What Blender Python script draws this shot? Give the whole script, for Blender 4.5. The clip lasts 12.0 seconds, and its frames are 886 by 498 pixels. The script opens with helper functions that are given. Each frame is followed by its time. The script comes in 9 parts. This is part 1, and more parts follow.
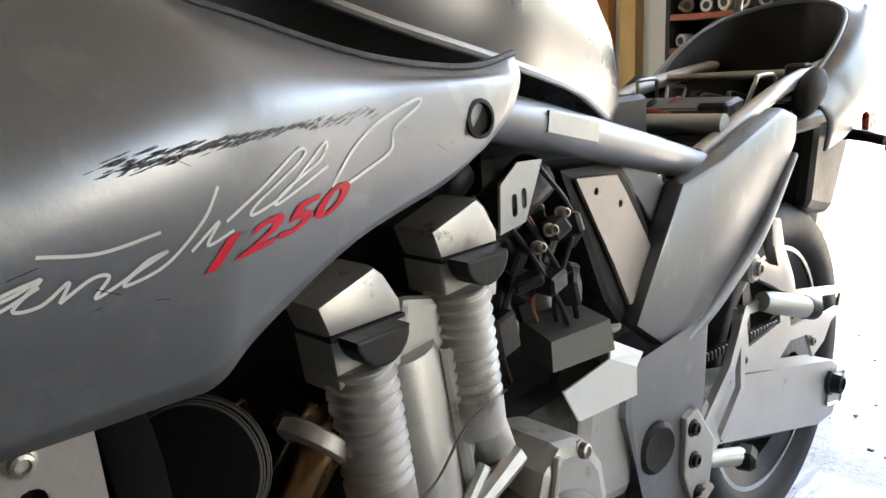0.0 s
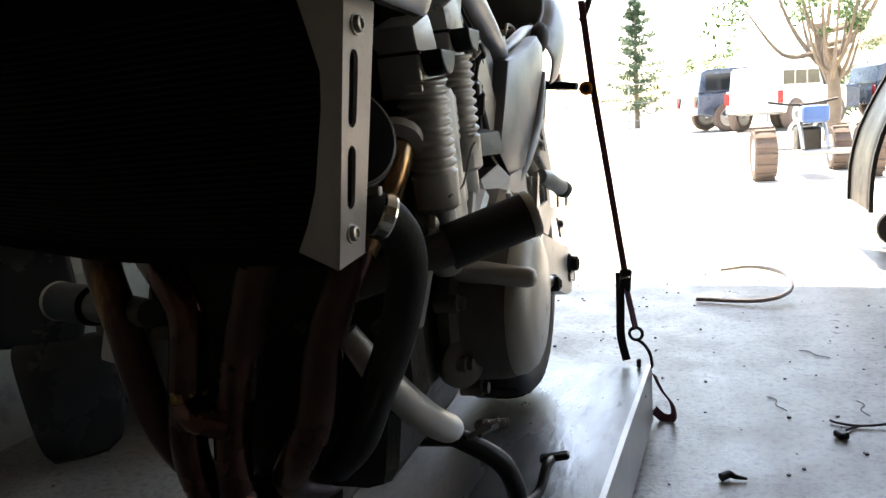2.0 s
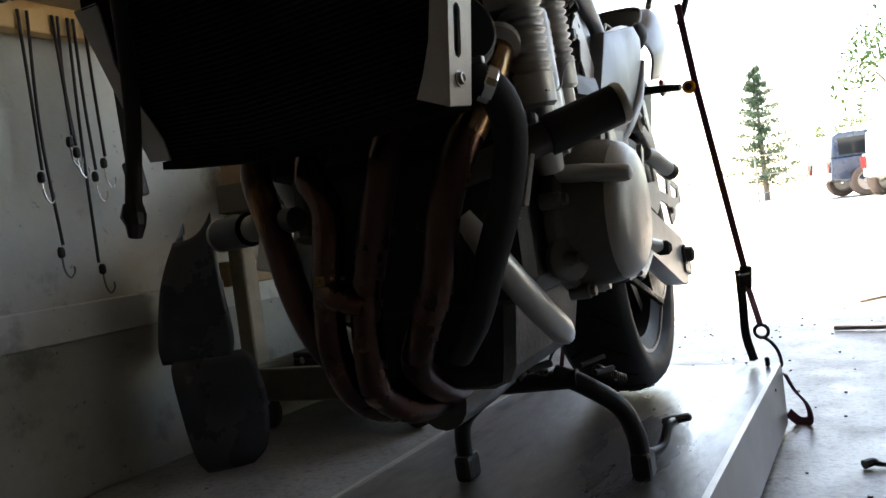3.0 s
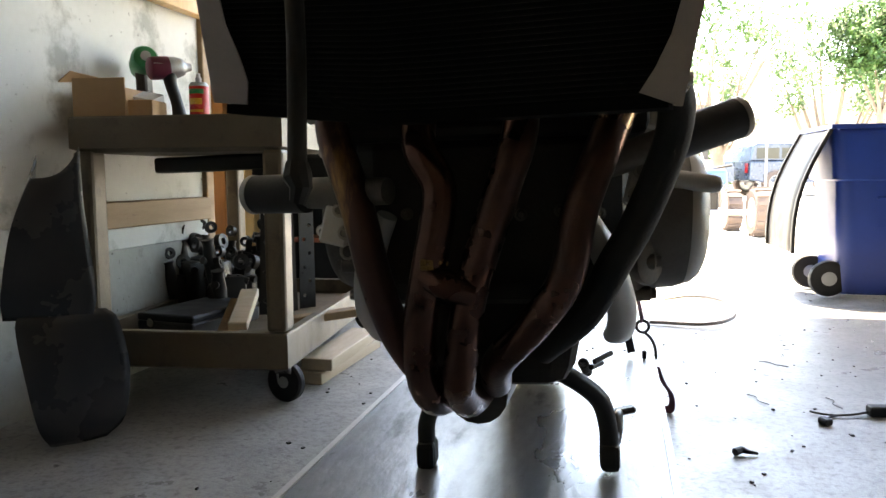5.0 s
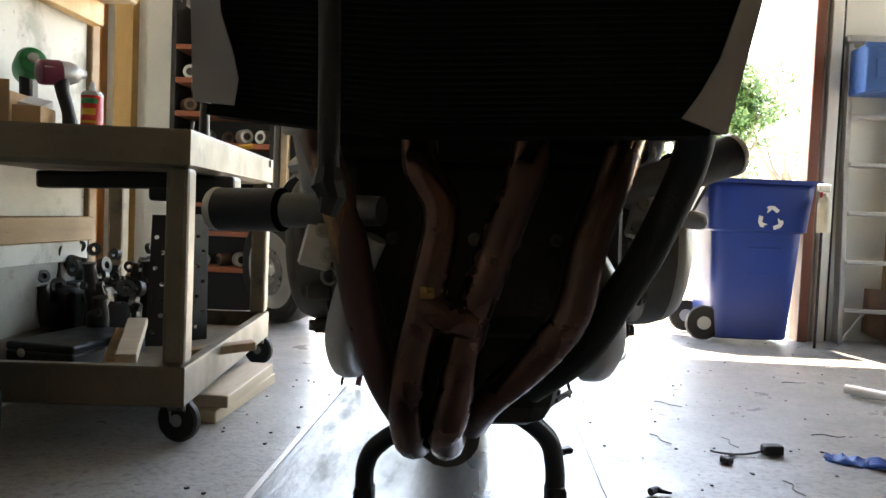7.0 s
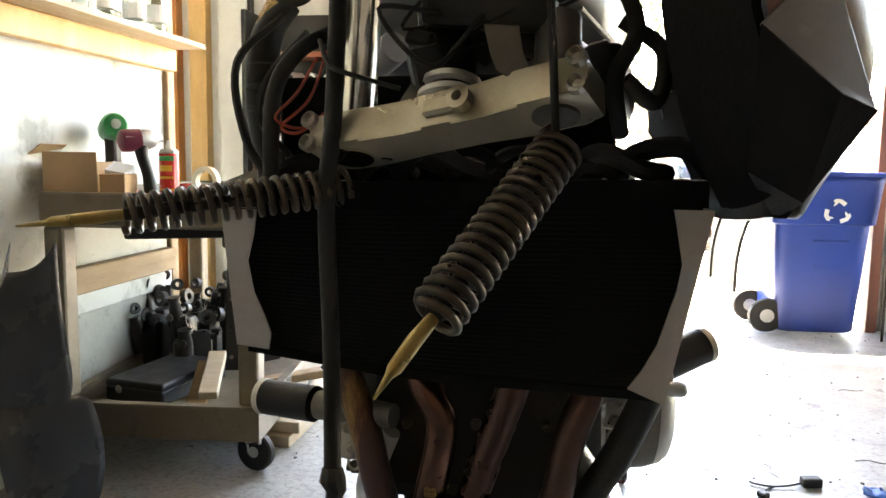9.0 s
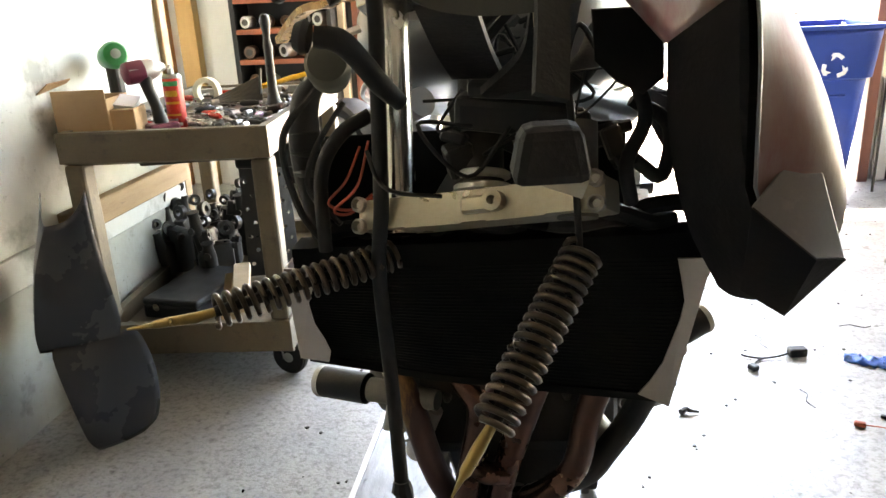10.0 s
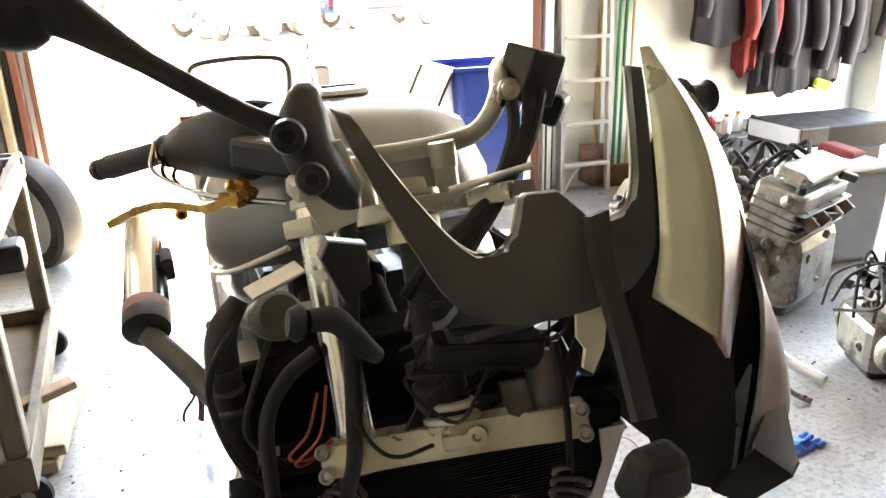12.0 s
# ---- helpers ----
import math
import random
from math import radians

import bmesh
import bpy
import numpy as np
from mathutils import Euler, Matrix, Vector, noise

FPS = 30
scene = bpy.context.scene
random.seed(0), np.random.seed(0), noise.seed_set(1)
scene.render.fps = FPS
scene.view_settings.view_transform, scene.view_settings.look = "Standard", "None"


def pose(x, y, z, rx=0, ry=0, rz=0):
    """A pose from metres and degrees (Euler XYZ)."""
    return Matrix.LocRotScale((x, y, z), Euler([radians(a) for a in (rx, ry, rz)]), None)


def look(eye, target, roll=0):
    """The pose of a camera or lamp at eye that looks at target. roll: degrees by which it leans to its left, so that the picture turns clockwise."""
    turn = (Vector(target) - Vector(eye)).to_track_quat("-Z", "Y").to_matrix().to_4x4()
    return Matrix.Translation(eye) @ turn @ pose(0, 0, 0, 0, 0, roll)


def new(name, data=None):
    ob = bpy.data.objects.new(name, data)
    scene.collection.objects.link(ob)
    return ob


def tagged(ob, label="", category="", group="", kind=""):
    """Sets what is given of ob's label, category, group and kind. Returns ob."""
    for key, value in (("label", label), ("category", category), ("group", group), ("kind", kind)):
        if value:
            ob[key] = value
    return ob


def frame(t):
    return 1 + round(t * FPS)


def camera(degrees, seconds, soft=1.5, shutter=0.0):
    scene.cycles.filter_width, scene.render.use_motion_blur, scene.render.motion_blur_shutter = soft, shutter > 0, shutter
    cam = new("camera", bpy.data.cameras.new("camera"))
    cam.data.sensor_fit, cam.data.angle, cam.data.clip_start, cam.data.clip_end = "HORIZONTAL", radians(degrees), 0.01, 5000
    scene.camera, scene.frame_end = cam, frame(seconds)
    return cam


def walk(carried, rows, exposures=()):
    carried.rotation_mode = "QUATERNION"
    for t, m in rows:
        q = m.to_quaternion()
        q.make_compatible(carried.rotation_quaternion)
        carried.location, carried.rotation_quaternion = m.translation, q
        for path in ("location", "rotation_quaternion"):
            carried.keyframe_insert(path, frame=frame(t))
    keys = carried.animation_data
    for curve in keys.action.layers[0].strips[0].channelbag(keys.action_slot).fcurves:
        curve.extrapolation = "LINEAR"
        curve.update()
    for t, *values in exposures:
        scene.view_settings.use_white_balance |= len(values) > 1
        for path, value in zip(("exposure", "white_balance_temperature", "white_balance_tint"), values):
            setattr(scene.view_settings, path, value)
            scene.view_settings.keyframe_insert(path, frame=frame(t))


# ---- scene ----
cam = camera(60.3, 12.0)
PATH = [
    (0, (0.077, 0.129, 1.097), (-1.391, 1.393, 0.597), -2.9),
    (0.5, (0.101, 0.015, 1.045), (-1.152, 1.515, 0.623), -2.6),
    (1, (0.053, -0.081, 0.982), (-1.075, 1.493, 0.482), -6.8),
    (1.5, (-0.022, -0.194, 0.937), (-0.881, 1.546, 0.453), -5.8),
    (2, (-0.043, -0.307, 0.854), (-0.774, 1.524, 0.52), -4.0),
    (2.5, (-0.003, -0.37, 0.725), (-0.895, 1.414, 0.575), -4.6),
    (3, (0.007, -0.424, 0.643), (-1.004, 1.3, 0.579), -7.3),
    (3.2, (0.006, -0.435, 0.646), (-0.948, 1.32, 0.546), -7.5),
    (4.8, (-0.333, -0.508, 0.699), (-0.899, 1.4, 0.498), -0.9),
    (5, (-0.376, -0.511, 0.69), (-0.824, 1.429, 0.498), -0.4),
    (5.5, (-0.465, -0.501, 0.655), (-0.667, 1.473, 0.405), 1.2),
    (6, (-0.521, -0.48, 0.645), (-0.657, 1.504, 0.437), 3.1),
    (6.5, (-0.529, -0.47, 0.641), (-0.659, 1.514, 0.422), 3.8),
    (7, (-0.519, -0.467, 0.672), (-0.634, 1.528, 0.582), 2.4),
    (7.5, (-0.51, -0.478, 0.727), (-0.619, 1.519, 0.737), 1.5),
    (7.7, (-0.511, -0.493, 0.75), (-0.599, 1.504, 0.803), 1.8),
    (9.3, (-0.421, -0.601, 1.063), (-0.751, 1.336, 0.693), 0.5),
    (9.5, (-0.421, -0.614, 1.113), (-0.727, 1.307, 0.648), -0.2),
    (10, (-0.459, -0.652, 1.238), (-0.752, 1.218, 0.592), -2.8),
    (10.5, (-0.489, -0.688, 1.34), (-0.644, 1.178, 0.638), -2.4),
    (11, (-0.524, -0.65, 1.404), (-0.605, 1.214, 0.683), -0.9),
    (11.5, (-0.598, -0.584, 1.45), (-0.462, 1.3, 0.791), -0.7),
    (12, (-0.737, -0.549, 1.47), (-0.187, 1.253, 0.799), -1.5),
]
EXPOSURES = [(t, e, k, 12) for t, e, k in ((0, 4.1, 8250), (1, 3.6, 8250), (1.5, 3.4, 8300), (2, 2.8, 8400), (2.5, 2.65, 8200), (3, 2.8, 8250), (5, 3.95, 8450), (5.5, 4.15, 8650), (6.5, 3.85, 8700), (7.5, 4.4, 8800), (9.5, 5.35, 9100), (10.5, 5.5, 9200), (11.2, 5.7, 9200), (12, 5.5, 9200))]
walk(cam, [(t, look(eye, target, roll)) for t, eye, target, roll in PATH], EXPOSURES)

# ---------------------------------------------------------------- daylight
world = bpy.data.worlds.new("daylight")
scene.world = world
world.use_nodes = True
wn, wl = world.node_tree.nodes, world.node_tree.links
sky = wn.new("ShaderNodeTexSky")
sky.sky_type, sky.sun_disc = "NISHITA", False
sky.sun_elevation, sky.sun_rotation = radians(69), radians(-14)
wn["Background"].inputs["Strength"].default_value = 0.15
wl.new(sky.outputs[0], wn["Background"].inputs["Color"])
sun = new("sun", bpy.data.lights.new("sun", "SUN"))
sun.data.energy, sun.data.angle, sun.data.color = 3.6, radians(0.53), (1.0, 0.95, 0.88)
sun.matrix_world = look((-4.0, 14.5, 40.0), (0, 0, 0))


# ---------------------------------------------------------------- materials
def pmat(name, c, c2=None, rough=0.5, metal=0.0, big=3.0, fine=60.0, bump=0.1, rvar=0.12, stain=None, stain_scale=6.0, stain_at=0.58,
         coat=0.0, random_tone=0.0, stretch=(1, 1, 1), spec=0.5, grime=None, bump_scale=None, soft=0.1):
    """A painted, cast or worn surface: two scales of tone, fine relief, and patches of another colour."""
    m = bpy.data.materials.new(name)
    m.use_nodes = True
    n, l = m.node_tree.nodes, m.node_tree.links
    b = n["Principled BSDF"]
    b.inputs["Metallic"].default_value = metal
    b.inputs["Specular IOR Level"].default_value = spec
    b.inputs["Coat Weight"].default_value = coat
    b.inputs["Coat Roughness"].default_value = 0.12
    tc = n.new("ShaderNodeTexCoord")
    mp = n.new("ShaderNodeMapping")
    mp.inputs["Scale"].default_value = stretch
    l.new(tc.outputs["Object"], mp.inputs["Vector"])

    def noise_node(scale, detail=4.0, rg=0.6):
        t = n.new("ShaderNodeTexNoise")
        t.inputs["Scale"].default_value, t.inputs["Detail"].default_value, t.inputs["Roughness"].default_value = scale, detail, rg
        l.new(mp.outputs[0], t.inputs["Vector"])
        return t

    c2 = c2 or tuple(v * 0.72 for v in c)
    large, small = noise_node(big, 5.0), noise_node(fine, 3.0)
    mixf = n.new("ShaderNodeMath")
    mixf.operation = "MULTIPLY_ADD"
    l.new(small.outputs[0], mixf.inputs[0])
    mixf.inputs[1].default_value = 0.5
    add = n.new("ShaderNodeMath")
    add.operation = "MULTIPLY_ADD"
    l.new(large.outputs[0], add.inputs[0])
    add.inputs[1].default_value, add.inputs[2].default_value = 1.6, -0.55
    l.new(add.outputs[0], mixf.inputs[2])
    mixf.use_clamp = True
    col = n.new("ShaderNodeMixRGB")
    l.new(mixf.outputs[0], col.inputs[0])
    col.inputs[1].default_value, col.inputs[2].default_value = (*c, 1), (*c2, 1)
    out = col.outputs[0]
    if random_tone:
        info = n.new("ShaderNodeObjectInfo")
        hsv = n.new("ShaderNodeHueSaturation")
        rng = n.new("ShaderNodeMapRange")
        rng.inputs[3].default_value, rng.inputs[4].default_value = 1 - random_tone, 1 + random_tone
        l.new(info.outputs["Random"], rng.inputs[0])
        l.new(rng.outputs[0], hsv.inputs["Value"])
        l.new(out, hsv.inputs["Color"])
        out = hsv.outputs[0]
    for patch, sc, at in ([(stain, stain_scale, stain_at)] if stain else []) + ([grime] if grime else []):
        t = noise_node(sc, 8.0, 0.65)
        r = n.new("ShaderNodeMapRange")
        r.inputs[1].default_value, r.inputs[2].default_value = at - (soft - 0.1) * 0.5, at + soft - (soft - 0.1) * 0.5
        l.new(t.outputs[0], r.inputs[0])
        mx = n.new("ShaderNodeMixRGB")
        l.new(r.outputs[0], mx.inputs[0])
        l.new(out, mx.inputs[1])
        mx.inputs[2].default_value = (*patch, 1)
        out = mx.outputs[0]
    l.new(out, b.inputs["Base Color"])
    rr = n.new("ShaderNodeMapRange")
    rr.inputs[1].default_value, rr.inputs[2].default_value = 0.3, 0.7
    rr.inputs[3].default_value, rr.inputs[4].default_value = max(0.03, rough - rvar), min(1.0, rough + rvar)
    l.new(large.outputs[0], rr.inputs[0])
    l.new(rr.outputs[0], b.inputs["Roughness"])
    if bump:
        bp = n.new("ShaderNodeBump")
        bp.inputs["Strength"].default_value, bp.inputs["Distance"].default_value = bump, 0.004
        l.new((noise_node(bump_scale, 4.0) if bump_scale else small).outputs[0], bp.inputs["Height"])
        l.new(bp.outputs[0], b.inputs["Normal"])
    return m


def glass(name, tint=(1, 1, 1), rough=0.02):
    m = bpy.data.materials.new(name)
    m.use_nodes = True
    b = m.node_tree.nodes["Principled BSDF"]
    b.inputs["Base Color"].default_value, b.inputs["Roughness"].default_value = (*tint, 1), rough
    b.inputs["Transmission Weight"].default_value, b.inputs["IOR"].default_value = 1.0, 1.45
    return m


M = dict(
    silver=pmat("silver_paint", (0.25, 0.256, 0.272), (0.205, 0.211, 0.225), 0.45, 0.84, 5, 300, 0.03, 0.1, (0.24, 0.235, 0.235), 9, 0.64, coat=0.10, soft=0.3, grime=((0.35, 0.35, 0.35), 22, 0.66)),
    # Paler, yellower copy of the silver for the surround's inner facet.
    silver_dull=pmat("yellowish_silver_paint", (0.36, 0.355, 0.275), (0.30, 0.295, 0.225), 0.36, 0.55, 6, 200, 0.03, 0.1, (0.25, 0.23, 0.18), 10, 0.64, soft=0.25),
    silver_worn=pmat("silver_worn_to_primer", (0.30, 0.285, 0.255), (0.27, 0.225, 0.20), 0.40, 0.25, 6, 200, 0.04, 0.1, (0.21, 0.075, 0.068), 7, 0.49, soft=0.2, stretch=(1, 1, 0.5)),
    silver_rub=pmat("silver_rubbed_through", (0.30, 0.285, 0.265), (0.26, 0.18, 0.16), 0.42, 0.22, 8, 200, 0.04, 0.1, (0.24, 0.08, 0.075), 10, 0.47, soft=0.22, stretch=(1, 1, 0.35)),
    # The fairing's silver again, lowered to carry the tank's shade.
    tank=pmat("shaded_tank_silver", (0.21, 0.208, 0.208), (0.165, 0.163, 0.163), 0.34, 0.62, 5, 260, 0.03, 0.1, (0.20, 0.195, 0.19), 10, 0.68, coat=0.1),
    red_scrape=pmat("scraped_red_primer", (0.28, 0.10, 0.085), (0.34, 0.23, 0.21), 0.6, 0.0, 14, 120, 0.2),
    scrape=pmat("scuffed_dark_plastic", (0.035, 0.037, 0.04), (0.09, 0.09, 0.095), 0.65, 0, 40, 200, 0.4),
    white_decal=pmat("white_decal", (0.72, 0.72, 0.70), (0.6, 0.6, 0.58), 0.4, 0, 12, 120, 0.0),
    red_decal=pmat("red_decal", (0.66, 0.015, 0.04), (0.56, 0.012, 0.035), 0.55, 0, 12, 120, 0.0, spec=0.3),
    black=pmat("black_plastic", (0.011, 0.011, 0.0115), (0.019, 0.0185, 0.0185), 0.45, 0, 8, 140, 0.12, spec=0.3),
    grey_plastic=pmat("grey_plastic", (0.076, 0.081, 0.071), (0.056, 0.060, 0.052), 0.45, 0, 7, 220, 0.12, 0.08),
    olive=pmat("olive_grey_plastic", (0.075, 0.078, 0.06), (0.05, 0.052, 0.04), 0.5, 0, 9, 200, 0.1),
    fork_steel=pmat("bright_fork_steel", (0.82, 0.80, 0.74), (0.74, 0.72, 0.66), 0.19, 1.0, 9, 120, 0.03),
    rubber=pmat("rubber", (0.012, 0.012, 0.012), (0.021, 0.020, 0.019), 0.6, 0, 9, 180, 0.2, spec=0.3),
    rubber_grey=pmat("dusty_rubber", (0.028, 0.029, 0.028), (0.042, 0.043, 0.041), 0.6, 0, 9, 180, 0.2, spec=0.3),
    fender=pmat("slate_grey_plastic", (0.034, 0.038, 0.044), (0.028, 0.031, 0.037), 0.28, 0, 3, 160, 0.05, 0.06),
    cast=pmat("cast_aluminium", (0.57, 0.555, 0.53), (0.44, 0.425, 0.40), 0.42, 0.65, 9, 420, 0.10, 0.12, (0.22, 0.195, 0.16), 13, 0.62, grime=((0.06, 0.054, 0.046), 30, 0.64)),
    paper=pmat("white_paper", (0.85, 0.85, 0.83), (0.78, 0.78, 0.76), 0.7, 0, 6, 120, 0.05),
    alloy=pmat("brushed_aluminium", (0.62, 0.61, 0.59), (0.52, 0.51, 0.49), 0.38, 0.62, 6, 180, 0.06, 0.1, (0.32, 0.29, 0.24), 12, 0.68),
    bracket=pmat("bare_plate", (0.50, 0.455, 0.42), (0.41, 0.37, 0.34), 0.45, 0.6, 6, 200, 0.08, 0.1, (0.20, 0.17, 0.15), 22, 0.67),
    old_cast=pmat("weathered_casting", (0.31, 0.295, 0.265), (0.17, 0.155, 0.135), 0.45, 0.6, 9, 200, 0.16, 0.14, (0.05, 0.045, 0.038), 10, 0.55, grime=((0.52, 0.50, 0.47), 28, 0.62), soft=0.14),
    streak=pmat("dried_dirt", (0.19, 0.19, 0.193), (0.25, 0.25, 0.253), 0.75, 0, 60, 300, 0.1),
    bar_alloy=pmat("stained_bar_alloy", (0.40, 0.385, 0.33), (0.31, 0.295, 0.25), 0.30, 0.8, 7, 180, 0.05, 0.1, (0.20, 0.18, 0.14), 14, 0.64),
    gold=pmat("tarnished_clamp", (0.50, 0.45, 0.35), (0.36, 0.32, 0.24), 0.33, 0.75, 12, 200, 0.08),
    chrome=pmat("chrome_tube", (0.70, 0.69, 0.66), (0.6, 0.59, 0.56), 0.16, 1.0, 8, 120, 0.02, 0.06),
    matt_black=pmat("matt_black_lining", (0.010, 0.009, 0.0095), (0.015, 0.013, 0.013), 0.85, 0, 10, 150, 0.15, spec=0.1),
    fins=pmat("black_radiator_core", (0.008, 0.008, 0.0082), (0.011, 0.011, 0.011), 0.9, 0, 12, 200, 0.1, spec=0.04),
    header=pmat("heat_stained_pipe", (0.15, 0.070, 0.050), (0.060, 0.042, 0.038), 0.28, 0.85, 6, 90, 0.12, 0.12, (0.20, 0.12, 0.06), 11, 0.66),
    header_gilt=pmat("gilt_heat_stain", (0.13, 0.065, 0.055), (0.055, 0.042, 0.04), 0.32, 0.75, 6, 90, 0.12, 0.12, (0.38, 0.22, 0.09), 14, 0.60, stretch=(1, 1, 0.25)),
    pipe_gold=pmat("blued_header", (0.34, 0.20, 0.09), (0.12, 0.075, 0.065), 0.28, 0.9, 7, 90, 0.06),
    spring=pmat("oily_spring_steel", (0.11, 0.085, 0.065), (0.055, 0.045, 0.036), 0.34, 0.85, 30, 200, 0.1),
    block=pmat("black_casting", (0.020, 0.019, 0.018), (0.036, 0.032, 0.028), 0.55, 0.2, 9, 120, 0.3, spec=0.25),
    dull_alloy=pmat("dull_dark_alloy", (0.16, 0.15, 0.135), (0.09, 0.083, 0.075), 0.5, 0.6, 10, 150, 0.15),
    fin_edge=pmat("radiator_fin", (0.008, 0.008, 0.0082), (0.005, 0.005, 0.005), 0.7, 0, 12, 200, 0.1, spec=0.15),
    brass=pmat("brass_rod", (0.36, 0.26, 0.11), (0.24, 0.17, 0.07), 0.36, 0.9, 30, 200, 0.05),
    bolt=pmat("zinc_bolt", (0.48, 0.46, 0.42), (0.34, 0.31, 0.27), 0.38, 0.9, 30, 300, 0.05),
    black_metal=pmat("black_painted_steel", (0.009, 0.009, 0.0095), (0.018, 0.017, 0.016), 0.42, 0.0, 8, 150, 0.12, spec=0.35),
    cloth=pmat("white_rag", (0.78, 0.78, 0.77), (0.66, 0.66, 0.65), 0.85, 0, 14, 200, 0.2),
    red_lens=pmat("red_lens", (0.32, 0.01, 0.015), None, 0.2, 0, 10, 60, 0.0),
    amber=pmat("amber_lens", (0.85, 0.26, 0.02), None, 0.25, 0, 10, 60, 0.0),
    red_wire=pmat("red_wire", (0.42, 0.06, 0.03), None, 0.5, 0, 10, 60, 0.0),
    lever=pmat("gold_anodised", (0.50, 0.27, 0.05), (0.22, 0.10, 0.03), 0.32, 0.9, 40, 80, 0.1),
    purple=pmat("maroon_plastic", (0.16, 0.02, 0.05), (0.11, 0.015, 0.035), 0.4, 0, 10, 120, 0.05),
    green=pmat("green_plastic", (0.02, 0.26, 0.09), (0.015, 0.18, 0.06), 0.35, 0, 10, 120, 0.05),
    steel_deck=pmat("worn_deck_steel", (0.33, 0.335, 0.345), (0.12, 0.122, 0.13), 0.34, 0.6, 4.5, 60, 0.30, 0.2, (0.06, 0.061, 0.065), 9, 0.60, stretch=(1, 0.3, 1), grime=((0.08, 0.08, 0.08), 40, 0.63)),
    floor=pmat("shop_concrete", (0.38, 0.38, 0.365), (0.23, 0.23, 0.222), 0.36, 0, 5.5, 90, 0.35, 0.12, (0.12, 0.12, 0.117), 46, 0.545, grime=((0.10, 0.10, 0.098), 110, 0.60), spec=0.6, soft=0.22),
    ground=pmat("yard_concrete", (0.52, 0.50, 0.46), (0.38, 0.365, 0.335), 0.85, 0, 0.7, 14, 0.35, 0.08, (0.20, 0.19, 0.175), 5, 0.62, grime=((0.12, 0.115, 0.11), 30, 0.65)),
    wall=pmat("stained_whitewash", (0.66, 0.67, 0.64), (0.50, 0.51, 0.48), 0.75, 0, 1.3, 30, 0.22, 0.1, (0.34, 0.35, 0.32), 3.6, 0.56, grime=((0.09, 0.09, 0.08), 34, 0.645)),
    # Base tone darkened for the shade low on the wall; stains and specks are dirt.
    wall_low=pmat("shaded_stained_whitewash", (0.46, 0.46, 0.41), (0.30, 0.30, 0.26), 0.8, 0, 2.2, 30, 0.25, 0.1, (0.20, 0.20, 0.17), 4.5, 0.56, grime=((0.05, 0.05, 0.045), 40, 0.635)),
    wall_clean=pmat("white_board", (0.74, 0.74, 0.70), (0.64, 0.64, 0.60), 0.7, 0, 1.2, 40, 0.12, 0.1, (0.45, 0.45, 0.42), 3, 0.64),
    # Unseen walls and ceiling: tones chosen dark to hold back bounced light.
    unseen_board=pmat("unseen_dark_board", (0.20, 0.155, 0.11), (0.14, 0.105, 0.075), 0.7, 0, 1.5, 60, 0.2, stretch=(1, 1, 0.2)),
    ceiling=pmat("ceiling_board", (0.30, 0.28, 0.25), (0.22, 0.20, 0.18), 0.85, 0, 1.0, 40, 0.1),
    stud_orange=pmat("varnished_stud", (0.52, 0.20, 0.045), (0.40, 0.14, 0.03), 0.42, 0, 3, 60, 0.1, stretch=(8, 8, 1)),
    stud_yellow=pmat("new_pine", (0.66, 0.42, 0.17), (0.52, 0.31, 0.11), 0.5, 0, 3, 60, 0.1, stretch=(8, 8, 1)),
    wood=pmat("old_lumber", (0.36, 0.235, 0.125), (0.22, 0.14, 0.075), 0.65, 0, 4, 50, 0.2, 0.1, (0.10, 0.07, 0.045), 7, 0.63, stretch=(6, 1, 6)),
    wood_pale=pmat("pale_plank", (0.56, 0.46, 0.33), (0.42, 0.33, 0.22), 0.65, 0, 4, 50, 0.2, stretch=(6, 1, 6)),
    jamb=pmat("brown_jamb", (0.22, 0.075, 0.045), (0.15, 0.055, 0.035), 0.5, 0, 4, 60, 0.1, stretch=(6, 6, 1)),
    cart=pmat("dirty_beige_plastic", (0.165, 0.130, 0.082), (0.098, 0.075, 0.046), 0.5, 0, 5, 120, 0.18, 0.1, (0.05, 0.04, 0.03), 7, 0.585, grime=((0.07, 0.056, 0.04), 24, 0.61), soft=0.14),
    bin=pmat("blue_plastic", (0.009, 0.040, 0.24), (0.008, 0.034, 0.19), 0.42, 0, 4, 180, 0.08, 0.08, (0.03, 0.07, 0.22), 9, 0.66),
    card=pmat("cardboard", (0.48, 0.31, 0.17), (0.40, 0.25, 0.135), 0.8, 0, 6, 70, 0.1),
    can_red=pmat("red_can_print", (0.55, 0.03, 0.02), (0.47, 0.02, 0.015), 0.3, 0.1, 8, 60, 0.0),
    can_print=pmat("yellow_can_print", (0.75, 0.42, 0.05), None, 0.3, 0.1, 8, 60, 0.0),
    tape=pmat("masking_tape", (0.72, 0.66, 0.50), (0.6, 0.54, 0.4), 0.7, 0, 9, 90, 0.1),
    glove=pmat("blue_nitrile", (0.03, 0.17, 0.62), (0.02, 0.11, 0.46), 0.42, 0, 20, 90, 0.3),
    steel=pmat("tool_steel", (0.42, 0.41, 0.40), (0.22, 0.21, 0.20), 0.32, 0.9, 14, 120, 0.08, random_tone=0.4),
    dark_part=pmat("oily_dark_part", (0.018, 0.017, 0.016), (0.04, 0.037, 0.033), 0.36, 0.3, 10, 90, 0.25),
    rust=pmat("rusted_part", (0.20, 0.12, 0.08), (0.12, 0.075, 0.055), 0.6, 0.4, 10, 90, 0.3),
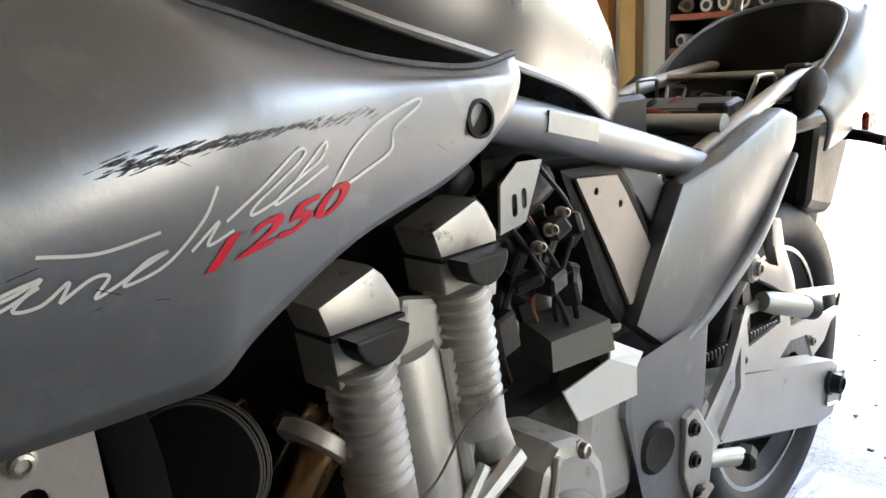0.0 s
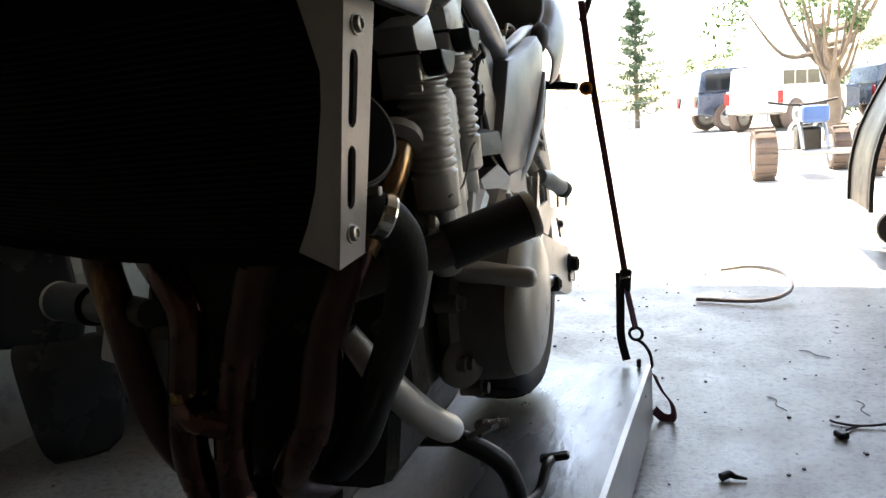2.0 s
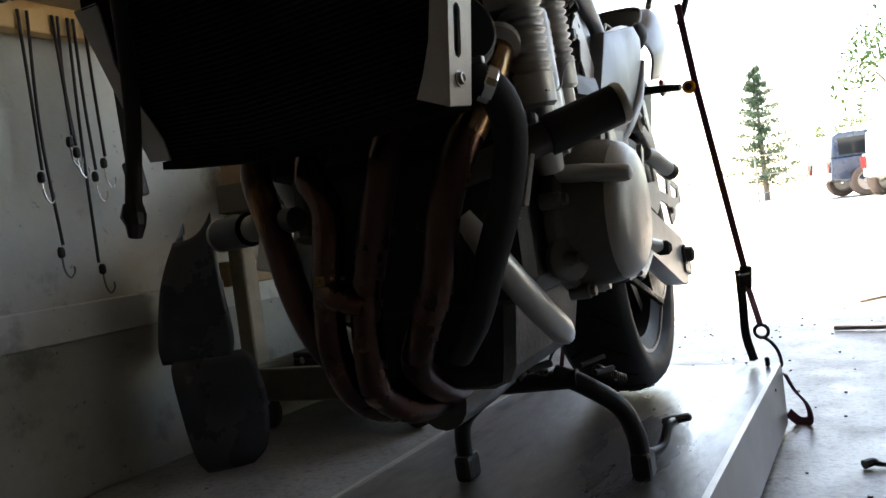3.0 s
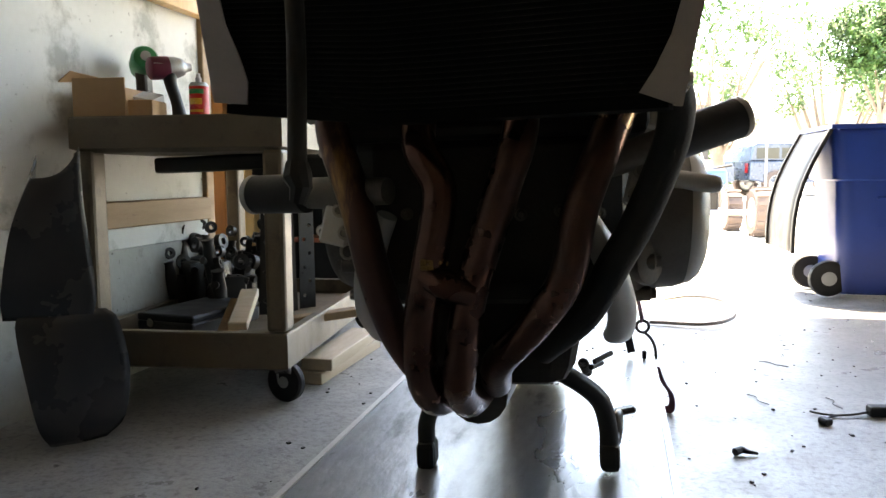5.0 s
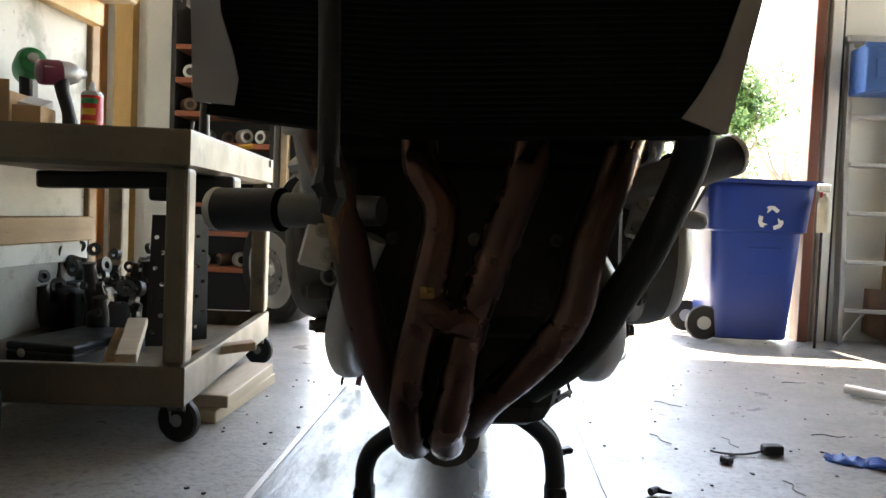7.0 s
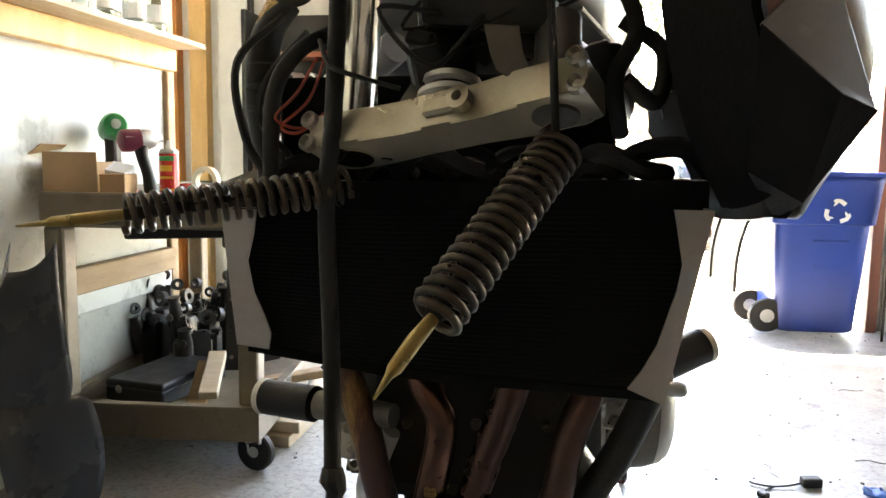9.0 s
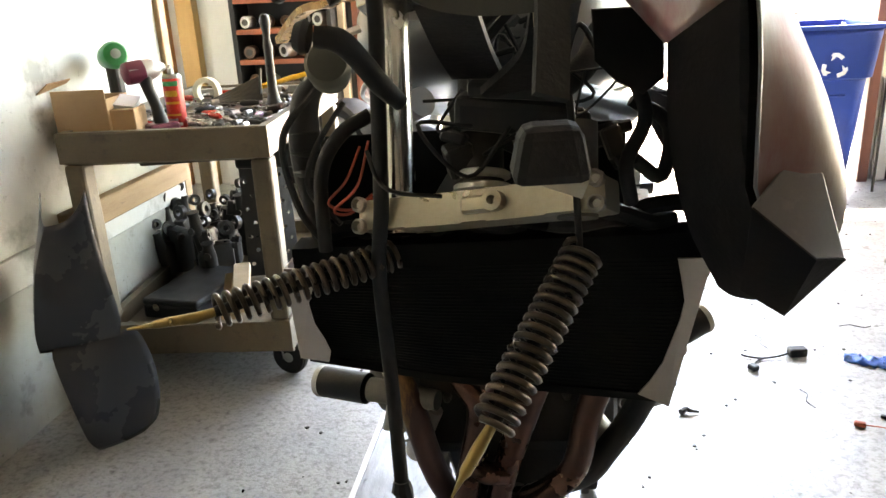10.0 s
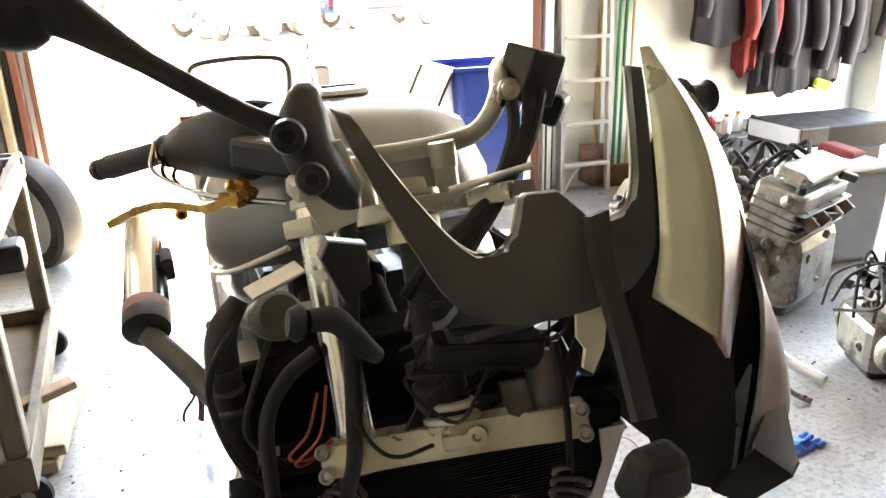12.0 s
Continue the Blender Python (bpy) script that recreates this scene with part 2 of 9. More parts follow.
    shelf=pmat("orange_shelf", (0.36, 0.105, 0.05), (0.27, 0.08, 0.04), 0.55, 0, 4, 60, 0.08),
    leaf=pmat("leaf", (0.04, 0.095, 0.02), (0.06, 0.12, 0.03), 0.55, 0, 3, 20, 0.0, spec=0.3),
    leaf_dark=pmat("needle", (0.035, 0.075, 0.04), (0.055, 0.095, 0.05), 0.6, 0, 3, 20, 0.0, spec=0.3),
    bark=pmat("bark", (0.22, 0.17, 0.125), (0.13, 0.10, 0.075), 0.9, 0, 5, 40, 0.6),
    car_blue=pmat("dark_blue_car_paint", (0.035, 0.06, 0.11), (0.03, 0.05, 0.095), 0.25, 0.3, 3, 60, 0.0, coat=0.8),
    car_white=pmat("white_car_paint", (0.78, 0.78, 0.77), (0.7, 0.7, 0.69), 0.3, 0, 3, 60, 0.0, coat=0.6),
    dark_glass=pmat("dark_window_glass", (0.02, 0.024, 0.028), None, 0.08, 0, 3, 60, 0.0),
    tin=pmat("galvanised_sheet", (0.45, 0.46, 0.46), (0.36, 0.37, 0.37), 0.45, 0.7, 5, 60, 0.06),
    jacket=pmat("dark_cloth", (0.018, 0.018, 0.022), (0.035, 0.033, 0.038), 0.9, 0, 12, 160, 0.3),
    red_cloth=pmat("red_cloth", (0.20, 0.02, 0.02), None, 0.9, 0, 12, 160, 0.3),
    brown_cloth=pmat("brown_bristle", (0.12, 0.07, 0.04), None, 0.9, 0, 12, 160, 0.3),
    hivis=pmat("yellow_green_cloth", (0.55, 0.62, 0.05), None, 0.8, 0, 12, 160, 0.2),
    cabinet=pmat("grey_cabinet", (0.10, 0.105, 0.11), (0.075, 0.08, 0.085), 0.4, 0.3, 4, 80, 0.05),
    jug=pmat("yellow_jug", (0.58, 0.42, 0.13), (0.48, 0.33, 0.09), 0.45, 0, 6, 80, 0.05),
    hose_green=pmat("green_pole", (0.02, 0.20, 0.07), None, 0.4, 0, 6, 80, 0.05),
    strap=pmat("black_webbing", (0.022, 0.02, 0.022), (0.035, 0.03, 0.03), 0.8, 0, 12, 400, 0.25),
    strap_red=pmat("maroon_webbing", (0.13, 0.035, 0.055), (0.09, 0.03, 0.045), 0.8, 0, 12, 400, 0.25),
    clear=glass("clear_glass", (0.85, 0.92, 0.88)),
    cream=pmat("cream_plastic", (0.62, 0.60, 0.50), (0.5, 0.48, 0.4), 0.5, 0, 6, 80, 0.05),
    atv_blue=pmat("faded_blue_plastic", (0.05, 0.13, 0.35), None, 0.4, 0, 6, 80, 0.05),
    # Mud on the quad's tyres; on the cars' tyres the pale tone stands for glare.
    mud_glare=pmat("muddy_or_glared_tyre", (0.10, 0.075, 0.065), (0.16, 0.12, 0.10), 0.9, 0, 12, 80, 0.4),
    hedge_fence=pmat("wire_fence", (0.35, 0.35, 0.34), None, 0.5, 0.7, 6, 80, 0.0),
    roof=pmat("tan_roof", (0.42, 0.33, 0.25), (0.34, 0.27, 0.2), 0.8, 0, 2, 20, 0.1),
)


# ---------------------------------------------------------------- mesh tools
def part(name, bm, material, parent=None, label="", smooth=False, angle=40):
    """One mesh object out of a bmesh, under a thing or a part."""
    me = bpy.data.meshes.new(name)
    bmesh.ops.recalc_face_normals(bm, faces=bm.faces)
    bm.to_mesh(me)
    bm.free()
    if smooth:
        me.shade_smooth()
        me.set_sharp_from_angle(angle=radians(angle))
    me.materials.append(M[material] if isinstance(material, str) else material)
    ob = new(name, me)
    if parent is not None:
        ob.parent = parent
    if label:
        ob["label"] = label
    return ob


def thing(name, label, category, m=None, group="", kind=""):
    ob = new(name)
    ob.empty_display_size = 0.05
    if m is not None:
        ob.matrix_world = m
    return tagged(ob, label, category, group, kind)


def box(bm, c, s, bevel=0.0, rot=None, segs=1, taper=None):
    """A box of size s about c, its edges rounded; taper: scale of its top."""
    g = bmesh.ops.create_cube(bm, size=1.0)["verts"]
    for v in g:
        v.co = Vector((v.co.x * s[0], v.co.y * s[1], v.co.z * s[2]))
        if taper and v.co.z > 0:
            v.co.x *= taper[0]
            v.co.y *= taper[1]
    if bevel:
        es = list({e for v in g for e in v.link_edges})
        r = bmesh.ops.bevel(bm, geom=es, offset=bevel, segments=segs, affect="EDGES", profile=0.5)
        g = list({v for f in r["faces"] for v in f.verts} | {v for v in r["verts"]} | {v for v in g if v.is_valid})
    mt = Matrix.Translation(c) @ (Euler([radians(a) for a in rot]).to_matrix().to_4x4() if rot else Matrix())
    for v in g:
        v.co = mt @ v.co
    return bm


def smooth_path(pts, n=6):
    """Points on a soft curve through pts."""
    p = [Vector(q) for q in pts]
    if len(p) < 3:
        return p
    p = [p[0] * 2 - p[1]] + p + [p[-1] * 2 - p[-2]]
    out = []
    for i in range(1, len(p) - 2):
        for k in range(n):
            t = k / n
            a, b, c, d = p[i - 1], p[i], p[i + 1], p[i + 2]
            out.append(0.5 * ((2 * b) + (c - a) * t + (2 * a - 5 * b + 4 * c - d) * t * t + (3 * b - a - 3 * c + d) * t ** 3))
    return out + [p[-2]]


def tube(bm, pts, r, n=10, caps=True, flat=None):
    """A tube along pts; r one radius or one for each point; flat: (w, h) for a strap's section."""
    pts = [Vector(q) for q in pts]
    rs = r if isinstance(r, (list, tuple)) else [r] * len(pts)
    if len(rs) != len(pts):
        k = len(rs) - 1
        rs = [rs[min(int(i / (len(pts) - 1) * k), k - 1)] + (rs[min(int(i / (len(pts) - 1) * k), k - 1) + 1] - rs[min(int(i / (len(pts) - 1) * k), k - 1)])
              * (i / (len(pts) - 1) * k - min(int(i / (len(pts) - 1) * k), k - 1)) for i in range(len(pts))]
    up = None
    rings = []
    for i, p in enumerate(pts):
        d = (pts[min(i + 1, len(pts) - 1)] - pts[max(i - 1, 0)]).normalized()
        if up is None:
            up = d.orthogonal().normalized()
            if flat:
                up = (Vector((0, 0, 1)) - d * d.z)
                up = up.normalized() if up.length > 0.05 else Vector((0, 1, 0))
        up = (up - d * up.dot(d)).normalized()
        side = d.cross(up)
        if flat:
            w, h = flat[0] / 2, flat[1] / 2
            q = [up * h + side * w, up * h - side * w, -up * h - side * w, -up * h + side * w]
            rings.append([bm.verts.new(p + o) for o in q])
        else:
            rings.append([bm.verts.new(p + (up * math.cos(2 * math.pi * k / n) + side * math.sin(2 * math.pi * k / n)) * rs[i]) for k in range(n)])
    m = len(rings[0])
    for a, b in zip(rings, rings[1:]):
        for k in range(m):
            bm.faces.new((a[k], a[(k + 1) % m], b[(k + 1) % m], b[k]))
    if caps:
        bm.faces.new(rings[0][::-1])
        bm.faces.new(rings[-1])
    return bm


def rod(bm, a, b, r, r2=None, n=14):
    return tube(bm, [a, b], [r, r if r2 is None else r2], n)


def lathe(bm, prof, a, axis, n=28, closed=False):
    """A turned body: prof of (radius, way along the axis) from a."""
    axis = Vector(axis).normalized()
    u = axis.orthogonal().normalized()
    w = axis.cross(u)
    rings = []
    for r, h in prof:
        o = Vector(a) + axis * h
        rings.append([bm.verts.new(o + (u * math.cos(2 * math.pi * k / n) + w * math.sin(2 * math.pi * k / n)) * max(r, 1e-4)) for k in range(n)])
    loops = list(zip(rings, rings[1:])) + ([(rings[-1], rings[0])] if closed else [])
    for p, q in loops:
        for k in range(n):
            bm.faces.new((p[k], p[(k + 1) % n], q[(k + 1) % n], q[k]))
    if not closed:
        bm.faces.new(rings[0][::-1])
        bm.faces.new(rings[-1])
    return bm


def prism(bm, pts, axis, a, b, bevel=0.0, shift=(0, 0, 0)):
    """A plate: the outline pts, given in the two axes left, from a to b along axis."""
    i = "xyz".index(axis)
    o = [k for k in range(3) if k != i]

    def at(p, h):
        q = [0, 0, 0]
        q[i], q[o[0]], q[o[1]] = h, p[0], p[1]
        return Vector(q) + Vector(shift)

    lo, hi = [bm.verts.new(at(p, a)) for p in pts], [bm.verts.new(at(p, b)) for p in pts]
    n = len(pts)
    fs = [bm.faces.new(lo[::-1]), bm.faces.new(hi)] + [bm.faces.new((lo[k], lo[(k + 1) % n], hi[(k + 1) % n], hi[k])) for k in range(n)]
    if bevel:
        es = list({e for f in fs[:2] for e in f.edges})
        bmesh.ops.bevel(bm, geom=es, offset=bevel, segments=2, affect="EDGES", profile=0.6)
    return bm


def loft(bm, rings, caps=True, close=True):
    vs = [[bm.verts.new(p) for p in r] for r in rings]
    m = len(vs[0])
    for a, b in zip(vs, vs[1:]):
        for k in range(m if close else m - 1):
            bm.faces.new((a[k], a[(k + 1) % m], b[(k + 1) % m], b[k]))
    if caps and close:
        bm.faces.new(vs[0][::-1])
        bm.faces.new(vs[-1])
    return bm


def B():
    return bmesh.new()


def rbox(name, c, s, material, parent=None, bevel=0.004, rot=None, label="", taper=None):
    return part(name, box(B(), c, s, bevel, rot, 2, taper), material, parent, label)


# ---------------------------------------------------------------- the room and the yard
def slab(name, lo, hi, material, label, category, bevel=0.0):
    c = [(a + b) / 2 for a, b in zip(lo, hi)]
    s = [b - a for a, b in zip(lo, hi)]
    return tagged(part(name, box(B(), c, s, bevel), material), label, category, kind="structure")


WALL_L, WALL_B, WALL_R, WALL_F = -2.05, 4.35, 4.2, -4.2
OPEN_L, OPEN_R, HEAD, TOP = -1.62, 1.36, 3.0, 3.5

ground = slab("ground", (-120, -60, -0.5), (120, 160, -0.012), "ground", "sunlit concrete yard with dark oil specks", "ground")
floor = slab("floor", (-3.6, WALL_F, -0.3), (WALL_R, WALL_B + 0.12, 0.0), "floor", "grey speckled concrete workshop floor with stains", "floor")
slab("ceiling", (-3.6, WALL_F, TOP), (WALL_R, WALL_B + 0.15, TOP + 0.15), "ceiling", "unseen workshop ceiling, toned down to cut fill light", "ceiling")
slab("wall_west", (WALL_L - 0.15, WALL_F, 0.55), (WALL_L, 2.34, TOP), "wall", "whitewashed workshop wall with grey stains and drips", "wall")
slab("wall_west_stem", (WALL_L - 0.15, WALL_F, 0.0), (WALL_L + 0.012, 2.34, 0.445), "wall_low", "stained whitewashed lower wall with black specks, shade in its base colour", "wall")
slab("trim_west", (WALL_L - 0.15, WALL_F, 0.445), (WALL_L + 0.02, 2.34, 0.55), "wall", "painted rail between lower and upper wall", "trim", 0.004)
slab("wall_alcove", (-3.6, 2.19, 0.0), (WALL_L - 0.15, 2.34, TOP), "wall_clean", "white alcove wall", "wall")
slab("wall_alcove_side", (-3.75, 2.19, 0.0), (-3.6, WALL_B + 0.15, TOP), "wall_clean", "white alcove side wall", "wall")
slab("wall_north_west", (-3.6, WALL_B, 0.0), (OPEN_L - 0.2, WALL_B + 0.15, TOP), "wall_clean", "white boarded wall beside the wide door", "wall")
slab("wall_north_east", (OPEN_R + 0.1, WALL_B, 0.0), (WALL_R, WALL_B + 0.15, TOP), "wall_clean", "white boarded wall beside the wide door", "wall")
slab("wall_north_head", (OPEN_L - 0.2, WALL_B, HEAD), (OPEN_R + 0.1, WALL_B + 0.15, TOP), "wall_clean", "wall over the wide door", "wall")
SIDE_A, SIDE_B = 2.2, 4.1      # a second wide door stands open in the side wall
slab("wall_east_south", (WALL_R, WALL_F, 0.0), (WALL_R + 0.15, SIDE_A, TOP), "unseen_board", "unseen side wall, dark boards added to cut fill light", "wall")
slab("wall_east_north", (WALL_R, SIDE_B, 0.0), (WALL_R + 0.15, WALL_B + 0.15, TOP), "wall_clean", "white workshop side wall", "wall")
slab("wall_east_head", (WALL_R, SIDE_A, HEAD), (WALL_R + 0.15, SIDE_B, TOP), "wall_clean", "wall over the side door", "wall")
slab("wall_south", (-3.6, WALL_F - 0.15, 0.0), (WALL_R + 0.15, WALL_F, TOP), "unseen_board", "unseen end wall, dark boards added to cut fill light", "wall")

# the wide door's frame: boards and tracks on both sides
for k, (x0, x1, y0, mt, lab) in enumerate((
        (-1.82, -1.775, 4.20, "wood_pale", "pale wooden door frame board"), (-1.77, -1.735, 4.24, "black_metal", "dark steel door track"),
        (-1.73, -1.69, 4.22, "jamb", "red-brown painted door frame board"), (-1.685, -1.655, 4.26, "wall_clean", "white door stop strip"),
        (-1.65, -1.62, 4.22, "jamb", "red-brown painted door frame board"),
        (1.36, 1.42, 4.20, "jamb", "red-brown painted door frame board"), (1.425, 1.46, 4.26, "tin", "galvanised door track"),
        (1.465, 1.53, 4.23, "wall_clean", "white painted door frame board"), (1.535, 1.56, 4.27, "black_metal", "dark conduit beside the door"))):
    slab("door_frame_%d" % (k + 1), (x0, y0, 0.0), (x1, WALL_B - 0.003, HEAD + 0.2), mt, lab, "door frame", 0.004)

# open framing in the far corner
slab("trim_post", (WALL_L - 0.15, 2.343, 0.0), (WALL_L + 0.02, 2.40, TOP), "wood", "brown wooden post at the wall's end", "post", 0.004)
for k, (x, w, mt, lab) in enumerate(((-3.06, 0.11, "stud_orange", "orange varnished wooden stud"), (-2.86, 0.12, "stud_yellow", "yellow new pine stud"))):
    slab("stud_%d" % (k + 1), (x - w / 2, WALL_B - 0.09, 0.0), (x + w / 2, WALL_B - 0.003, TOP), mt, lab, "stud", 0.004)
door_1 = tagged(rbox("door_1", (-2.62, WALL_B - 0.04, 1.05), (0.20, 0.05, 2.08), "wall_clean"), "narrow white painted door leaf", "door", kind="structure")
rbox("edge_strip", (-2.505, WALL_B - 0.04, 1.05), (0.02, 0.07, 2.1), "black_metal", door_1)
rbox("latch", (-2.53, WALL_B - 0.075, 1.05), (0.018, 0.02, 0.08), "steel", door_1)


def ledge_shelf():
    t = thing("wall_shelf", "raw pine shelf rail on the whitewashed wall", "shelf")
    rbox("rail", (WALL_L + 0.045, 0.4, 1.36), (0.05, 3.86, 0.085), "stud_yellow", t)
    rbox("board", (WALL_L + 0.10, 0.4, 1.413), (0.19, 3.86, 0.02), "wood_pale", t)


ledge_shelf()


def bottle(x, y, z, r, h, mt):
    t = thing("bottle", "clear glass bottle standing on the wall shelf", "bottle", pose(x, y, z), "bottles on the wall shelf")
    bm = B()
    lathe(bm, [(r * 0.9, 0), (r, 0.01), (r, h * 0.6), (r * 0.85, h * 0.68), (r * 0.36, h * 0.82), (r * 0.34, h * 0.97), (r * 0.4, h)], (0, 0, 0), (0, 0, 1), 16)
    part("body", bm, mt, t, smooth=True)
    part("cap", lathe(B(), [(r * 0.42, 0), (r * 0.42, 0.018), (r * 0.3, 0.02)], (0, 0, h), (0, 0, 1), 12), "tin", t)
    part("paper_label", lathe(B(), [(r * 1.01, h * 0.2), (r * 1.012, h * 0.5)], (0, 0, 0), (0, 0, 1), 16), "cloth", t)


for k in range(9):
    bottle(WALL_L + 0.10 + 0.03 * math.sin(k * 2.1), 1.35 + k * 0.105, 1.424, 0.034 + 0.006 * math.sin(k * 1.3), 0.20 + 0.04 * math.sin(k * 2.7), "clear")

# framing rail low on the wall behind the cart
slab("trim_rail", (WALL_L + 0.003, 1.50, 0.52), (WALL_L + 0.045, 2.33, 0.61), "wood", "rough wooden rail low on the wall", "rail", 0.004)


# ---------------------------------------------------------------- the lift's deck
def lift():
    t = thing("motorcycle_lift", "lowered motorcycle lift with a worn dark steel deck", "lift")
    x0, x1, y0, y1, z = -0.916, -0.270, -1.05, 1.70, 0.17
    part("deck", box(B(), ((x0 + x1) / 2, (y0 + y1) / 2, z - 0.003), (x1 - x0 - 0.012, y1 - y0, 0.006)), "steel_deck", t)
    for x, s in ((x0, 1), (x1, -1)):
        bm = B()
        prism(bm, [(x, z + 0.004), (x + s * 0.012, z + 0.004), (x + s * 0.012, z - 0.008), (x + s * 0.006, z - 0.02), (x + s * 0.006, 0.012), (x, 0.012)], "y", y0, y1)
        part("side_rail", bm, "alloy", t, "scuffed bare metal edge")
    rbox("end_rail", ((x0 + x1) / 2, y1 + 0.004, 0.09), (x1 - x0, 0.008, 0.156), "steel_deck", t, 0.002)
    rbox("end_rail", ((x0 + x1) / 2, y0 - 0.004, 0.09), (x1 - x0, 0.008, 0.156), "steel_deck", t, 0.002)
    rbox("base_frame", ((x0 + x1) / 2, (y0 + y1) / 2, 0.05), (0.45, y1 - y0 - 0.1, 0.10), "black_metal", t)
    bm = B()
    box(bm, (x1 - 0.03, y1 - 0.02, z + 0.012), (0.012, 0.012, 0.024), 0.003)
    part("stop_pin", bm, "black_metal", t)
    part("rivet", lathe(B(), [(0.004, 0), (0.004, 0.002), (0.001, 0.003)], (x1, 1.55, 0.14), (1, 0, 0), 10), "bolt", t)


lift()


# ---------------------------------------------------------------- yard beyond the door
def leaf_cloud(bm, centre, radii, count, size, seed):
    rnd = random.Random(seed)
    for _ in range(count):
        while True:
            p = Vector((rnd.uniform(-1, 1), rnd.uniform(-1, 1), rnd.uniform(-1, 1)))
            if p.length < 1 and p.length > 0.25:
                break
        c = Vector(centre) + Vector((p.x * radii[0], p.y * radii[1], p.z * radii[2]))
        a = Vector((rnd.gauss(0, 1), rnd.gauss(0, 1), rnd.gauss(0, 1))).normalized()
        b = a.orthogonal().normalized()
        s = size * rnd.uniform(0.6, 1.4)
        bm.faces.new([bm.verts.new(c + a * s), bm.verts.new(c + b * s * 0.4), bm.verts.new(c - a * s), bm.verts.new(c - b * s * 0.4)])


def broad_tree(x, y, h, spread, seed, label, clumps=46, leaves=90):
    rnd = random.Random(seed)
    t = thing("tree", label, "tree", pose(x, y, -0.01))
    bm = B()
    tube(bm, smooth_path([(0, 0, 0), (0.05, 0, h * 0.2), (-0.05, 0.05, h * 0.42)]), [h * 0.035, h * 0.024], 9)
    tips = []
    for k in range(9):
        a = k * 2.4
        z0 = h * (0.22 + 0.02 * k)
        q = Vector((math.cos(a) * spread * 0.7, math.sin(a) * spread * 0.7, h * rnd.uniform(0.5, 0.9)))
        tube(bm, smooth_path([(0, 0, z0), q * 0.5 + Vector((0, 0, h * 0.05)), q]), [h * 0.014, h * 0.003], 6)
        tips.append(q)
    part("trunk", bm, "bark", t, smooth=True)
    bm = B()
    for k in range(clumps):
        q = tips[k % len(tips)]
        c = (q.x * rnd.uniform(0.5, 1.35), q.y * rnd.uniform(0.5, 1.35), q.z * rnd.uniform(0.78, 1.18))
        s = spread * rnd.uniform(0.16, 0.3)
        leaf_cloud(bm, c, (s, s, s * 0.75), leaves, max(0.045, spread * 0.035), seed * 97 + k)
    part("crown", bm, "leaf", t)
    return t


def conifer(x, y, h, seed):
    rnd = random.Random(seed)
    t = thing("tree", "tall conifer with sparse drooping dark branches", "tree", pose(x, y, -0.01))
    part("trunk", tube(B(), [(0, 0, 0), (0, 0, h)], [h * 0.022, 0.01], 8), "bark", t)
    bm = B()
    for k in range(40):
        z = h * (0.10 + 0.86 * k / 40)
        a = k * 2.4 + rnd.uniform(-0.5, 0.5)
        r = ((h - z) * 0.36 + 0.22) * rnd.uniform(0.5, 1.15)
        for j in range(6):
            f = (j + 0.7) / 6
            leaf_cloud(bm, (math.cos(a) * r * f, math.sin(a) * r * f, z + r * f * 0.18 + rnd.uniform(-0.05, 0.05)), (0.16 * r + 0.06, 0.16 * r + 0.06, 0.13), 34, 0.060, seed * 31 + k * 7 + j)
    part("crown", bm, "leaf_dark", t)


conifer(-3.9, 31.0, 5.2, 3)
broad_tree(2.1, 25.0, 6.8, 3.0, 12, "large pale-barked tree with forked limbs and green leaves", 40, 80)
broad_tree(3.2, 14.2, 3.7, 1.15, 14, "leafy green tree beyond the yard", 50, 90)
broad_tree(1.45, 15.2, 3.9, 0.75, 16, "slender tree with pale stem and thin crown", 22, 60)
broad_tree(8.0, 22.0, 5.5, 2.4, 15, "leafy green tree beyond the yard")
broad_tree(-1.6, 38.0, 3.2, 1.6, 13, "broad low green tree behind the cars")


def street_tree(x, y, seed):
    rnd = random.Random(seed)
    t = thing("tree", "small dense round-crowned green tree", "tree", pose(x, y, -0.01))
    bm = B()
    tube(bm, smooth_path([(0, 0, 0), (0.02, 0, 0.9), (-0.01, 0, 1.7)]), [0.07, 0.05], 9)
    for k in range(6):
        a = k * 1.05
        tube(bm, [(0, 0, 1.50), (math.cos(a) * 0.45, math.sin(a) * 0.45, 2.25 + 0.2 * (k % 2))], [0.030, 0.008], 6)
    part("trunk", bm, "bark", t, smooth=True)
    bm = B()
    for k in range(120):
        a, e, r = rnd.uniform(0, 6.283), rnd.uniform(-0.8, 1.4), rnd.uniform(0.15, 0.80)
        leaf_cloud(bm, (r * math.cos(a) * math.cos(e), r * math.sin(a) * math.cos(e), 2.50 + r * 0.95 * math.sin(e)), (0.20, 0.20, 0.16), 80, 0.048, seed * 97 + k)
    part("crown", bm, "leaf", t)


street_tree(3.35, 12.0, 11)


def hedge():
    bm = B()
    for k in range(9):
        leaf_cloud(bm, (0.2 + k * 0.5, 28.3 + 0.2 * math.sin(k * 2.1), 0.95 + 0.1 * math.sin(k * 1.7)), (0.42, 0.45, 0.85), 260, 0.09, 500 + k)
    tagged(part("hedge", bm, "leaf"), "clipped green hedge behind the parked cars", "hedge", kind="stuff")


hedge()


def yard_pole():
    t = thing("yard_pole", "thin bent pale pole standing in the yard", "pole", pose(2.15, 14.0, -0.012))
    part("pole", tube(B(), smooth_path([(0, 0, 0), (0.0, 0, 1.8), (-0.02, 0, 2.6), (0.0, 0, 3.6)]), 0.018, 8), "tin", t, "", True)


yard_pole()


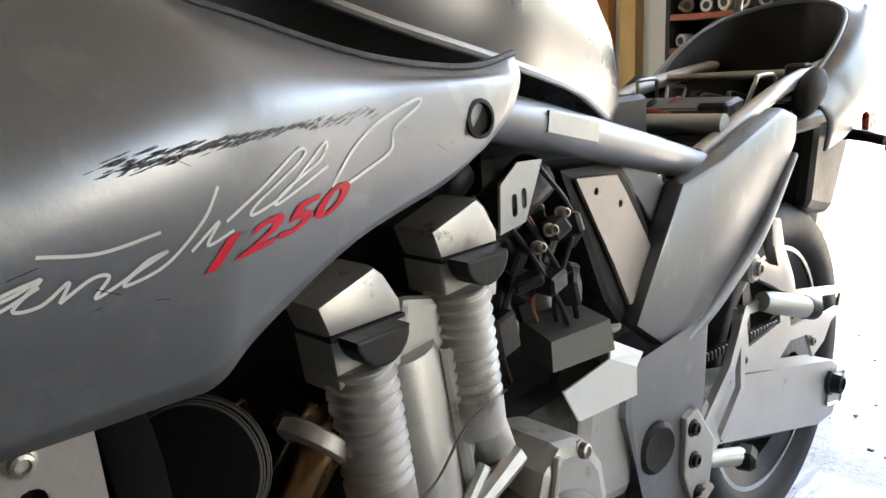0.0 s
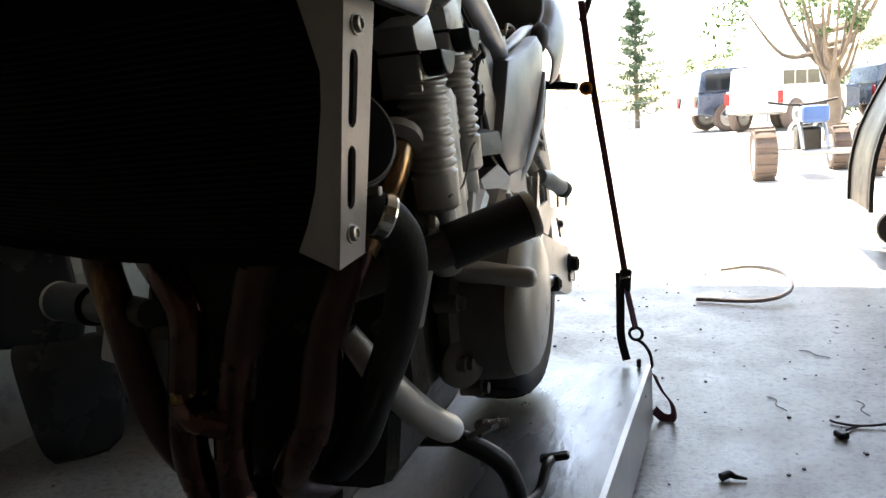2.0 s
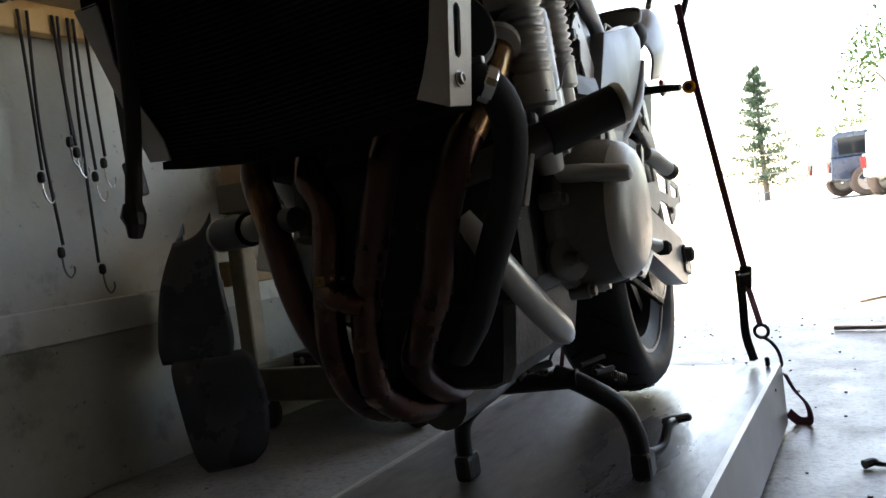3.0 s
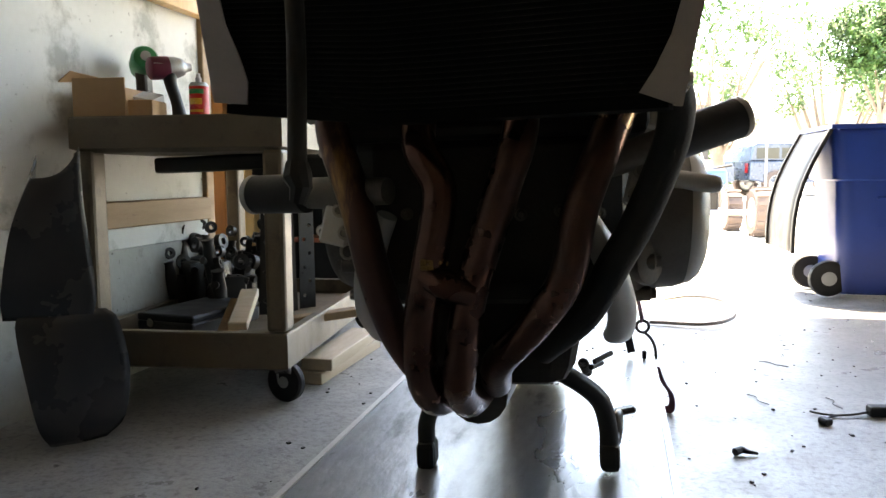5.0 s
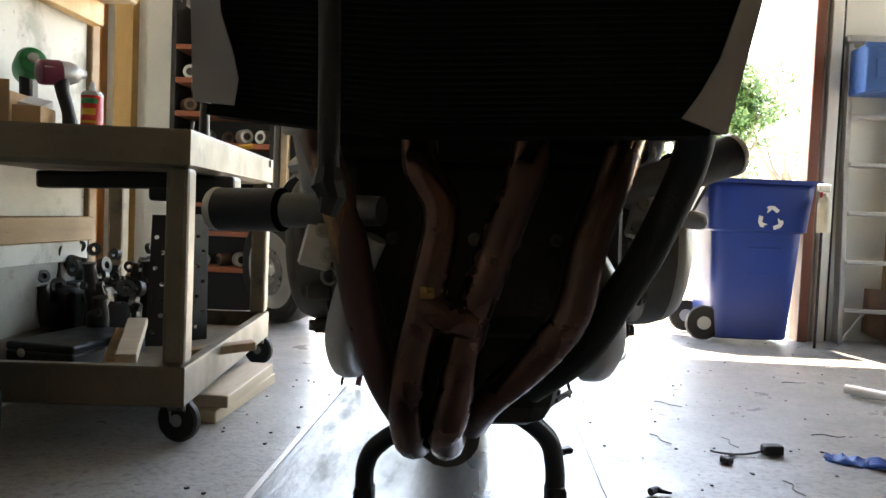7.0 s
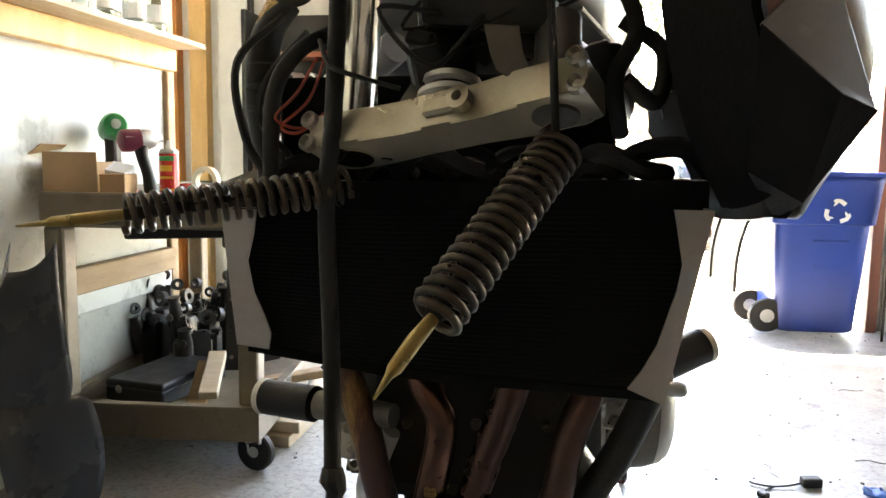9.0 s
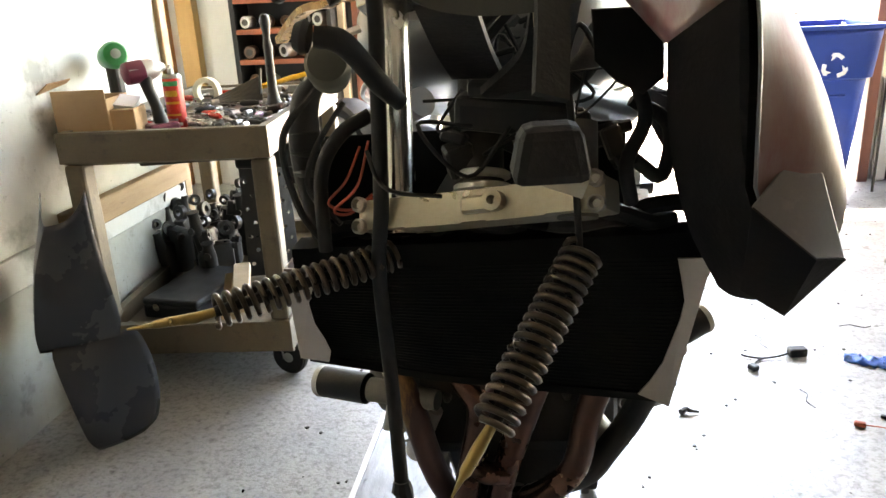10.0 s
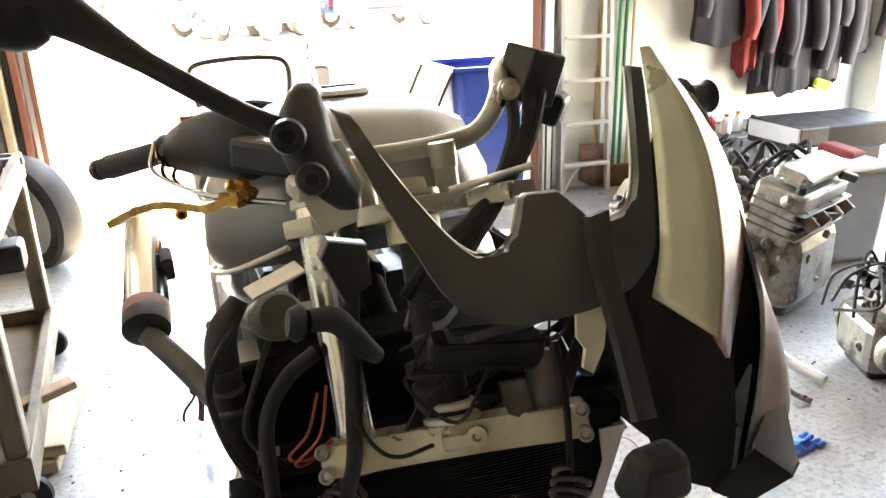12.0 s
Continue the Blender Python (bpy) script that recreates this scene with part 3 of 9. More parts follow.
def wheel(parent, c, axis, r, w, tyre="mud_glare", rim="tin", n=24, q=0.62):
    a = Vector(axis).normalized()
    o = Vector(c) - a * w / 2
    ty = part("tyre", lathe(B(), [(r * q, w * 0.04), (r * 0.9, 0), (r * 0.975, w * 0.10), (r, w * 0.3), (r, w * 0.7), (r * 0.975, w * 0.90), (r * 0.9, w), (r * q, w * 0.96)], o, a, n, True), tyre, parent, smooth=True)
    bm = B()
    lathe(bm, [(r * (q - 0.01), w * 0.04), (r * (q - 0.01), w * 0.96), (r * (q - 0.09), w * 0.88), (r * 0.5, w * 0.75), (r * 0.2, w * 0.7), (r * 0.1, w * 0.95), (r * 0.1, w * 0.05), (r * 0.2, w * 0.3), (r * 0.5, w * 0.25), (r * (q - 0.09), w * 0.12)], o, a, n, True)
    part("rim", bm, rim, parent, smooth=True)
    return ty


def suv(x, y, turn, paint, label, w=1.85, ln=4.6, h=1.85, wr=0.40):
    t = thing("parked_car", label, "car", pose(x, y, -0.012, 0, 0, turn), "cars parked in the yard")
    hl = ln / 2
    low = [(-hl, 0.45), (-hl, 0.95), (-hl * 0.96, 1.05), (-hl * 0.35, 1.08), (hl * 0.98, 1.06), (hl, 0.5), (hl * 0.8, 0.42), (-hl * 0.85, 0.42)]
    part("body", prism(B(), low, "y", -w / 2, w / 2, 0.05), paint, t)
    cab = [(-hl * 0.36, 1.075), (-hl * 0.16, h - 0.06), (-hl * 0.05, h), (hl * 0.86, h), (hl * 0.93, h - 0.08), (hl * 0.97, 1.075)]
    part("cabin", prism(B(), cab, "y", -w / 2 + 0.09, w / 2 - 0.09, 0.04), paint, t)
    for s in (-1, 1):
        yy = s * (w / 2 - 0.088)
        for a, b in ((-0.22, 0.16), (0.2, 0.52), (0.56, 0.88)):
            part("window", prism(B(), [(hl * a, 1.14), (hl * (a + 0.05 if a < 0 else a), h - 0.14), (hl * b, h - 0.14), (hl * b, 1.14)], "y", yy - 0.006, yy + 0.006), "dark_glass", t)
        rbox("bumper_trim", (0, s * (w / 2 + 0.004), 0.62), (ln * 0.8, 0.02, 0.08), "black", t)
    rbox("windscreen", (-hl * 0.27, 0, (h + 1.06) / 2 - 0.03), (0.02, w - 0.35, 0.62), "dark_glass", t, 0.004, (0, 27, 0))
    for xx in (-hl * 0.62, hl * 0.62):
        for s in (-1, 1):
            wl_ = thing("wheel", "", "")
            wl_.parent = t
            # Paler tyre tone puts the yard's glare into the colour.
            wheel(wl_, (xx, s * (w / 2 - 0.06), wr), (0, 1, 0), wr, 0.24, "mud_glare", "alloy")
    for s in (-1, 1):
        rbox("headlight", (-hl - 0.004, s * 0.62, 0.8), (0.02, 0.3, 0.16), "tin", t)
        rbox("tail_light", (hl + 0.004, s * 0.75, 0.85), (0.02, 0.14, 0.3), "red_lens", t)
    rbox("grille", (-hl - 0.004, 0, 0.8), (0.02, 0.8, 0.18), "black", t)


suv(0.55, 23.8, 202, "car_blue", "dark blue sport utility vehicle parked in the yard", 1.85, 4.5, 1.72)
suv(1.05, 22.0, 236, "car_white", "white boxy off-road vehicle parked in the yard", 1.6, 3.0, 1.62)
suv(5.2, 25.5, 200, "car_blue", "blue vehicle parked behind the quad bike", 1.85, 4.5, 1.6)


def atv():
    t = thing("quad_bike", "stripped quad bike with muddy knobbly tyres", "quad bike", pose(0.62, 8.9, -0.012, 0, 0, 96))
    for x, y, r, w in ((-0.42, -0.50, 0.27, 0.22), (-0.42, 0.50, 0.27, 0.22), (0.55, -0.42, 0.25, 0.18), (0.55, 0.42, 0.25, 0.18)):
        wh = thing("wheel", "", "")
        wh.parent = t
        wheel(wh, (x, y, r), (0, 1, 0), r, w)
        for k in range(16):
            a = 2 * math.pi * k / 16
            part("knob", box(B(), (x + math.cos(a) * r, y, r + math.sin(a) * r), (0.03, w * 0.9, 0.04), 0, (0, -math.degrees(a), 0)), "mud_glare", wh)
    bm = B()
    tube(bm, [(-0.42, -0.44, 0.27), (-0.42, 0.44, 0.27)], 0.03)
    tube(bm, [(0.55, -0.36, 0.25), (0.55, 0.36, 0.25)], 0.025)
    for s in (-0.12, 0.12):
        tube(bm, smooth_path([(-0.42, s, 0.3), (-0.2, s, 0.55), (0.2, s, 0.55), (0.6, s, 0.4)]), 0.02)
    part("frame", bm, "tin", t, smooth=True)
    rbox("engine", (0.05, 0, 0.38), (0.32, 0.24, 0.28), "dark_part", t, 0.03)
    rbox("tank_cover", (-0.30, 0, 0.66), (0.30, 0.26, 0.18), "atv_blue", t, 0.04)
    rbox("seat", (-0.05, 0, 0.66), (0.4, 0.22, 0.08), "black", t, 0.03)
    bm = B()
    tube(bm, smooth_path([(0.32, -0.36, 0.80), (0.42, -0.12, 0.76), (0.42, 0.12, 0.76), (0.32, 0.36, 0.80)]), 0.014)
    tube(bm, [(0.42, 0, 0.76), (0.52, 0, 0.45)], 0.02)
    part("handlebar", bm, "black_metal", t, smooth=True)


atv()


def fence():
    t = thing("wire_fence", "pale chain-link fence along the yard's far side", "fence")
    for k in range(16):
        part("post", rod(B(), (-16 + k * 2.4, 29.5, -0.05), (-16 + k * 2.4, 29.5, 1.7), 0.04, n=6), "hedge_fence", t)
    for z in (0.3, 0.95, 1.65):
        part("rail", rod(B(), (-16, 29.5, z), (20, 29.5, z), 0.022, n=5), "hedge_fence", t)


fence()


def house():
    t = thing("house", "low pale house with a tan roof beyond the yard", "house", pose(9.5, 42, -0.012))
    part("wall", box(B(), (0, 0, 1.4), (9, 6, 2.8)), "wall_clean", t)
    part("roof", prism(B(), [(-5, 2.8), (0, 4.6), (5, 2.8)], "y", -3.5, 3.5), "roof", t)
    for x in (-2.5, 1.8):
        w = rbox("window", (x, -3.01, 1.5), (1.4, 0.06, 1.1), "dark_glass", t)
        rbox("frame", (x, -3.03, 0.92), (1.5, 0.08, 0.08), "cloth", w)


house()


def hoop():
    t = thing("steel_hoop", "bent dark metal hoop lying on the yard", "hoop")
    p = [(-0.23, 3.08, 0.012), (0.02, 3.05, 0.018), (0.14, 3.12, 0.045), (0.13, 3.30, 0.080), (0.0, 3.46, 0.080), (-0.14, 3.52, 0.05)]
    part("hoop", tube(B(), smooth_path(p), 0.010, 8), "bracket", t, smooth=True)


hoop()


# ---------------------------------------------------------------- the motorcycle
from mathutils.bvhtree import BVHTree

# local axes: x to its left, y to its rear, z up from the lift's deck
BIKE = pose(-0.5437, 0.7876, 0.1715, 0.45, -1.37, 3.74) @ Matrix.Scale(1.0087, 4)
# the front assembly sits lower and further forward on its bent stays
FRONT = pose(-0.0205, -0.0934, 0.0024, -1.97, 0.57, -0.08) @ Matrix.Scale(0.962, 4)
bike = thing("motorcycle", "half-dismantled silver motorcycle without front wheel, on its black centre stand", "motorcycle", BIKE)


def plate(bm, outer, holes, axis, a, b):
    """A flat plate with holes through it, outlines given in the two axes left, from a to b along axis."""
    i = "xyz".index(axis)
    o = [k for k in range(3) if k != i]
    for h in (a, b):
        es = []
        for lp in [outer] + holes:
            vs = []
            for p in lp:
                q = [0, 0, 0]
                q[i], q[o[0]], q[o[1]] = h, p[0], p[1]
                vs.append(bm.verts.new(q))
            es += [bm.edges.new((vs[k], vs[(k + 1) % len(vs)])) for k in range(len(vs))]
        bmesh.ops.triangle_fill(bm, edges=es, use_beauty=True)
    bm.verts.ensure_lookup_table()
    n = len(bm.verts) // 2
    k0 = 0
    for lp in [outer] + holes:
        m = len(lp)
        for k in range(m):
            p, q = k0 + k, k0 + (k + 1) % m
            bm.faces.new((bm.verts[p], bm.verts[q], bm.verts[n + q], bm.verts[n + p]))
        k0 += m
    return bm


def slot(u, v, w, h, n=6):
    """The outline of an upright slot with round ends."""
    r = w / 2
    return [(u + r * math.cos(math.pi * k / n), v + h / 2 - r + r * math.sin(math.pi * k / n)) for k in range(n + 1)] + \
           [(u - r * math.cos(math.pi * k / n), v - h / 2 + r - r * math.sin(math.pi * k / n)) for k in range(n + 1)]


def sheet(rows, nu=5, nv=4):
    """A soft surface through rows of points."""
    fine = [smooth_path(r, nu) for r in rows]
    cols = [smooth_path([r[k] for r in fine], nv) for k in range(len(fine[0]))]
    return [[c[j] for c in cols] for j in range(len(cols[0]))]


def grid(bm, g):
    return loft(bm, g, caps=False, close=False)


def facets(groups):
    bm = B()
    for g in groups:
        bm.faces.new([bm.verts.new(p) for p in g])
    bmesh.ops.remove_doubles(bm, verts=bm.verts, dist=1e-5)
    return bm


def bolt(name, at, axis, r, h, parent, material="bolt"):
    a = Vector(axis).normalized()
    ob = part(name, lathe(B(), [(r * 1.25, 0), (r * 1.25, h * 0.25), (r, h * 0.3), (r * 0.92, h * 0.9), (r * 0.6, h), (r * 0.5, h * 0.6), (r * 0.1, h * 0.6)], at, a, 12), material, parent)
    return ob


def bike_parts():
    return {ob for ob in bpy.data.objects if ob.parent is bike}


def set_forward(before):
    """Moves the bike's newest parts with its front assembly."""
    for ob in bike_parts() - before:
        ob.matrix_basis = FRONT @ ob.matrix_basis


# ---- fairing, left half only
FAIR = [
    [(0.222, -0.238, 0.910), (0.228, -0.240, 0.902), (0.234, -0.246, 0.890), (0.236, -0.262, 0.868), (0.232, -0.285, 0.848)],
    [(0.232, -0.300, 0.903), (0.238, -0.310, 0.899), (0.246, -0.315, 0.893), (0.246, -0.322, 0.862), (0.238, -0.335, 0.830)],
    [(0.236, -0.390, 0.914), (0.250, -0.400, 0.906), (0.260, -0.405, 0.892), (0.260, -0.412, 0.848), (0.250, -0.420, 0.812)],
    [(0.225, -0.468, 0.940), (0.259, -0.478, 0.923), (0.281, -0.481, 0.891), (0.275, -0.487, 0.836), (0.250, -0.489, 0.777)],
    [(0.222, -0.490, 0.947), (0.262, -0.500, 0.928), (0.286, -0.505, 0.890), (0.279, -0.512, 0.832), (0.250, -0.515, 0.758)],
    [(0.219, -0.515, 0.960), (0.262, -0.525, 0.935), (0.290, -0.530, 0.888), (0.282, -0.537, 0.828), (0.251, -0.538, 0.7575)],
    [(0.207, -0.590, 1.010), (0.262, -0.600, 0.958), (0.303, -0.605, 0.880), (0.295, -0.610, 0.826), (0.264, -0.610, 0.766)],
    [(0.190, -0.690, 1.130), (0.250, -0.700, 1.020), (0.300, -0.700, 0.890), (0.302, -0.700, 0.840), (0.275, -0.686, 0.777)],
    [(0.182, -0.750, 1.215), (0.245, -0.775, 1.060), (0.284, -0.787, 0.965), (0.301, -0.786, 0.876), (0.272, -0.758, 0.792)],
    [(0.190, -0.775, 1.200), (0.207, -0.825, 1.080), (0.211, -0.838, 1.020), (0.213, -0.837, 0.965), (0.216, -0.830, 0.918)],
]


def drawn_forward(p):
    f = min(1.0, max(0.0, (-0.50 - p[1]) / 0.18))
    p = Vector(p)
    return p.lerp(FRONT @ p, f * f * (3 - 2 * f))


fairing_grid = sheet([[drawn_forward(p) for p in r] for r in FAIR], 6, 5)
fairing = part("side_fairing", grid(B(), fairing_grid), "silver", bike, "scuffed silver side fairing with script decal", True, 180)
m_ = fairing.modifiers.new("thick", "SOLIDIFY")
m_.thickness, m_.offset = 0.003, -1.0
liner = [[p + Vector((-0.007, 0.004, 0.0)) for p in r] for r in fairing_grid]
part("liner", grid(B(), liner), "matt_black", fairing, "matt black inner face", True, 180)
tb = B()
grid(tb, fairing_grid)
bmesh.ops.triangulate(tb, faces=tb.faces)
skin = BVHTree.FromBMesh(tb)
tb.free()


def on_skin(y, z, lift_=0.0004):
    hit = skin.ray_cast(Vector((0.6, y, z)), Vector((-1, 0, 0)))
    return hit[0] + hit[1] * (lift_ if hit[1].x > 0 else -lift_) if hit[0] else None


def decal(bm, path, w):
    """A painted stroke that lies on the fairing; path of (y, z)."""
    q = [Vector((p[0], p[1])) for p in path]
    rows = []
    for i, p in enumerate(q):
        d = (q[min(i + 1, len(q) - 1)] - q[max(i - 1, 0)]).normalized()
        nrm = Vector((-d.y, d.x)) * (w[i] if isinstance(w, list) else w) / 2
        a, b = on_skin(*(p + nrm)), on_skin(*(p - nrm))
        if a is None or b is None:
            continue
        rows.append((bm.verts.new(a), bm.verts.new(b)))
    for a, b in zip(rows, rows[1:]):
        bm.faces.new((a[0], b[0], b[1], a[1]))


def curve2(pts, n=7):
    return [(p.x, p.y) for p in smooth_path([(a, b, 0) for a, b in pts], n)]


# the number, in red, and a white script-like flourish over it
font = bpy.data.curves.new("number", "FONT")
font.body, font.size, font.shear, font.extrude = "1250", 0.021, 0.3, 0.0
font.offset = 0.0005
tmp = new("number_outline", font)
flat = bpy.data.meshes.new_from_object(tmp.evaluated_get(bpy.context.evaluated_depsgraph_get()))
bpy.data.objects.remove(tmp)
nb = B()
nb.from_mesh(flat)
bmesh.ops.triangulate(nb, faces=nb.faces)
bmesh.ops.subdivide_edges(nb, edges=[e for e in nb.edges if e.calc_length() > 0.006], cuts=2)
wd = max(v.co.x for v in nb.verts)
for v in nb.verts:
    u, h = v.co.x / wd * 0.104, v.co.y
    p = on_skin(-0.538 + u + h * 0.15, 0.8225 + u * 0.14 + h * 0.92, 0.0006)
    v.co = p if p else Vector((0.27, -0.5, 0.83))
part("number", nb, "red_decal", fairing, "red number 1250")
sb = B()
for pts, w in (
        ([(-0.666, 0.837), (-0.653, 0.840), (-0.636, 0.846), (-0.621, 0.849), (-0.616, 0.846), (-0.622, 0.840), (-0.639, 0.837), (-0.651, 0.836), (-0.641, 0.836), (-0.646, 0.831), (-0.658, 0.827), (-0.668, 0.824)], 0.0018),
        ([(-0.680, 0.813), (-0.666, 0.818), (-0.653, 0.822), (-0.636, 0.829), (-0.623, 0.834), (-0.609, 0.838), (-0.599, 0.840)], 0.0017),
        ([(-0.600, 0.837), (-0.614, 0.831), (-0.628, 0.827), (-0.624, 0.832), (-0.609, 0.836), (-0.599, 0.840), (-0.610, 0.830), (-0.600, 0.829), (-0.589, 0.836), (-0.593, 0.828)], 0.0016),
        ([(-0.593, 0.828), (-0.580, 0.835), (-0.573, 0.834), (-0.579, 0.826), (-0.566, 0.831), (-0.556, 0.837), (-0.547, 0.839)], 0.0016),
        ([(-0.547, 0.839), (-0.563, 0.832), (-0.566, 0.828), (-0.548, 0.833), (-0.530, 0.849), (-0.522, 0.863)], 0.0016),
        ([(-0.600, 0.849), (-0.576, 0.845), (-0.550, 0.848)], 0.0015),
        ([(-0.536, 0.836), (-0.522, 0.847), (-0.528, 0.837), (-0.514, 0.841)], 0.0016),
        ([(-0.518, 0.846), (-0.499, 0.857), (-0.473, 0.872), (-0.469, 0.868), (-0.499, 0.852), (-0.503, 0.846), (-0.482, 0.853), (-0.452, 0.873), (-0.456, 0.865), (-0.482, 0.854), (-0.487, 0.848), (-0.450, 0.861)], 0.0016),
        ([(-0.447, 0.849), (-0.429, 0.866), (-0.406, 0.878), (-0.370, 0.888), (-0.366, 0.885), (-0.391, 0.873), (-0.396, 0.861), (-0.422, 0.852), (-0.440, 0.847)], 0.002)):
    decal(sb, curve2(pts), w)
part("script_decal", sb, "white_decal", fairing, "white script-like decal stroke")
rnd = random.Random(7)
sc = B()
for k in range(150):
    f = k / 150
    y = -0.572 + 0.10 * f + rnd.uniform(-0.008, 0.008)
    z = 0.877 + 0.006 * f + rnd.uniform(-0.0035, 0.0035) * (1.2 - f)
    ln = rnd.uniform(0.004, 0.013) * (1 - 0.4 * f)
    decal(sc, [(y, z), (y + ln * 0.5, z + ln * 0.10), (y + ln, z + ln * 0.25)], [0.0002, rnd.uniform(0.0004, 0.0013), 0.0002])
for k in range(40):
    y, z = rnd.uniform(-0.47, -0.41), 0.882 + rnd.uniform(-0.002, 0.003)
    ln = rnd.uniform(0.003, 0.008)
    decal(sc, [(y, z), (y + ln, z + ln * 0.3)], rnd.uniform(0.0003, 0.0006))
for k in range(14):
    y, z = rnd.uniform(-0.70, -0.32), rnd.uniform(0.79, 0.90)
    decal(sc, [(y, z), (y + rnd.uniform(0.003, 0.012), z + rnd.uniform(-0.006, 0.003))], 0.0004)
tagged(part("scrape_mark", sc, "scrape", fairing), "dark scrape marks", kind="stuff")
for k in range(6):
    y, z = rnd.uniform(-0.655, -0.475), rnd.uniform(0.800, 0.835)
    ln, w = rnd.uniform(0.008, 0.022), rnd.uniform(0.0004, 0.0009)
    st = B()
    decal(st, [(y, z), (y - 0.004 + rnd.uniform(-0.003, 0.003), z - ln * 0.35), (y - 0.006 + rnd.uniform(-0.004, 0.004), z - ln * 0.7), (y - 0.012, z - ln)], [0.0003, w, w * 0.8, 0.0003])
    part("dirt_streak", st, "streak", fairing)
hs = B()
lathe(hs, [(0.0135, 0.0), (0.0135, 0.003), (0.0105, 0.0035), (0.0095, -0.006), (0.001, -0.006)], on_skin(-0.304, 0.870, 0.0), (1, 0, 0.05), 18)
part("grommet", hs, "rubber", fairing, smooth=True)
bolt("screw", on_skin(-0.304, 0.870, -0.006), (1, 0, 0.05), 0.006, 0.005, fairing)
# frayed upper edge
eb = B()
tube(eb, [r[0] + Vector((0.0, 0.0, 0.001)) for r in fairing_grid[:26]], 0.0028, 6)
part("edge_trim", eb, "scrape", fairing, "torn dark upper edge")

# headlight surround with its ridge, and the scraped outer nose
earlier = bike_parts()
SURR = [
    [(0.150, -0.732, 1.255), (0.156, -0.738, 1.256), (0.163, -0.733, 1.254), (0.170, -0.726, 1.250)],
    [(0.130, -0.782, 1.192), (0.152, -0.814, 1.190), (0.175, -0.796, 1.190), (0.196, -0.772, 1.190)],
    [(0.100, -0.838, 1.122), (0.128, -0.872, 1.120), (0.167, -0.842, 1.109), (0.212, -0.800, 1.122)],
    [(0.078, -0.861, 1.086), (0.101, -0.907, 1.067), (0.136, -0.882, 1.032), (0.218, -0.802, 1.074)],
]
cols_ = [smooth_path([r[k] for r in SURR], 7) for k in range(4)]
facet_l = grid(B(), [[p.lerp(q, k / 4) for k in range(5)] for p, q in zip(cols_[0], cols_[1])])
facet_r = grid(B(), [[p.lerp(q, k / 3) for k in range(3)] + [q.lerp(r, k / 3) for k in range(4)] for p, q, r in zip(cols_[1], cols_[2], cols_[3])])
surround = part("headlight_surround", facet_l, "silver_dull", bike, "yellowish silver headlight surround panel with a sharp ridge", True, 60)
worn = part("worn_facet", facet_r, "silver_worn", surround, "broad outer facet with paint worn to red primer", True, 80)
worn.modifiers.new("thick", "SOLIDIFY").thickness = 0.003
m_ = surround.modifiers.new("thick", "SOLIDIFY")
m_.thickness, m_.offset = 0.003, 0.0
part("front_rib", tube(B(), [p + Vector((-0.001, -0.001, 0)) for p in fairing_grid[-1][6:]], 0.0016, 6), "silver", fairing, "thin bright front edge", True)
part("inner_panel", grid(B(), sheet([
    [(0.203, -0.800, 1.085), (0.190, -0.775, 1.070), (0.178, -0.745, 1.050), (0.168, -0.720, 1.030)],
    [(0.206, -0.815, 0.960), (0.192, -0.780, 0.952), (0.178, -0.745, 0.942), (0.172, -0.720, 0.938)],
    [(0.226, -0.800, 0.885), (0.212, -0.770, 0.872), (0.200, -0.730, 0.860), (0.196, -0.700, 0.852)],
    [(0.252, -0.768, 0.803), (0.246, -0.745, 0.792), (0.236, -0.715, 0.785), (0.230, -0.690, 0.785)]], 5, 5)), "matt_black", bike, "black inner fairing panel", True, 180)
CA, CB, CC, CD, CT, CE = (0.212, -0.838, 0.905), (0.262, -0.810, 0.955), (0.293, -0.815, 0.854), (0.262, -0.838, 0.862), (0.262, -0.783, 0.793), (0.226, -0.775, 0.815)
CK, CL, CN = (0.302, -0.700, 0.840), (0.275, -0.686, 0.777), (0.290, -0.745, 0.930)


chin = part("chin_panel", facets(([CA, CB, CC, CD], [CB, CN, CK, CC], [CC, CK, CL, CT])), "silver", bike, "faceted silver lower fairing piece")
chin.modifiers.new("thick", "SOLIDIFY").thickness = 0.003
bv = chin.modifiers.new("soft", "BEVEL")
bv.width, bv.segments = 0.012, 4
chin.data.shade_smooth()
lowr = part("under_face", facets(([CA, CD, CT, CE], [CD, CC, CT], [CE, CT, CL])), "matt_black", chin, "black underside with a maroon tinge")
lowr.modifiers.new("thick", "SOLIDIFY").thickness = 0.002
rub = []
rows_ = fairing_grid[-6:]
for i, r in enumerate(rows_):
    line = []
    for j, p in enumerate(r[3:]):
        u = rows_[min(i + 1, len(rows_) - 1)][j + 3] - rows_[max(i - 1, 0)][j + 3]
        v = r[min(j + 4, len(r) - 1)] - r[j + 2]
        nn = u.cross(v).normalized()
        line.append(p + nn * (0.0008 if nn.x > 0 else -0.0008))
    rub.append(line)
part("worn_front", grid(B(), rub), "silver_rub", fairing, "front strip rubbed through to reddish primer", True, 180)
# mirror stub on the left
lm = B()
lathe(lm, [(0.020, 0), (0.022, 0.012), (0.014, 0.022), (0.012, 0.040), (0.016, 0.045)], (0.205, -0.705, 1.200), (1, 0.1, 0.05), 16)
part("mirror_mount", lm, "black", bike, smooth=True)

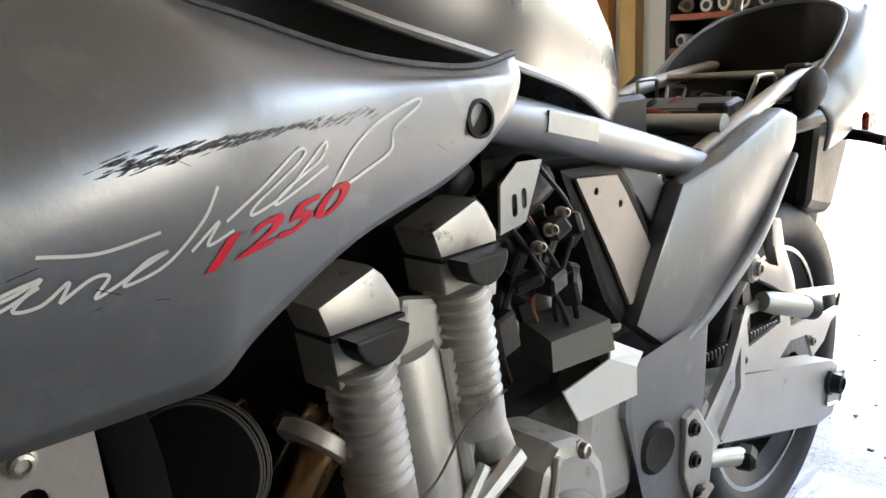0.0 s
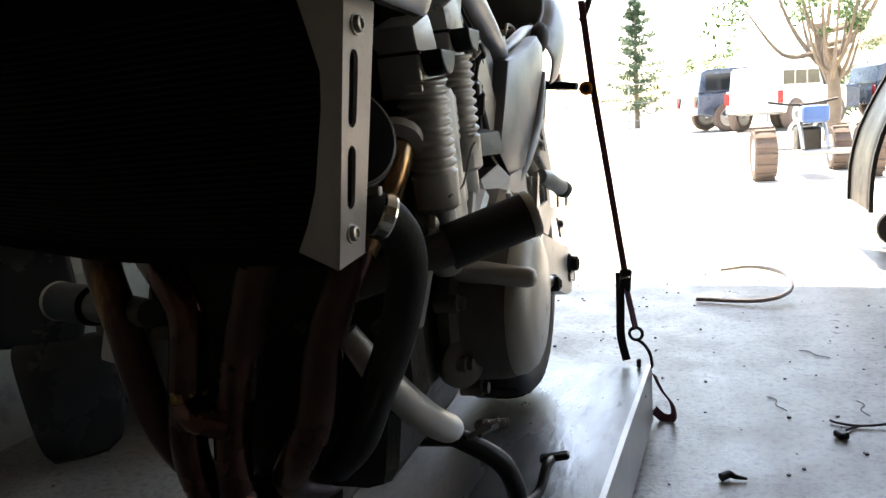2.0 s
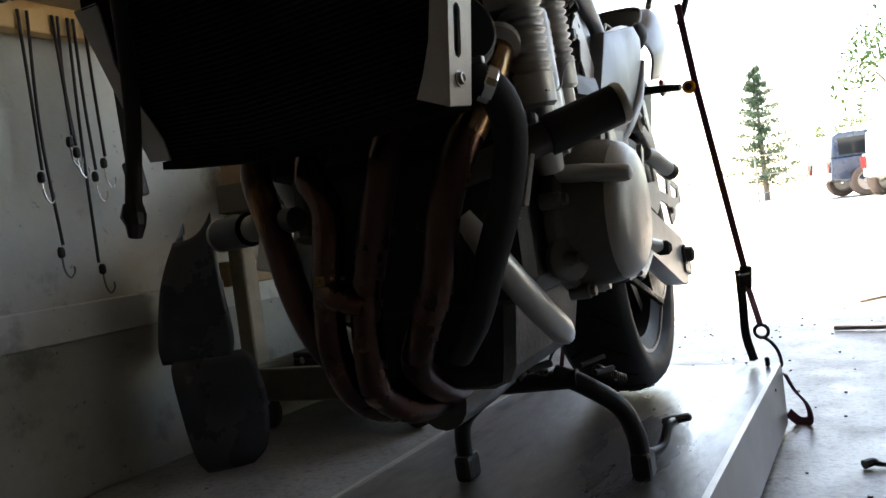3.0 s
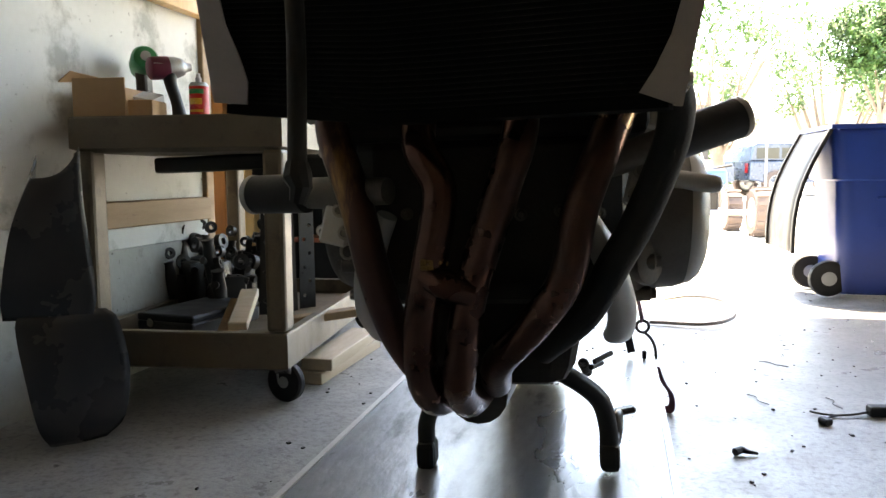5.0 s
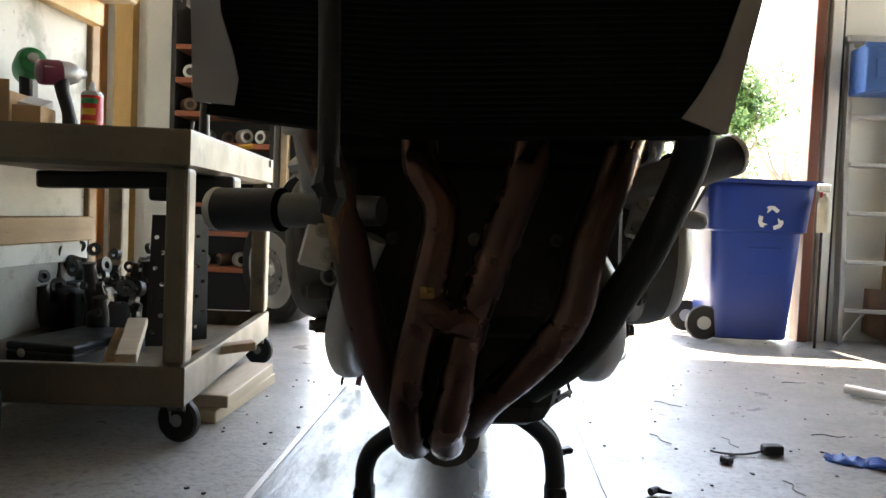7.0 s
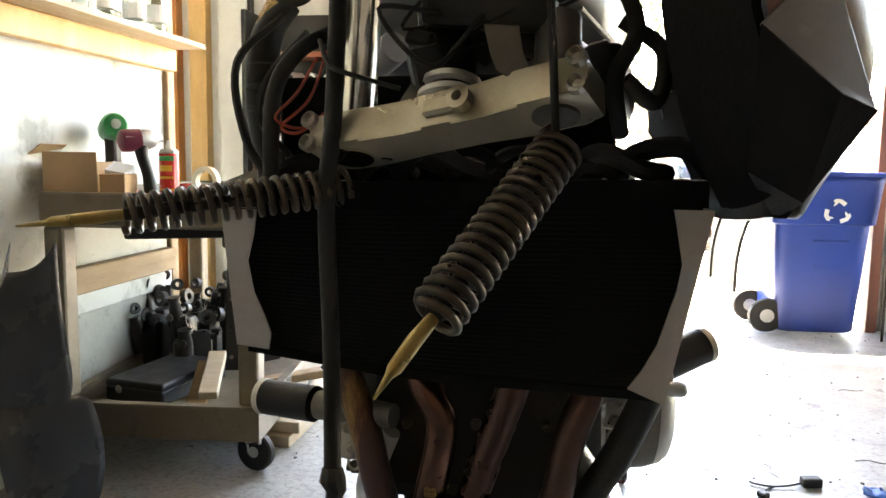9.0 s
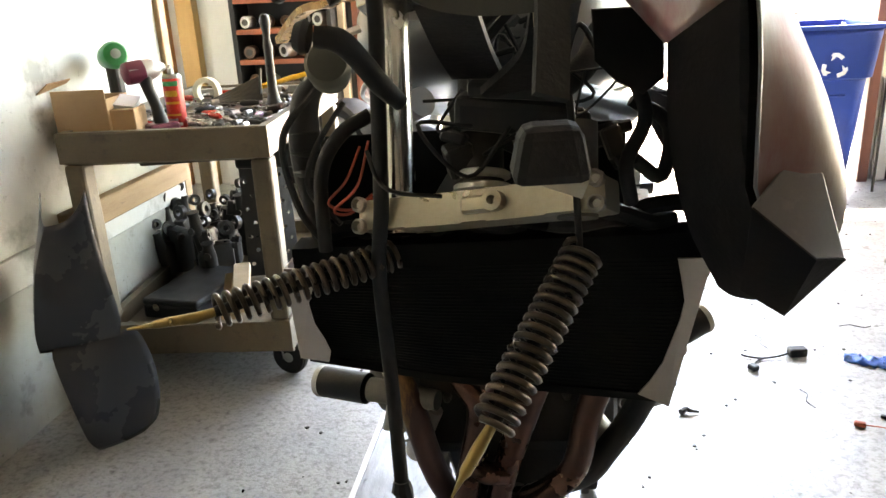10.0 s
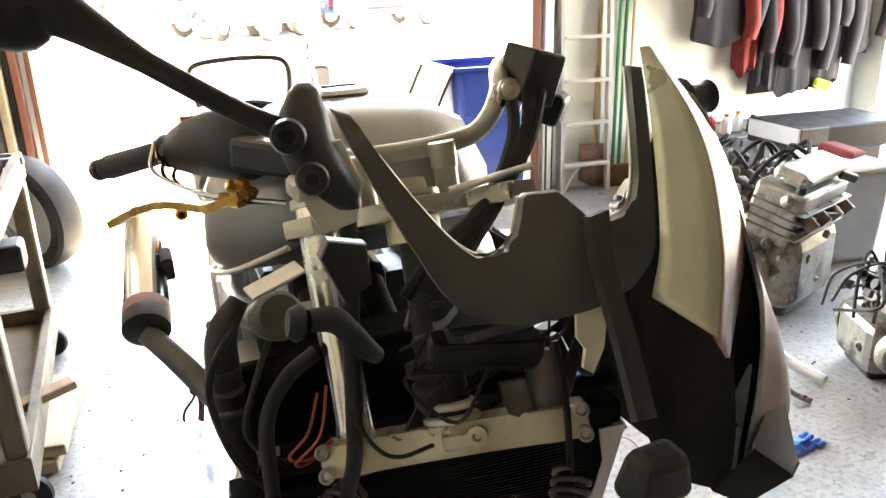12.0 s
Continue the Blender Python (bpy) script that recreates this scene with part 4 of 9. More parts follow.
# ---- instrument stay
sb_ = B()
STAY = [
    [(-0.115, 1.225), (-0.106, 1.192), (-0.090, 1.145), (-0.068, 1.099), (-0.040, 1.068), (0.004, 1.056), (0.054, 1.056), (0.085, 1.062), (0.112, 1.078), (0.126, 1.115), (0.138, 1.175), (0.148, 1.240)],
    [(0.136, 1.242), (0.124, 1.170), (0.118, 1.148), (0.108, 1.132), (0.090, 1.126), (0.070, 1.126)],
    [(0.067, 1.128), (0.034, 1.159)],
    [(0.031, 1.1605), (0.005, 1.1612)],
    [(0.002, 1.159), (-0.001, 1.140), (-0.008, 1.122), (-0.026, 1.114), (-0.048, 1.126), (-0.068, 1.154), (-0.087, 1.188), (-0.101, 1.220)]]
prism(sb_, [(p.x, p.y) for run in STAY for p in smooth_path([(a, b, 0) for a, b in run], 4)], "y", -0.803, -0.793)
bmesh.ops.bevel(sb_, geom=[e for e in sb_.edges if abs(e.verts[0].co.y - e.verts[1].co.y) < 1e-6 and len(e.link_faces) == 2 and any(len(f.verts) > 4 for f in e.link_faces)], offset=0.003, segments=2, affect="EDGES", profile=0.6)
for v in sb_.verts:
    if v.co.x > 0.08 and v.co.z > 1.10:
        v.co.y += (v.co.z - 1.10) * 0.45
    if v.co.x < -0.02 and v.co.z > 1.12:
        v.co.y += (v.co.z - 1.12) * 0.95
stay = part("instrument_stay", sb_, "grey_plastic", bike, "grey plastic instrument surround, cut away at the top", True, 35)
# Alloy tubes stand for the highlight along the plastic's cut edge.
part("bright_edge", tube(B(), smooth_path([(p[0], -0.7925 + max(0.0, p[1] - 1.10) * 0.45, p[1]) for p in [(0.136, 1.240), (0.124, 1.170), (0.110, 1.1345), (0.091, 1.1255)]]), 0.0016, 6), "alloy", stay)
part("bright_edge", tube(B(), smooth_path([(p[0], -0.792, p[1]) for p in [(0.002, 1.158), (-0.001, 1.140), (-0.008, 1.122), (-0.026, 1.1145)]] + [(x, -0.792 + (z - 1.12) * 0.95, z) for x, z in ((-0.048, 1.127), (-0.068, 1.155), (-0.087, 1.189))]), 0.0016, 6), "alloy", stay)
part("band", tube(B(), smooth_path([(0.062, -0.808, 1.140), (0.064, -0.815, 1.10), (0.062, -0.85, 1.05), (0.058, -0.885, 1.00)]), 0.01, flat=(0.026, 0.006)), "rubber_grey", stay, "rubber strap hanging over the stay")
part("connector_block", box(B(), (0.056, -0.903, 0.966), (0.056, 0.036, 0.040), 0.008, (8, 0, 6), 2, (0.72, 0.8)), "rubber", stay, "dark rubber-covered connector block")
part("paper_tag", box(B(), (0.064, -0.893, 0.943), (0.036, 0.002, 0.015), 0, (12, 20, 0)), "cream", stay, "pale torn tag")
# back flange and lower bracket
part("bracket", tube(B(), smooth_path([(-0.02, -0.78, 1.07), (-0.01, -0.72, 1.03), (0.0, -0.66, 1.0)]), 0.014, flat=(0.05, 0.008)), "black_metal", stay)
part("bracket", tube(B(), smooth_path([(0.07, -0.78, 1.07), (0.06, -0.72, 1.02), (0.02, -0.66, 0.98)]), 0.014, flat=(0.04, 0.008)), "black_metal", stay)

# ---- right mirror on its arm
ring = lambda x, y, z, w, d: [Vector((x + w * math.cos(t), y + d * math.sin(t), z)) for t in [2 * math.pi * k / 14 for k in range(14)]]
mm = part("mirror_bracket", loft(B(), [ring(*q) for q in ((-0.120, -0.752, 1.158, 0.010, 0.012), (-0.128, -0.748, 1.172, 0.019, 0.020), (-0.138, -0.738, 1.188, 0.022, 0.023), (-0.143, -0.728, 1.208, 0.022, 0.024), (-0.141, -0.720, 1.228, 0.018, 0.020), (-0.138, -0.714, 1.243, 0.011, 0.012), (-0.137, -0.712, 1.248, 0.005, 0.005))]),
    "black", bike, "black rounded mirror mount", True, 60)
for c, r in (((-0.158, -0.746, 1.214), 0.013), ((-0.146, -0.758, 1.184), 0.012)):
    part("knob", lathe(B(), [(r, 0), (r * 1.05, 0.004), (r * 0.9, 0.010), (r * 0.5, 0.012), (r * 0.4, 0.008), (0.001, 0.008)], c, (-0.2, -1, 0.15), 16), "black_metal", mm, "", True)
mirror = part("mirror_arm", tube(B(), smooth_path([(-0.146, -0.726, 1.210), (-0.185, -0.718, 1.230), (-0.245, -0.704, 1.270), (-0.284, -0.694, 1.299), (-0.308, -0.690, 1.316)]), [0.0105, 0.0085, 0.0085, 0.015, 0.022], 12), "black", bike, "black mirror stalk", True)
part("mirror_head", box(B(), (-0.368, -0.690, 1.336), (0.15, 0.05, 0.085), 0.022, (0, 14, 8), 3), "black", mirror, "black mirror housing", True)
part("mirror_glass", box(B(), (-0.370, -0.662, 1.339), (0.125, 0.004, 0.066), 0.001, (0, 14, 8)), "chrome", mirror)

# ---- steering, turned to its right
LC, TC = Vector((-0.010, -0.635, 0.848)), Vector((-0.002, -0.538, 1.085))
SAX = (TC - LC).normalized()
TURNED = Matrix.Translation(LC) @ Matrix.Rotation(radians(-16), 4, SAX) @ Matrix.Translation(-LC)


LOWERED = Matrix.Translation((0.009, -0.004, 0.013)) @ Matrix.Translation(LC) @ Matrix.Rotation(radians(-24), 4, SAX) @ Matrix.Translation(-LC)


def turned(bm, low=False):
    bm.transform(LOWERED if low else TURNED)
    return bm


lower = B()
prism(lower, [(-0.140, -0.026), (-0.128, -0.032), (-0.080, -0.030), (-0.040, -0.018), (-0.015, -0.026), (0.015, -0.026), (0.040, -0.018), (0.080, -0.030), (0.128, -0.032), (0.140, -0.026),
              (0.140, 0.020), (0.120, 0.030), (0.080, 0.030), (0.030, 0.026), (-0.030, 0.026), (-0.080, 0.030), (-0.120, 0.030), (-0.140, 0.020)], "z", -0.017, 0.017, 0.004)
tilt = Matrix.Translation(LC) @ Matrix.Rotation(radians(-22), 4, "X")
lower.transform(tilt)
clamp = part("lower_fork_clamp", turned(lower, True), "gold", bike, "tarnished alloy lower fork clamp", True, 35)
for s in (-1, 1):
    for h in (-0.012, 0.012):
        bb = B()
        lathe(bb, [(0.0085, 0), (0.0085, 0.008), (0.006, 0.010), (0.004, 0.004), (0.001, 0.004)], (s * 0.134, -0.030, h), (0, -1, 0), 12)
        bb.transform(tilt)
        part("bolt", turned(bb, True), "bolt", clamp)
bb = B()
lathe(bb, [(0.011, 0), (0.011, 0.012), (0.005, 0.013), (0.004, 0.002), (0.001, 0.002)], (0.026, -0.022, 0.002), (0, -1, 0), 14)
box(bb, (0.006, -0.026, 0.0), (0.034, 0.014, 0.018), 0.003)
bb.transform(tilt)
part("lug", turned(bb, True), "gold", clamp)
bb = B()
LA, LB = LOWERED @ LC, TURNED @ TC
lathe(bb, [(0.022, 0), (0.024, 0.01), (0.024, 0.10), (0.020, 0.20), (0.020, 0.228)], LA + (LB - LA).normalized() * 0.012, LB - LA, 20)
stem = part("steering_stem", bb, "block", bike, "dark steering head tube", True)
for h, r in ((0.016, 0.031), (0.030, 0.029)):
    bb = B()
    lathe(bb, [(r - 0.004, 0), (r, 0.002), (r, 0.007), (r - 0.003, 0.009)], LC + SAX * h, SAX, 22)
    part("bearing_ring", turned(bb, True), "alloy", stem, "bright bearing ring", True)
bb = B()
rod(bb, LOWERED @ (LC + Vector((-0.104, 0, 0)) - SAX * 0.02), TURNED @ (TC + Vector((-0.104, 0, 0)) + SAX * 0.022), 0.0205, n=20)
part("fork_tube", bb, "fork_steel", bike, "bright bare fork tube", True)
bb = B()
lathe(bb, [(0.0205, 0), (0.024, 0.002), (0.024, 0.012), (0.016, 0.014), (0.014, 0.024), (0.010, 0.025)], TC + Vector((-0.104, 0, 0)) + SAX * 0.02, SAX, 8)
part("fork_cap", turned(bb), "alloy", bike)
bb = B()
rod(bb, LC + Vector((0.104, 0, 0)) - SAX * 0.02, LC + Vector((0.104, 0, 0)) + SAX * 0.075, 0.0205, n=20)
part("fork_tube", turned(bb, True), "dull_alloy", bike, "short grimy end of a fork tube", True)
top = B()
prism(top, [(-0.135, -0.022), (-0.104, -0.034), (-0.060, -0.022), (-0.028, -0.036), (0.028, -0.036), (0.060, -0.022), (0.104, -0.034), (0.135, -0.022), (0.138, 0.020), (0.104, 0.034),
            (0.06, 0.050), (-0.06, 0.050), (-0.104, 0.034), (-0.138, 0.020)], "z", -0.010, 0.010, 0.003)
top.transform(Matrix.Translation(TC) @ Matrix.Rotation(radians(-22), 4, "X"))
yoke = part("top_fork_clamp", turned(top), "bar_alloy", bike, "bare alloy top fork clamp", True, 35)
bb = B()
lathe(bb, [(0.030, -0.035), (0.030, 0.012), (0.034, 0.014), (0.034, 0.020), (0.022, 0.022), (0.020, 0.034), (0.012, 0.035), (0.011, 0.02), (0.001, 0.02)], TC, SAX, 20)
part("stem_nut", turned(bb), "gold", yoke, "", True)
for x in (-0.047, 0.047):
    bb = B()
    lathe(bb, [(0.0135, 0), (0.0135, 0.034), (0.0155, 0.035), (0.0155, 0.058), (0.0145, 0.062), (0.006, 0.062)], TC + Vector((x, 0.034, 0.0)), (0, 0.08, 1), 18)
    part("bar_riser", turned(bb), "bar_alloy", yoke, "round alloy handlebar clamp", True)

bar = part("handlebar", tube(B(), smooth_path([(-0.314, -0.192, 1.107), (-0.240, -0.275, 1.134), (-0.165, -0.375, 1.140), (-0.090, -0.450, 1.138), (-0.041, -0.470, 1.136), (0.051, -0.490, 1.144),
    (0.098, -0.500, 1.158), (0.121, -0.506, 1.196), (0.150, -0.450, 1.222), (0.235, -0.340, 1.215)], 6), 0.0112, 12), "bar_alloy", bike, "bare alloy handlebar turned to one side", True)
part("grip", tube(B(), [(-0.318, -0.187, 1.105), (-0.310, -0.197, 1.108), (-0.248, -0.266, 1.131), (-0.240, -0.275, 1.134)], [0.014, 0.017, 0.0155, 0.019], 16), "rubber", bar, "black rubber grip", True)
part("bar_end", lathe(B(), [(0.012, 0), (0.015, 0.006), (0.015, 0.016), (0.010, 0.018)], (-0.318, -0.187, 1.105), (-0.62, 0.74, -0.24), 14), "black_metal", bar)
sw = part("switch_housing", loft(B(), [[Vector((x + 0.74 * w * math.cos(a), y + 0.62 * w * math.cos(a), z + h * math.sin(a) * (1 - 0.18 * math.cos(2 * a)))) for a in [2 * math.pi * k / 18 for k in range(18)]] for x, y, z, w, h in ((-0.232, -0.284, 1.136, 0.013, 0.014), (-0.228, -0.289, 1.137, 0.020, 0.022), (-0.205, -0.315, 1.144, 0.025, 0.032), (-0.175, -0.352, 1.148, 0.028, 0.036), (-0.145, -0.388, 1.147, 0.026, 0.034), (-0.132, -0.405, 1.145, 0.020, 0.025), (-0.129, -0.409, 1.144, 0.010, 0.012))]), "black", bar, "black switch housing with a red switch", True, 50)
rbox("red_switch", (-0.205, -0.315, 1.176), (0.022, 0.016, 0.010), "red_lens", sw, 0.002, (0, 0, -52))
part("band", lathe(B(), [(0.020, 0), (0.022, 0.003), (0.020, 0.006)], (-0.239, -0.276, 1.134), (0.62, -0.74, 0.2), 16), "chrome", sw)
for k in range(3):
    part("cable", tube(B(), smooth_path([(-0.250 + 0.012 * k, -0.285, 1.150 - 0.014 * k), (-0.256 + 0.012 * k, -0.310, 1.115 - 0.008 * k), (-0.200 + 0.010 * k, -0.375, 1.094 - 0.006 * k), (-0.120, -0.450, 1.090)]), 0.0028, 6), "chrome" if k != 1 else "rubber", sw, "", True)
rbox("master_cylinder", (-0.128, -0.430, 1.142), (0.09, 0.045, 0.04), "black_metal", bar, 0.008, (0, 4, -46))
lv = part("brake_lever", tube(B(), smooth_path([(-0.165, -0.425, 1.100), (-0.200, -0.380, 1.080), (-0.228, -0.340, 1.078), (-0.258, -0.298, 1.072), (-0.290, -0.250, 1.054), (-0.320, -0.208, 1.032)]), [0.010, 0.009, 0.008, 0.0075, 0.006, 0.0035], 8, flat=(0.018, 0.010)), "lever", bar, "bent gold anodised brake lever", True)
for k in range(6):
    part("adjuster", box(B(), (-0.172 + 0.009 * (k % 3) - 0.012 * (k // 3), -0.415 + 0.012 * (k % 2) + 0.004 * k, 1.090 + 0.008 * ((k * 2) % 3)), (0.020 - 0.002 * k, 0.014, 0.012 + 0.002 * (k % 2)), 0.003, (10 * k, 14 * (k % 3), -50 + 12 * k)), "lever", lv)
res = part("clutch_box", box(B(), (0.172, -0.484, 1.212), (0.058, 0.048, 0.062), 0.004, (10, 14, 22), 2), "black", bike, "dark square reservoir box on the handlebar")
bolt("banjo_bolt", (0.123, -0.528, 1.204), (-0.2, -0.9, 0.2), 0.010, 0.012, res, "gold")
part("switch_gear", box(B(), (0.205, -0.46, 1.172), (0.05, 0.05, 0.04), 0.008, (0, 20, -40), 2), "black", res)
for k, (dx, r) in enumerate(((0.0, 0.0075), (0.022, 0.0065), (0.040, 0.006))):
    part("brake_hose", tube(B(), smooth_path([(0.132 + dx, -0.515, 1.196), (0.118 + dx * 0.6, -0.545, 1.150), (0.070 + dx * 0.4, -0.580, 1.095), (0.0 + dx, -0.610, 1.060), (-0.04 + dx, -0.62, 1.02)]), r, 8), "rubber", bike, "", True)
part("cable_stay", rod(B(), (0.02, -0.60, 1.118), (0.112, -0.604, 1.134), 0.004), "alloy", bike)

# ---- loose fork springs
def spring(name, a, b, r, wire, turns, parent):
    a, b = Vector(a), Vector(b)
    d = (b - a).normalized()
    u = d.orthogonal().normalized()
    w = d.cross(u)
    n = int(turns * 12)
    pts = [a + (b - a) * (k / n) + (u * math.cos(2 * math.pi * k / 12) + w * math.sin(2 * math.pi * k / 12)) * r for k in range(n + 1)]
    return part(name, tube(B(), pts, wire, 6), "spring", parent, "oily coil spring hanging loose", True, 180)


s1 = spring("fork_spring", (-0.105, -0.600, 0.800), (-0.284, -0.699, 0.775), 0.0165, 0.0032, 19, bike)
part("core_rod", rod(B(), (-0.13, -0.615, 0.797), (-0.283, -0.698, 0.775), 0.006), "block", s1)
part("damper_rod", tube(B(), [(-0.2835, -0.6985, 0.775), (-0.284, -0.699, 0.775), (-0.300, -0.708, 0.773), (-0.340, -0.712, 0.769), (-0.346, -0.714, 0.768), (-0.372, -0.716, 0.765)], [0.005, 0.005, 0.006, 0.005, 0.003, 0.001], 10), "brass", s1, "", True)
s2 = spring("fork_spring", (0.097, -0.715, 0.835), (0.005, -0.828, 0.712), 0.0185, 0.0034, 18, bike)
part("core_rod", rod(B(), (0.09, -0.72, 0.83), (0.006, -0.827, 0.713), 0.007), "block", s2)
part("damper_rod", tube(B(), [(0.0055, -0.8275, 0.7125), (0.005, -0.828, 0.712), (-0.006, -0.840, 0.699), (-0.018, -0.851, 0.682), (-0.021, -0.854, 0.678), (-0.030, -0.861, 0.664)], [0.005, 0.005, 0.006, 0.0055, 0.003, 0.001], 10), "brass", s2, "", True)


set_forward(earlier)

# ---- radiator between its guard plates
def rad_y(x, z):
    """The depth of the radiator's twisted front: its right lower corner is knocked back."""
    left, right = -0.604 - 0.10 * (z - 0.58), -0.515 - 0.575 * (z - 0.60)
    return right + (left - right) * (x + 0.245) / 0.44


def rad_row(z, n=12):
    a, b = -0.262 + 0.14 * (z - 0.60), 0.188 + 0.19 * (z - 0.585)
    pts = [a + (b - a) * k / n for k in range(n + 1)]
    return [(x, z + 0.018 * max(0.0, (-x - 0.08) / 0.16) * (0.78 - z) / 0.2) for x in pts]


def rad_body(z0, z1, front, back, steps=6):
    rings = []
    for k in range(steps + 1):
        row = rad_row(z0 + (z1 - z0) * k / steps)
        rings.append([Vector((x, rad_y(x, z) + front, z)) for x, z in row] + [Vector((x, rad_y(x, z) + back, z)) for x, z in reversed(row)])
    return loft(B(), rings)


rad = part("radiator", rad_body(0.580, 0.772, 0.012, 0.044), "fins", bike, "black twisted radiator with fine fins")
for k in range(34):
    part("fin", tube(B(), [(x, rad_y(x, z) + 0.0115, z) for x, z in rad_row(0.586 + k * 0.0054, 8)], 0.0013, 4), "fin_edge", rad)
part("top_tank", tube(B(), [(x, rad_y(x, z) + 0.024, z) for x, z in rad_row(0.782, 8)], 0.02, 10, flat=(0.042, 0.026)), "fins", rad)
part("bottom_lip", tube(B(), [(x, rad_y(x, z) + 0.026, z) for x, z in rad_row(0.577, 8)], 0.02, 8, flat=(0.040, 0.010)), "fins", rad)
ct = B()
for x, z in ((-0.1, 0.66), (0.1, 0.66)):
    lathe(ct, [(0.085, 0), (0.09, 0.012), (0.085, 0.03), (0.03, 0.034)], (x, rad_y(x, z) + 0.044, z + 0.01), (0, 1, 0), 24)
part("fan_shroud", ct, "fins", rad, "", True)
# Added box, no known part: it blackens the gap over the radiator.
part("top_shroud", box(B(), (-0.03, -0.530, 0.850), (0.36, 0.016, 0.11), 0.004), "fins", rad, "black box added to darken the gap above the radiator")
rnd = random.Random(77)
for k in range(9):
    x = -0.20 + 0.042 * k
    part("loom", tube(B(), smooth_path([(x, -0.585, 0.800), (x + 0.03, -0.612 + rnd.uniform(-0.01, 0.01), 0.806 + rnd.uniform(0, 0.022)), (x + 0.07, -0.606, 0.812 + rnd.uniform(-0.008, 0.02)), (x + 0.10, -0.580, 0.800)]), rnd.uniform(0.005, 0.011), 8), "rubber" if k % 4 else "matt_black", rad, "", True)
GUARDS = (
    (1, [(0.191, 0.572), (0.2285, 0.767)], [(0.193, 0.768), (0.197, 0.748), (0.203, 0.715), (0.199, 0.690), (0.183, 0.633), (0.170, 0.606), (0.157, 0.586)]),
    (-1, [(-0.276, 0.604), (-0.248, 0.771)], [(-0.212, 0.771), (-0.222, 0.742), (-0.236, 0.712), (-0.238, 0.675), (-0.232, 0.645), (-0.230, 0.622), (-0.238, 0.600)]))
for s, (low, high), inner in GUARDS:
    fpl = B()
    prism(fpl, [low, high] + inner, "y", -0.0035, -0.0005)
    for v in fpl.verts:
        v.co.y += rad_y(v.co.x, v.co.z)
    guard = part("radiator_guard", fpl, "bracket", rad, "bare folded metal side plate with slots")
    edge = lambda z: low[0] + (high[0] - low[0]) * (z - low[1]) / (high[1] - low[1])
    fold = lambda z: rad_y(edge(z), z) - 0.0035
    sp = B()
    plate(sp, [(0.0, high[1]), (0.0, low[1]), (0.047, low[1] + 0.004), (0.053, high[1])], [slot(0.020, 0.702, 0.0145, 0.054), slot(0.020, 0.639, 0.0145, 0.047)], "x", -0.0015, 0.0015)
    for v in sp.verts:
        v.co.x += edge(v.co.z)
        v.co.y += fold(v.co.z)
    part("side_plate", sp, "bracket", guard)
    for z in (0.745, low[1] + 0.025 if s > 0 else 0.618):
        bolt("bolt", (edge(z) + s * 0.0015, fold(z) + 0.019, z), (s, 0, 0), 0.0062, 0.006, guard)
hose = part("coolant_hose", tube(B(), smooth_path([(0.150, -0.535, 0.612), (0.188, -0.521, 0.604), (0.201, -0.503, 0.584), (0.200, -0.485, 0.552), (0.188, -0.474, 0.513), (0.168, -0.465, 0.465), (0.142, -0.456, 0.417), (0.110, -0.440, 0.360), (0.06, -0.40, 0.31)]), 0.0185, 16), "rubber", bike, "thick black coolant hose", True)
part("hose_clamp", lathe(B(), [(0.0195, 0), (0.0205, 0.002), (0.0205, 0.011), (0.0195, 0.013)], (0.189, -0.5190, 0.602), (0.8, 0.62, -0.5), 18), "chrome", hose)
rbox("clamp_screw", (0.195, -0.530, 0.622), (0.012, 0.008, 0.008), "bolt", hose, 0.002)

# ---- exhaust headers and under-engine pipes
exh = None
for k, (pts, mt) in enumerate((
        ([(-0.07, -0.37, 0.645), (-0.066, -0.440, 0.600), (-0.064, -0.474, 0.550), (-0.042, -0.482, 0.503), (-0.056, -0.484, 0.420), (-0.070, -0.474, 0.350), (-0.074, -0.445, 0.285), (-0.068, -0.380, 0.240), (-0.05, -0.26, 0.228)], "header"),
        ([(0.05, -0.37, 0.645), (0.047, -0.440, 0.600), (0.044, -0.476, 0.555), (0.023, -0.480, 0.494), (-0.012, -0.476, 0.390), (-0.028, -0.462, 0.300), (-0.034, -0.435, 0.270), (-0.030, -0.370, 0.236), (-0.02, -0.26, 0.228)], "header"),
        ([(0.158, -0.375, 0.675), (0.172, -0.412, 0.655), (0.166, -0.436, 0.620), (0.150, -0.446, 0.585), (0.133, -0.468, 0.545), (0.108, -0.480, 0.482), (0.090, -0.484, 0.405), (0.056, -0.470, 0.355), (0.012, -0.420, 0.300), (0.0, -0.330, 0.250), (-0.01, -0.24, 0.232)], "header"),
        ([(-0.175, -0.36, 0.645), (-0.174, -0.420, 0.605), (-0.166, -0.450, 0.565), (-0.140, -0.462, 0.490), (-0.120, -0.462, 0.400), (-0.098, -0.440, 0.325), (-0.070, -0.380, 0.262), (-0.05, -0.28, 0.232)], "header_gilt"))):
    p = part("exhaust_header", tube(B(), smooth_path(pts), 0.0195, 14), mt, bike, "heat-stained brown exhaust pipe", True)
    part("flange", lathe(B(), [(0.027, 0), (0.029, 0.004), (0.029, 0.012), (0.022, 0.014)], Vector(pts[0]) + Vector((0, -0.03, -0.02)), (0, -0.75, -0.55), 14), "rust", p)
    exh = exh or p
part("crossover", tube(B(), smooth_path([(-0.058, -0.488, 0.412), (-0.035, -0.495, 0.402), (-0.012, -0.484, 0.392)]), 0.0165, 12), "header", exh, "", True)
rnd = random.Random(14)
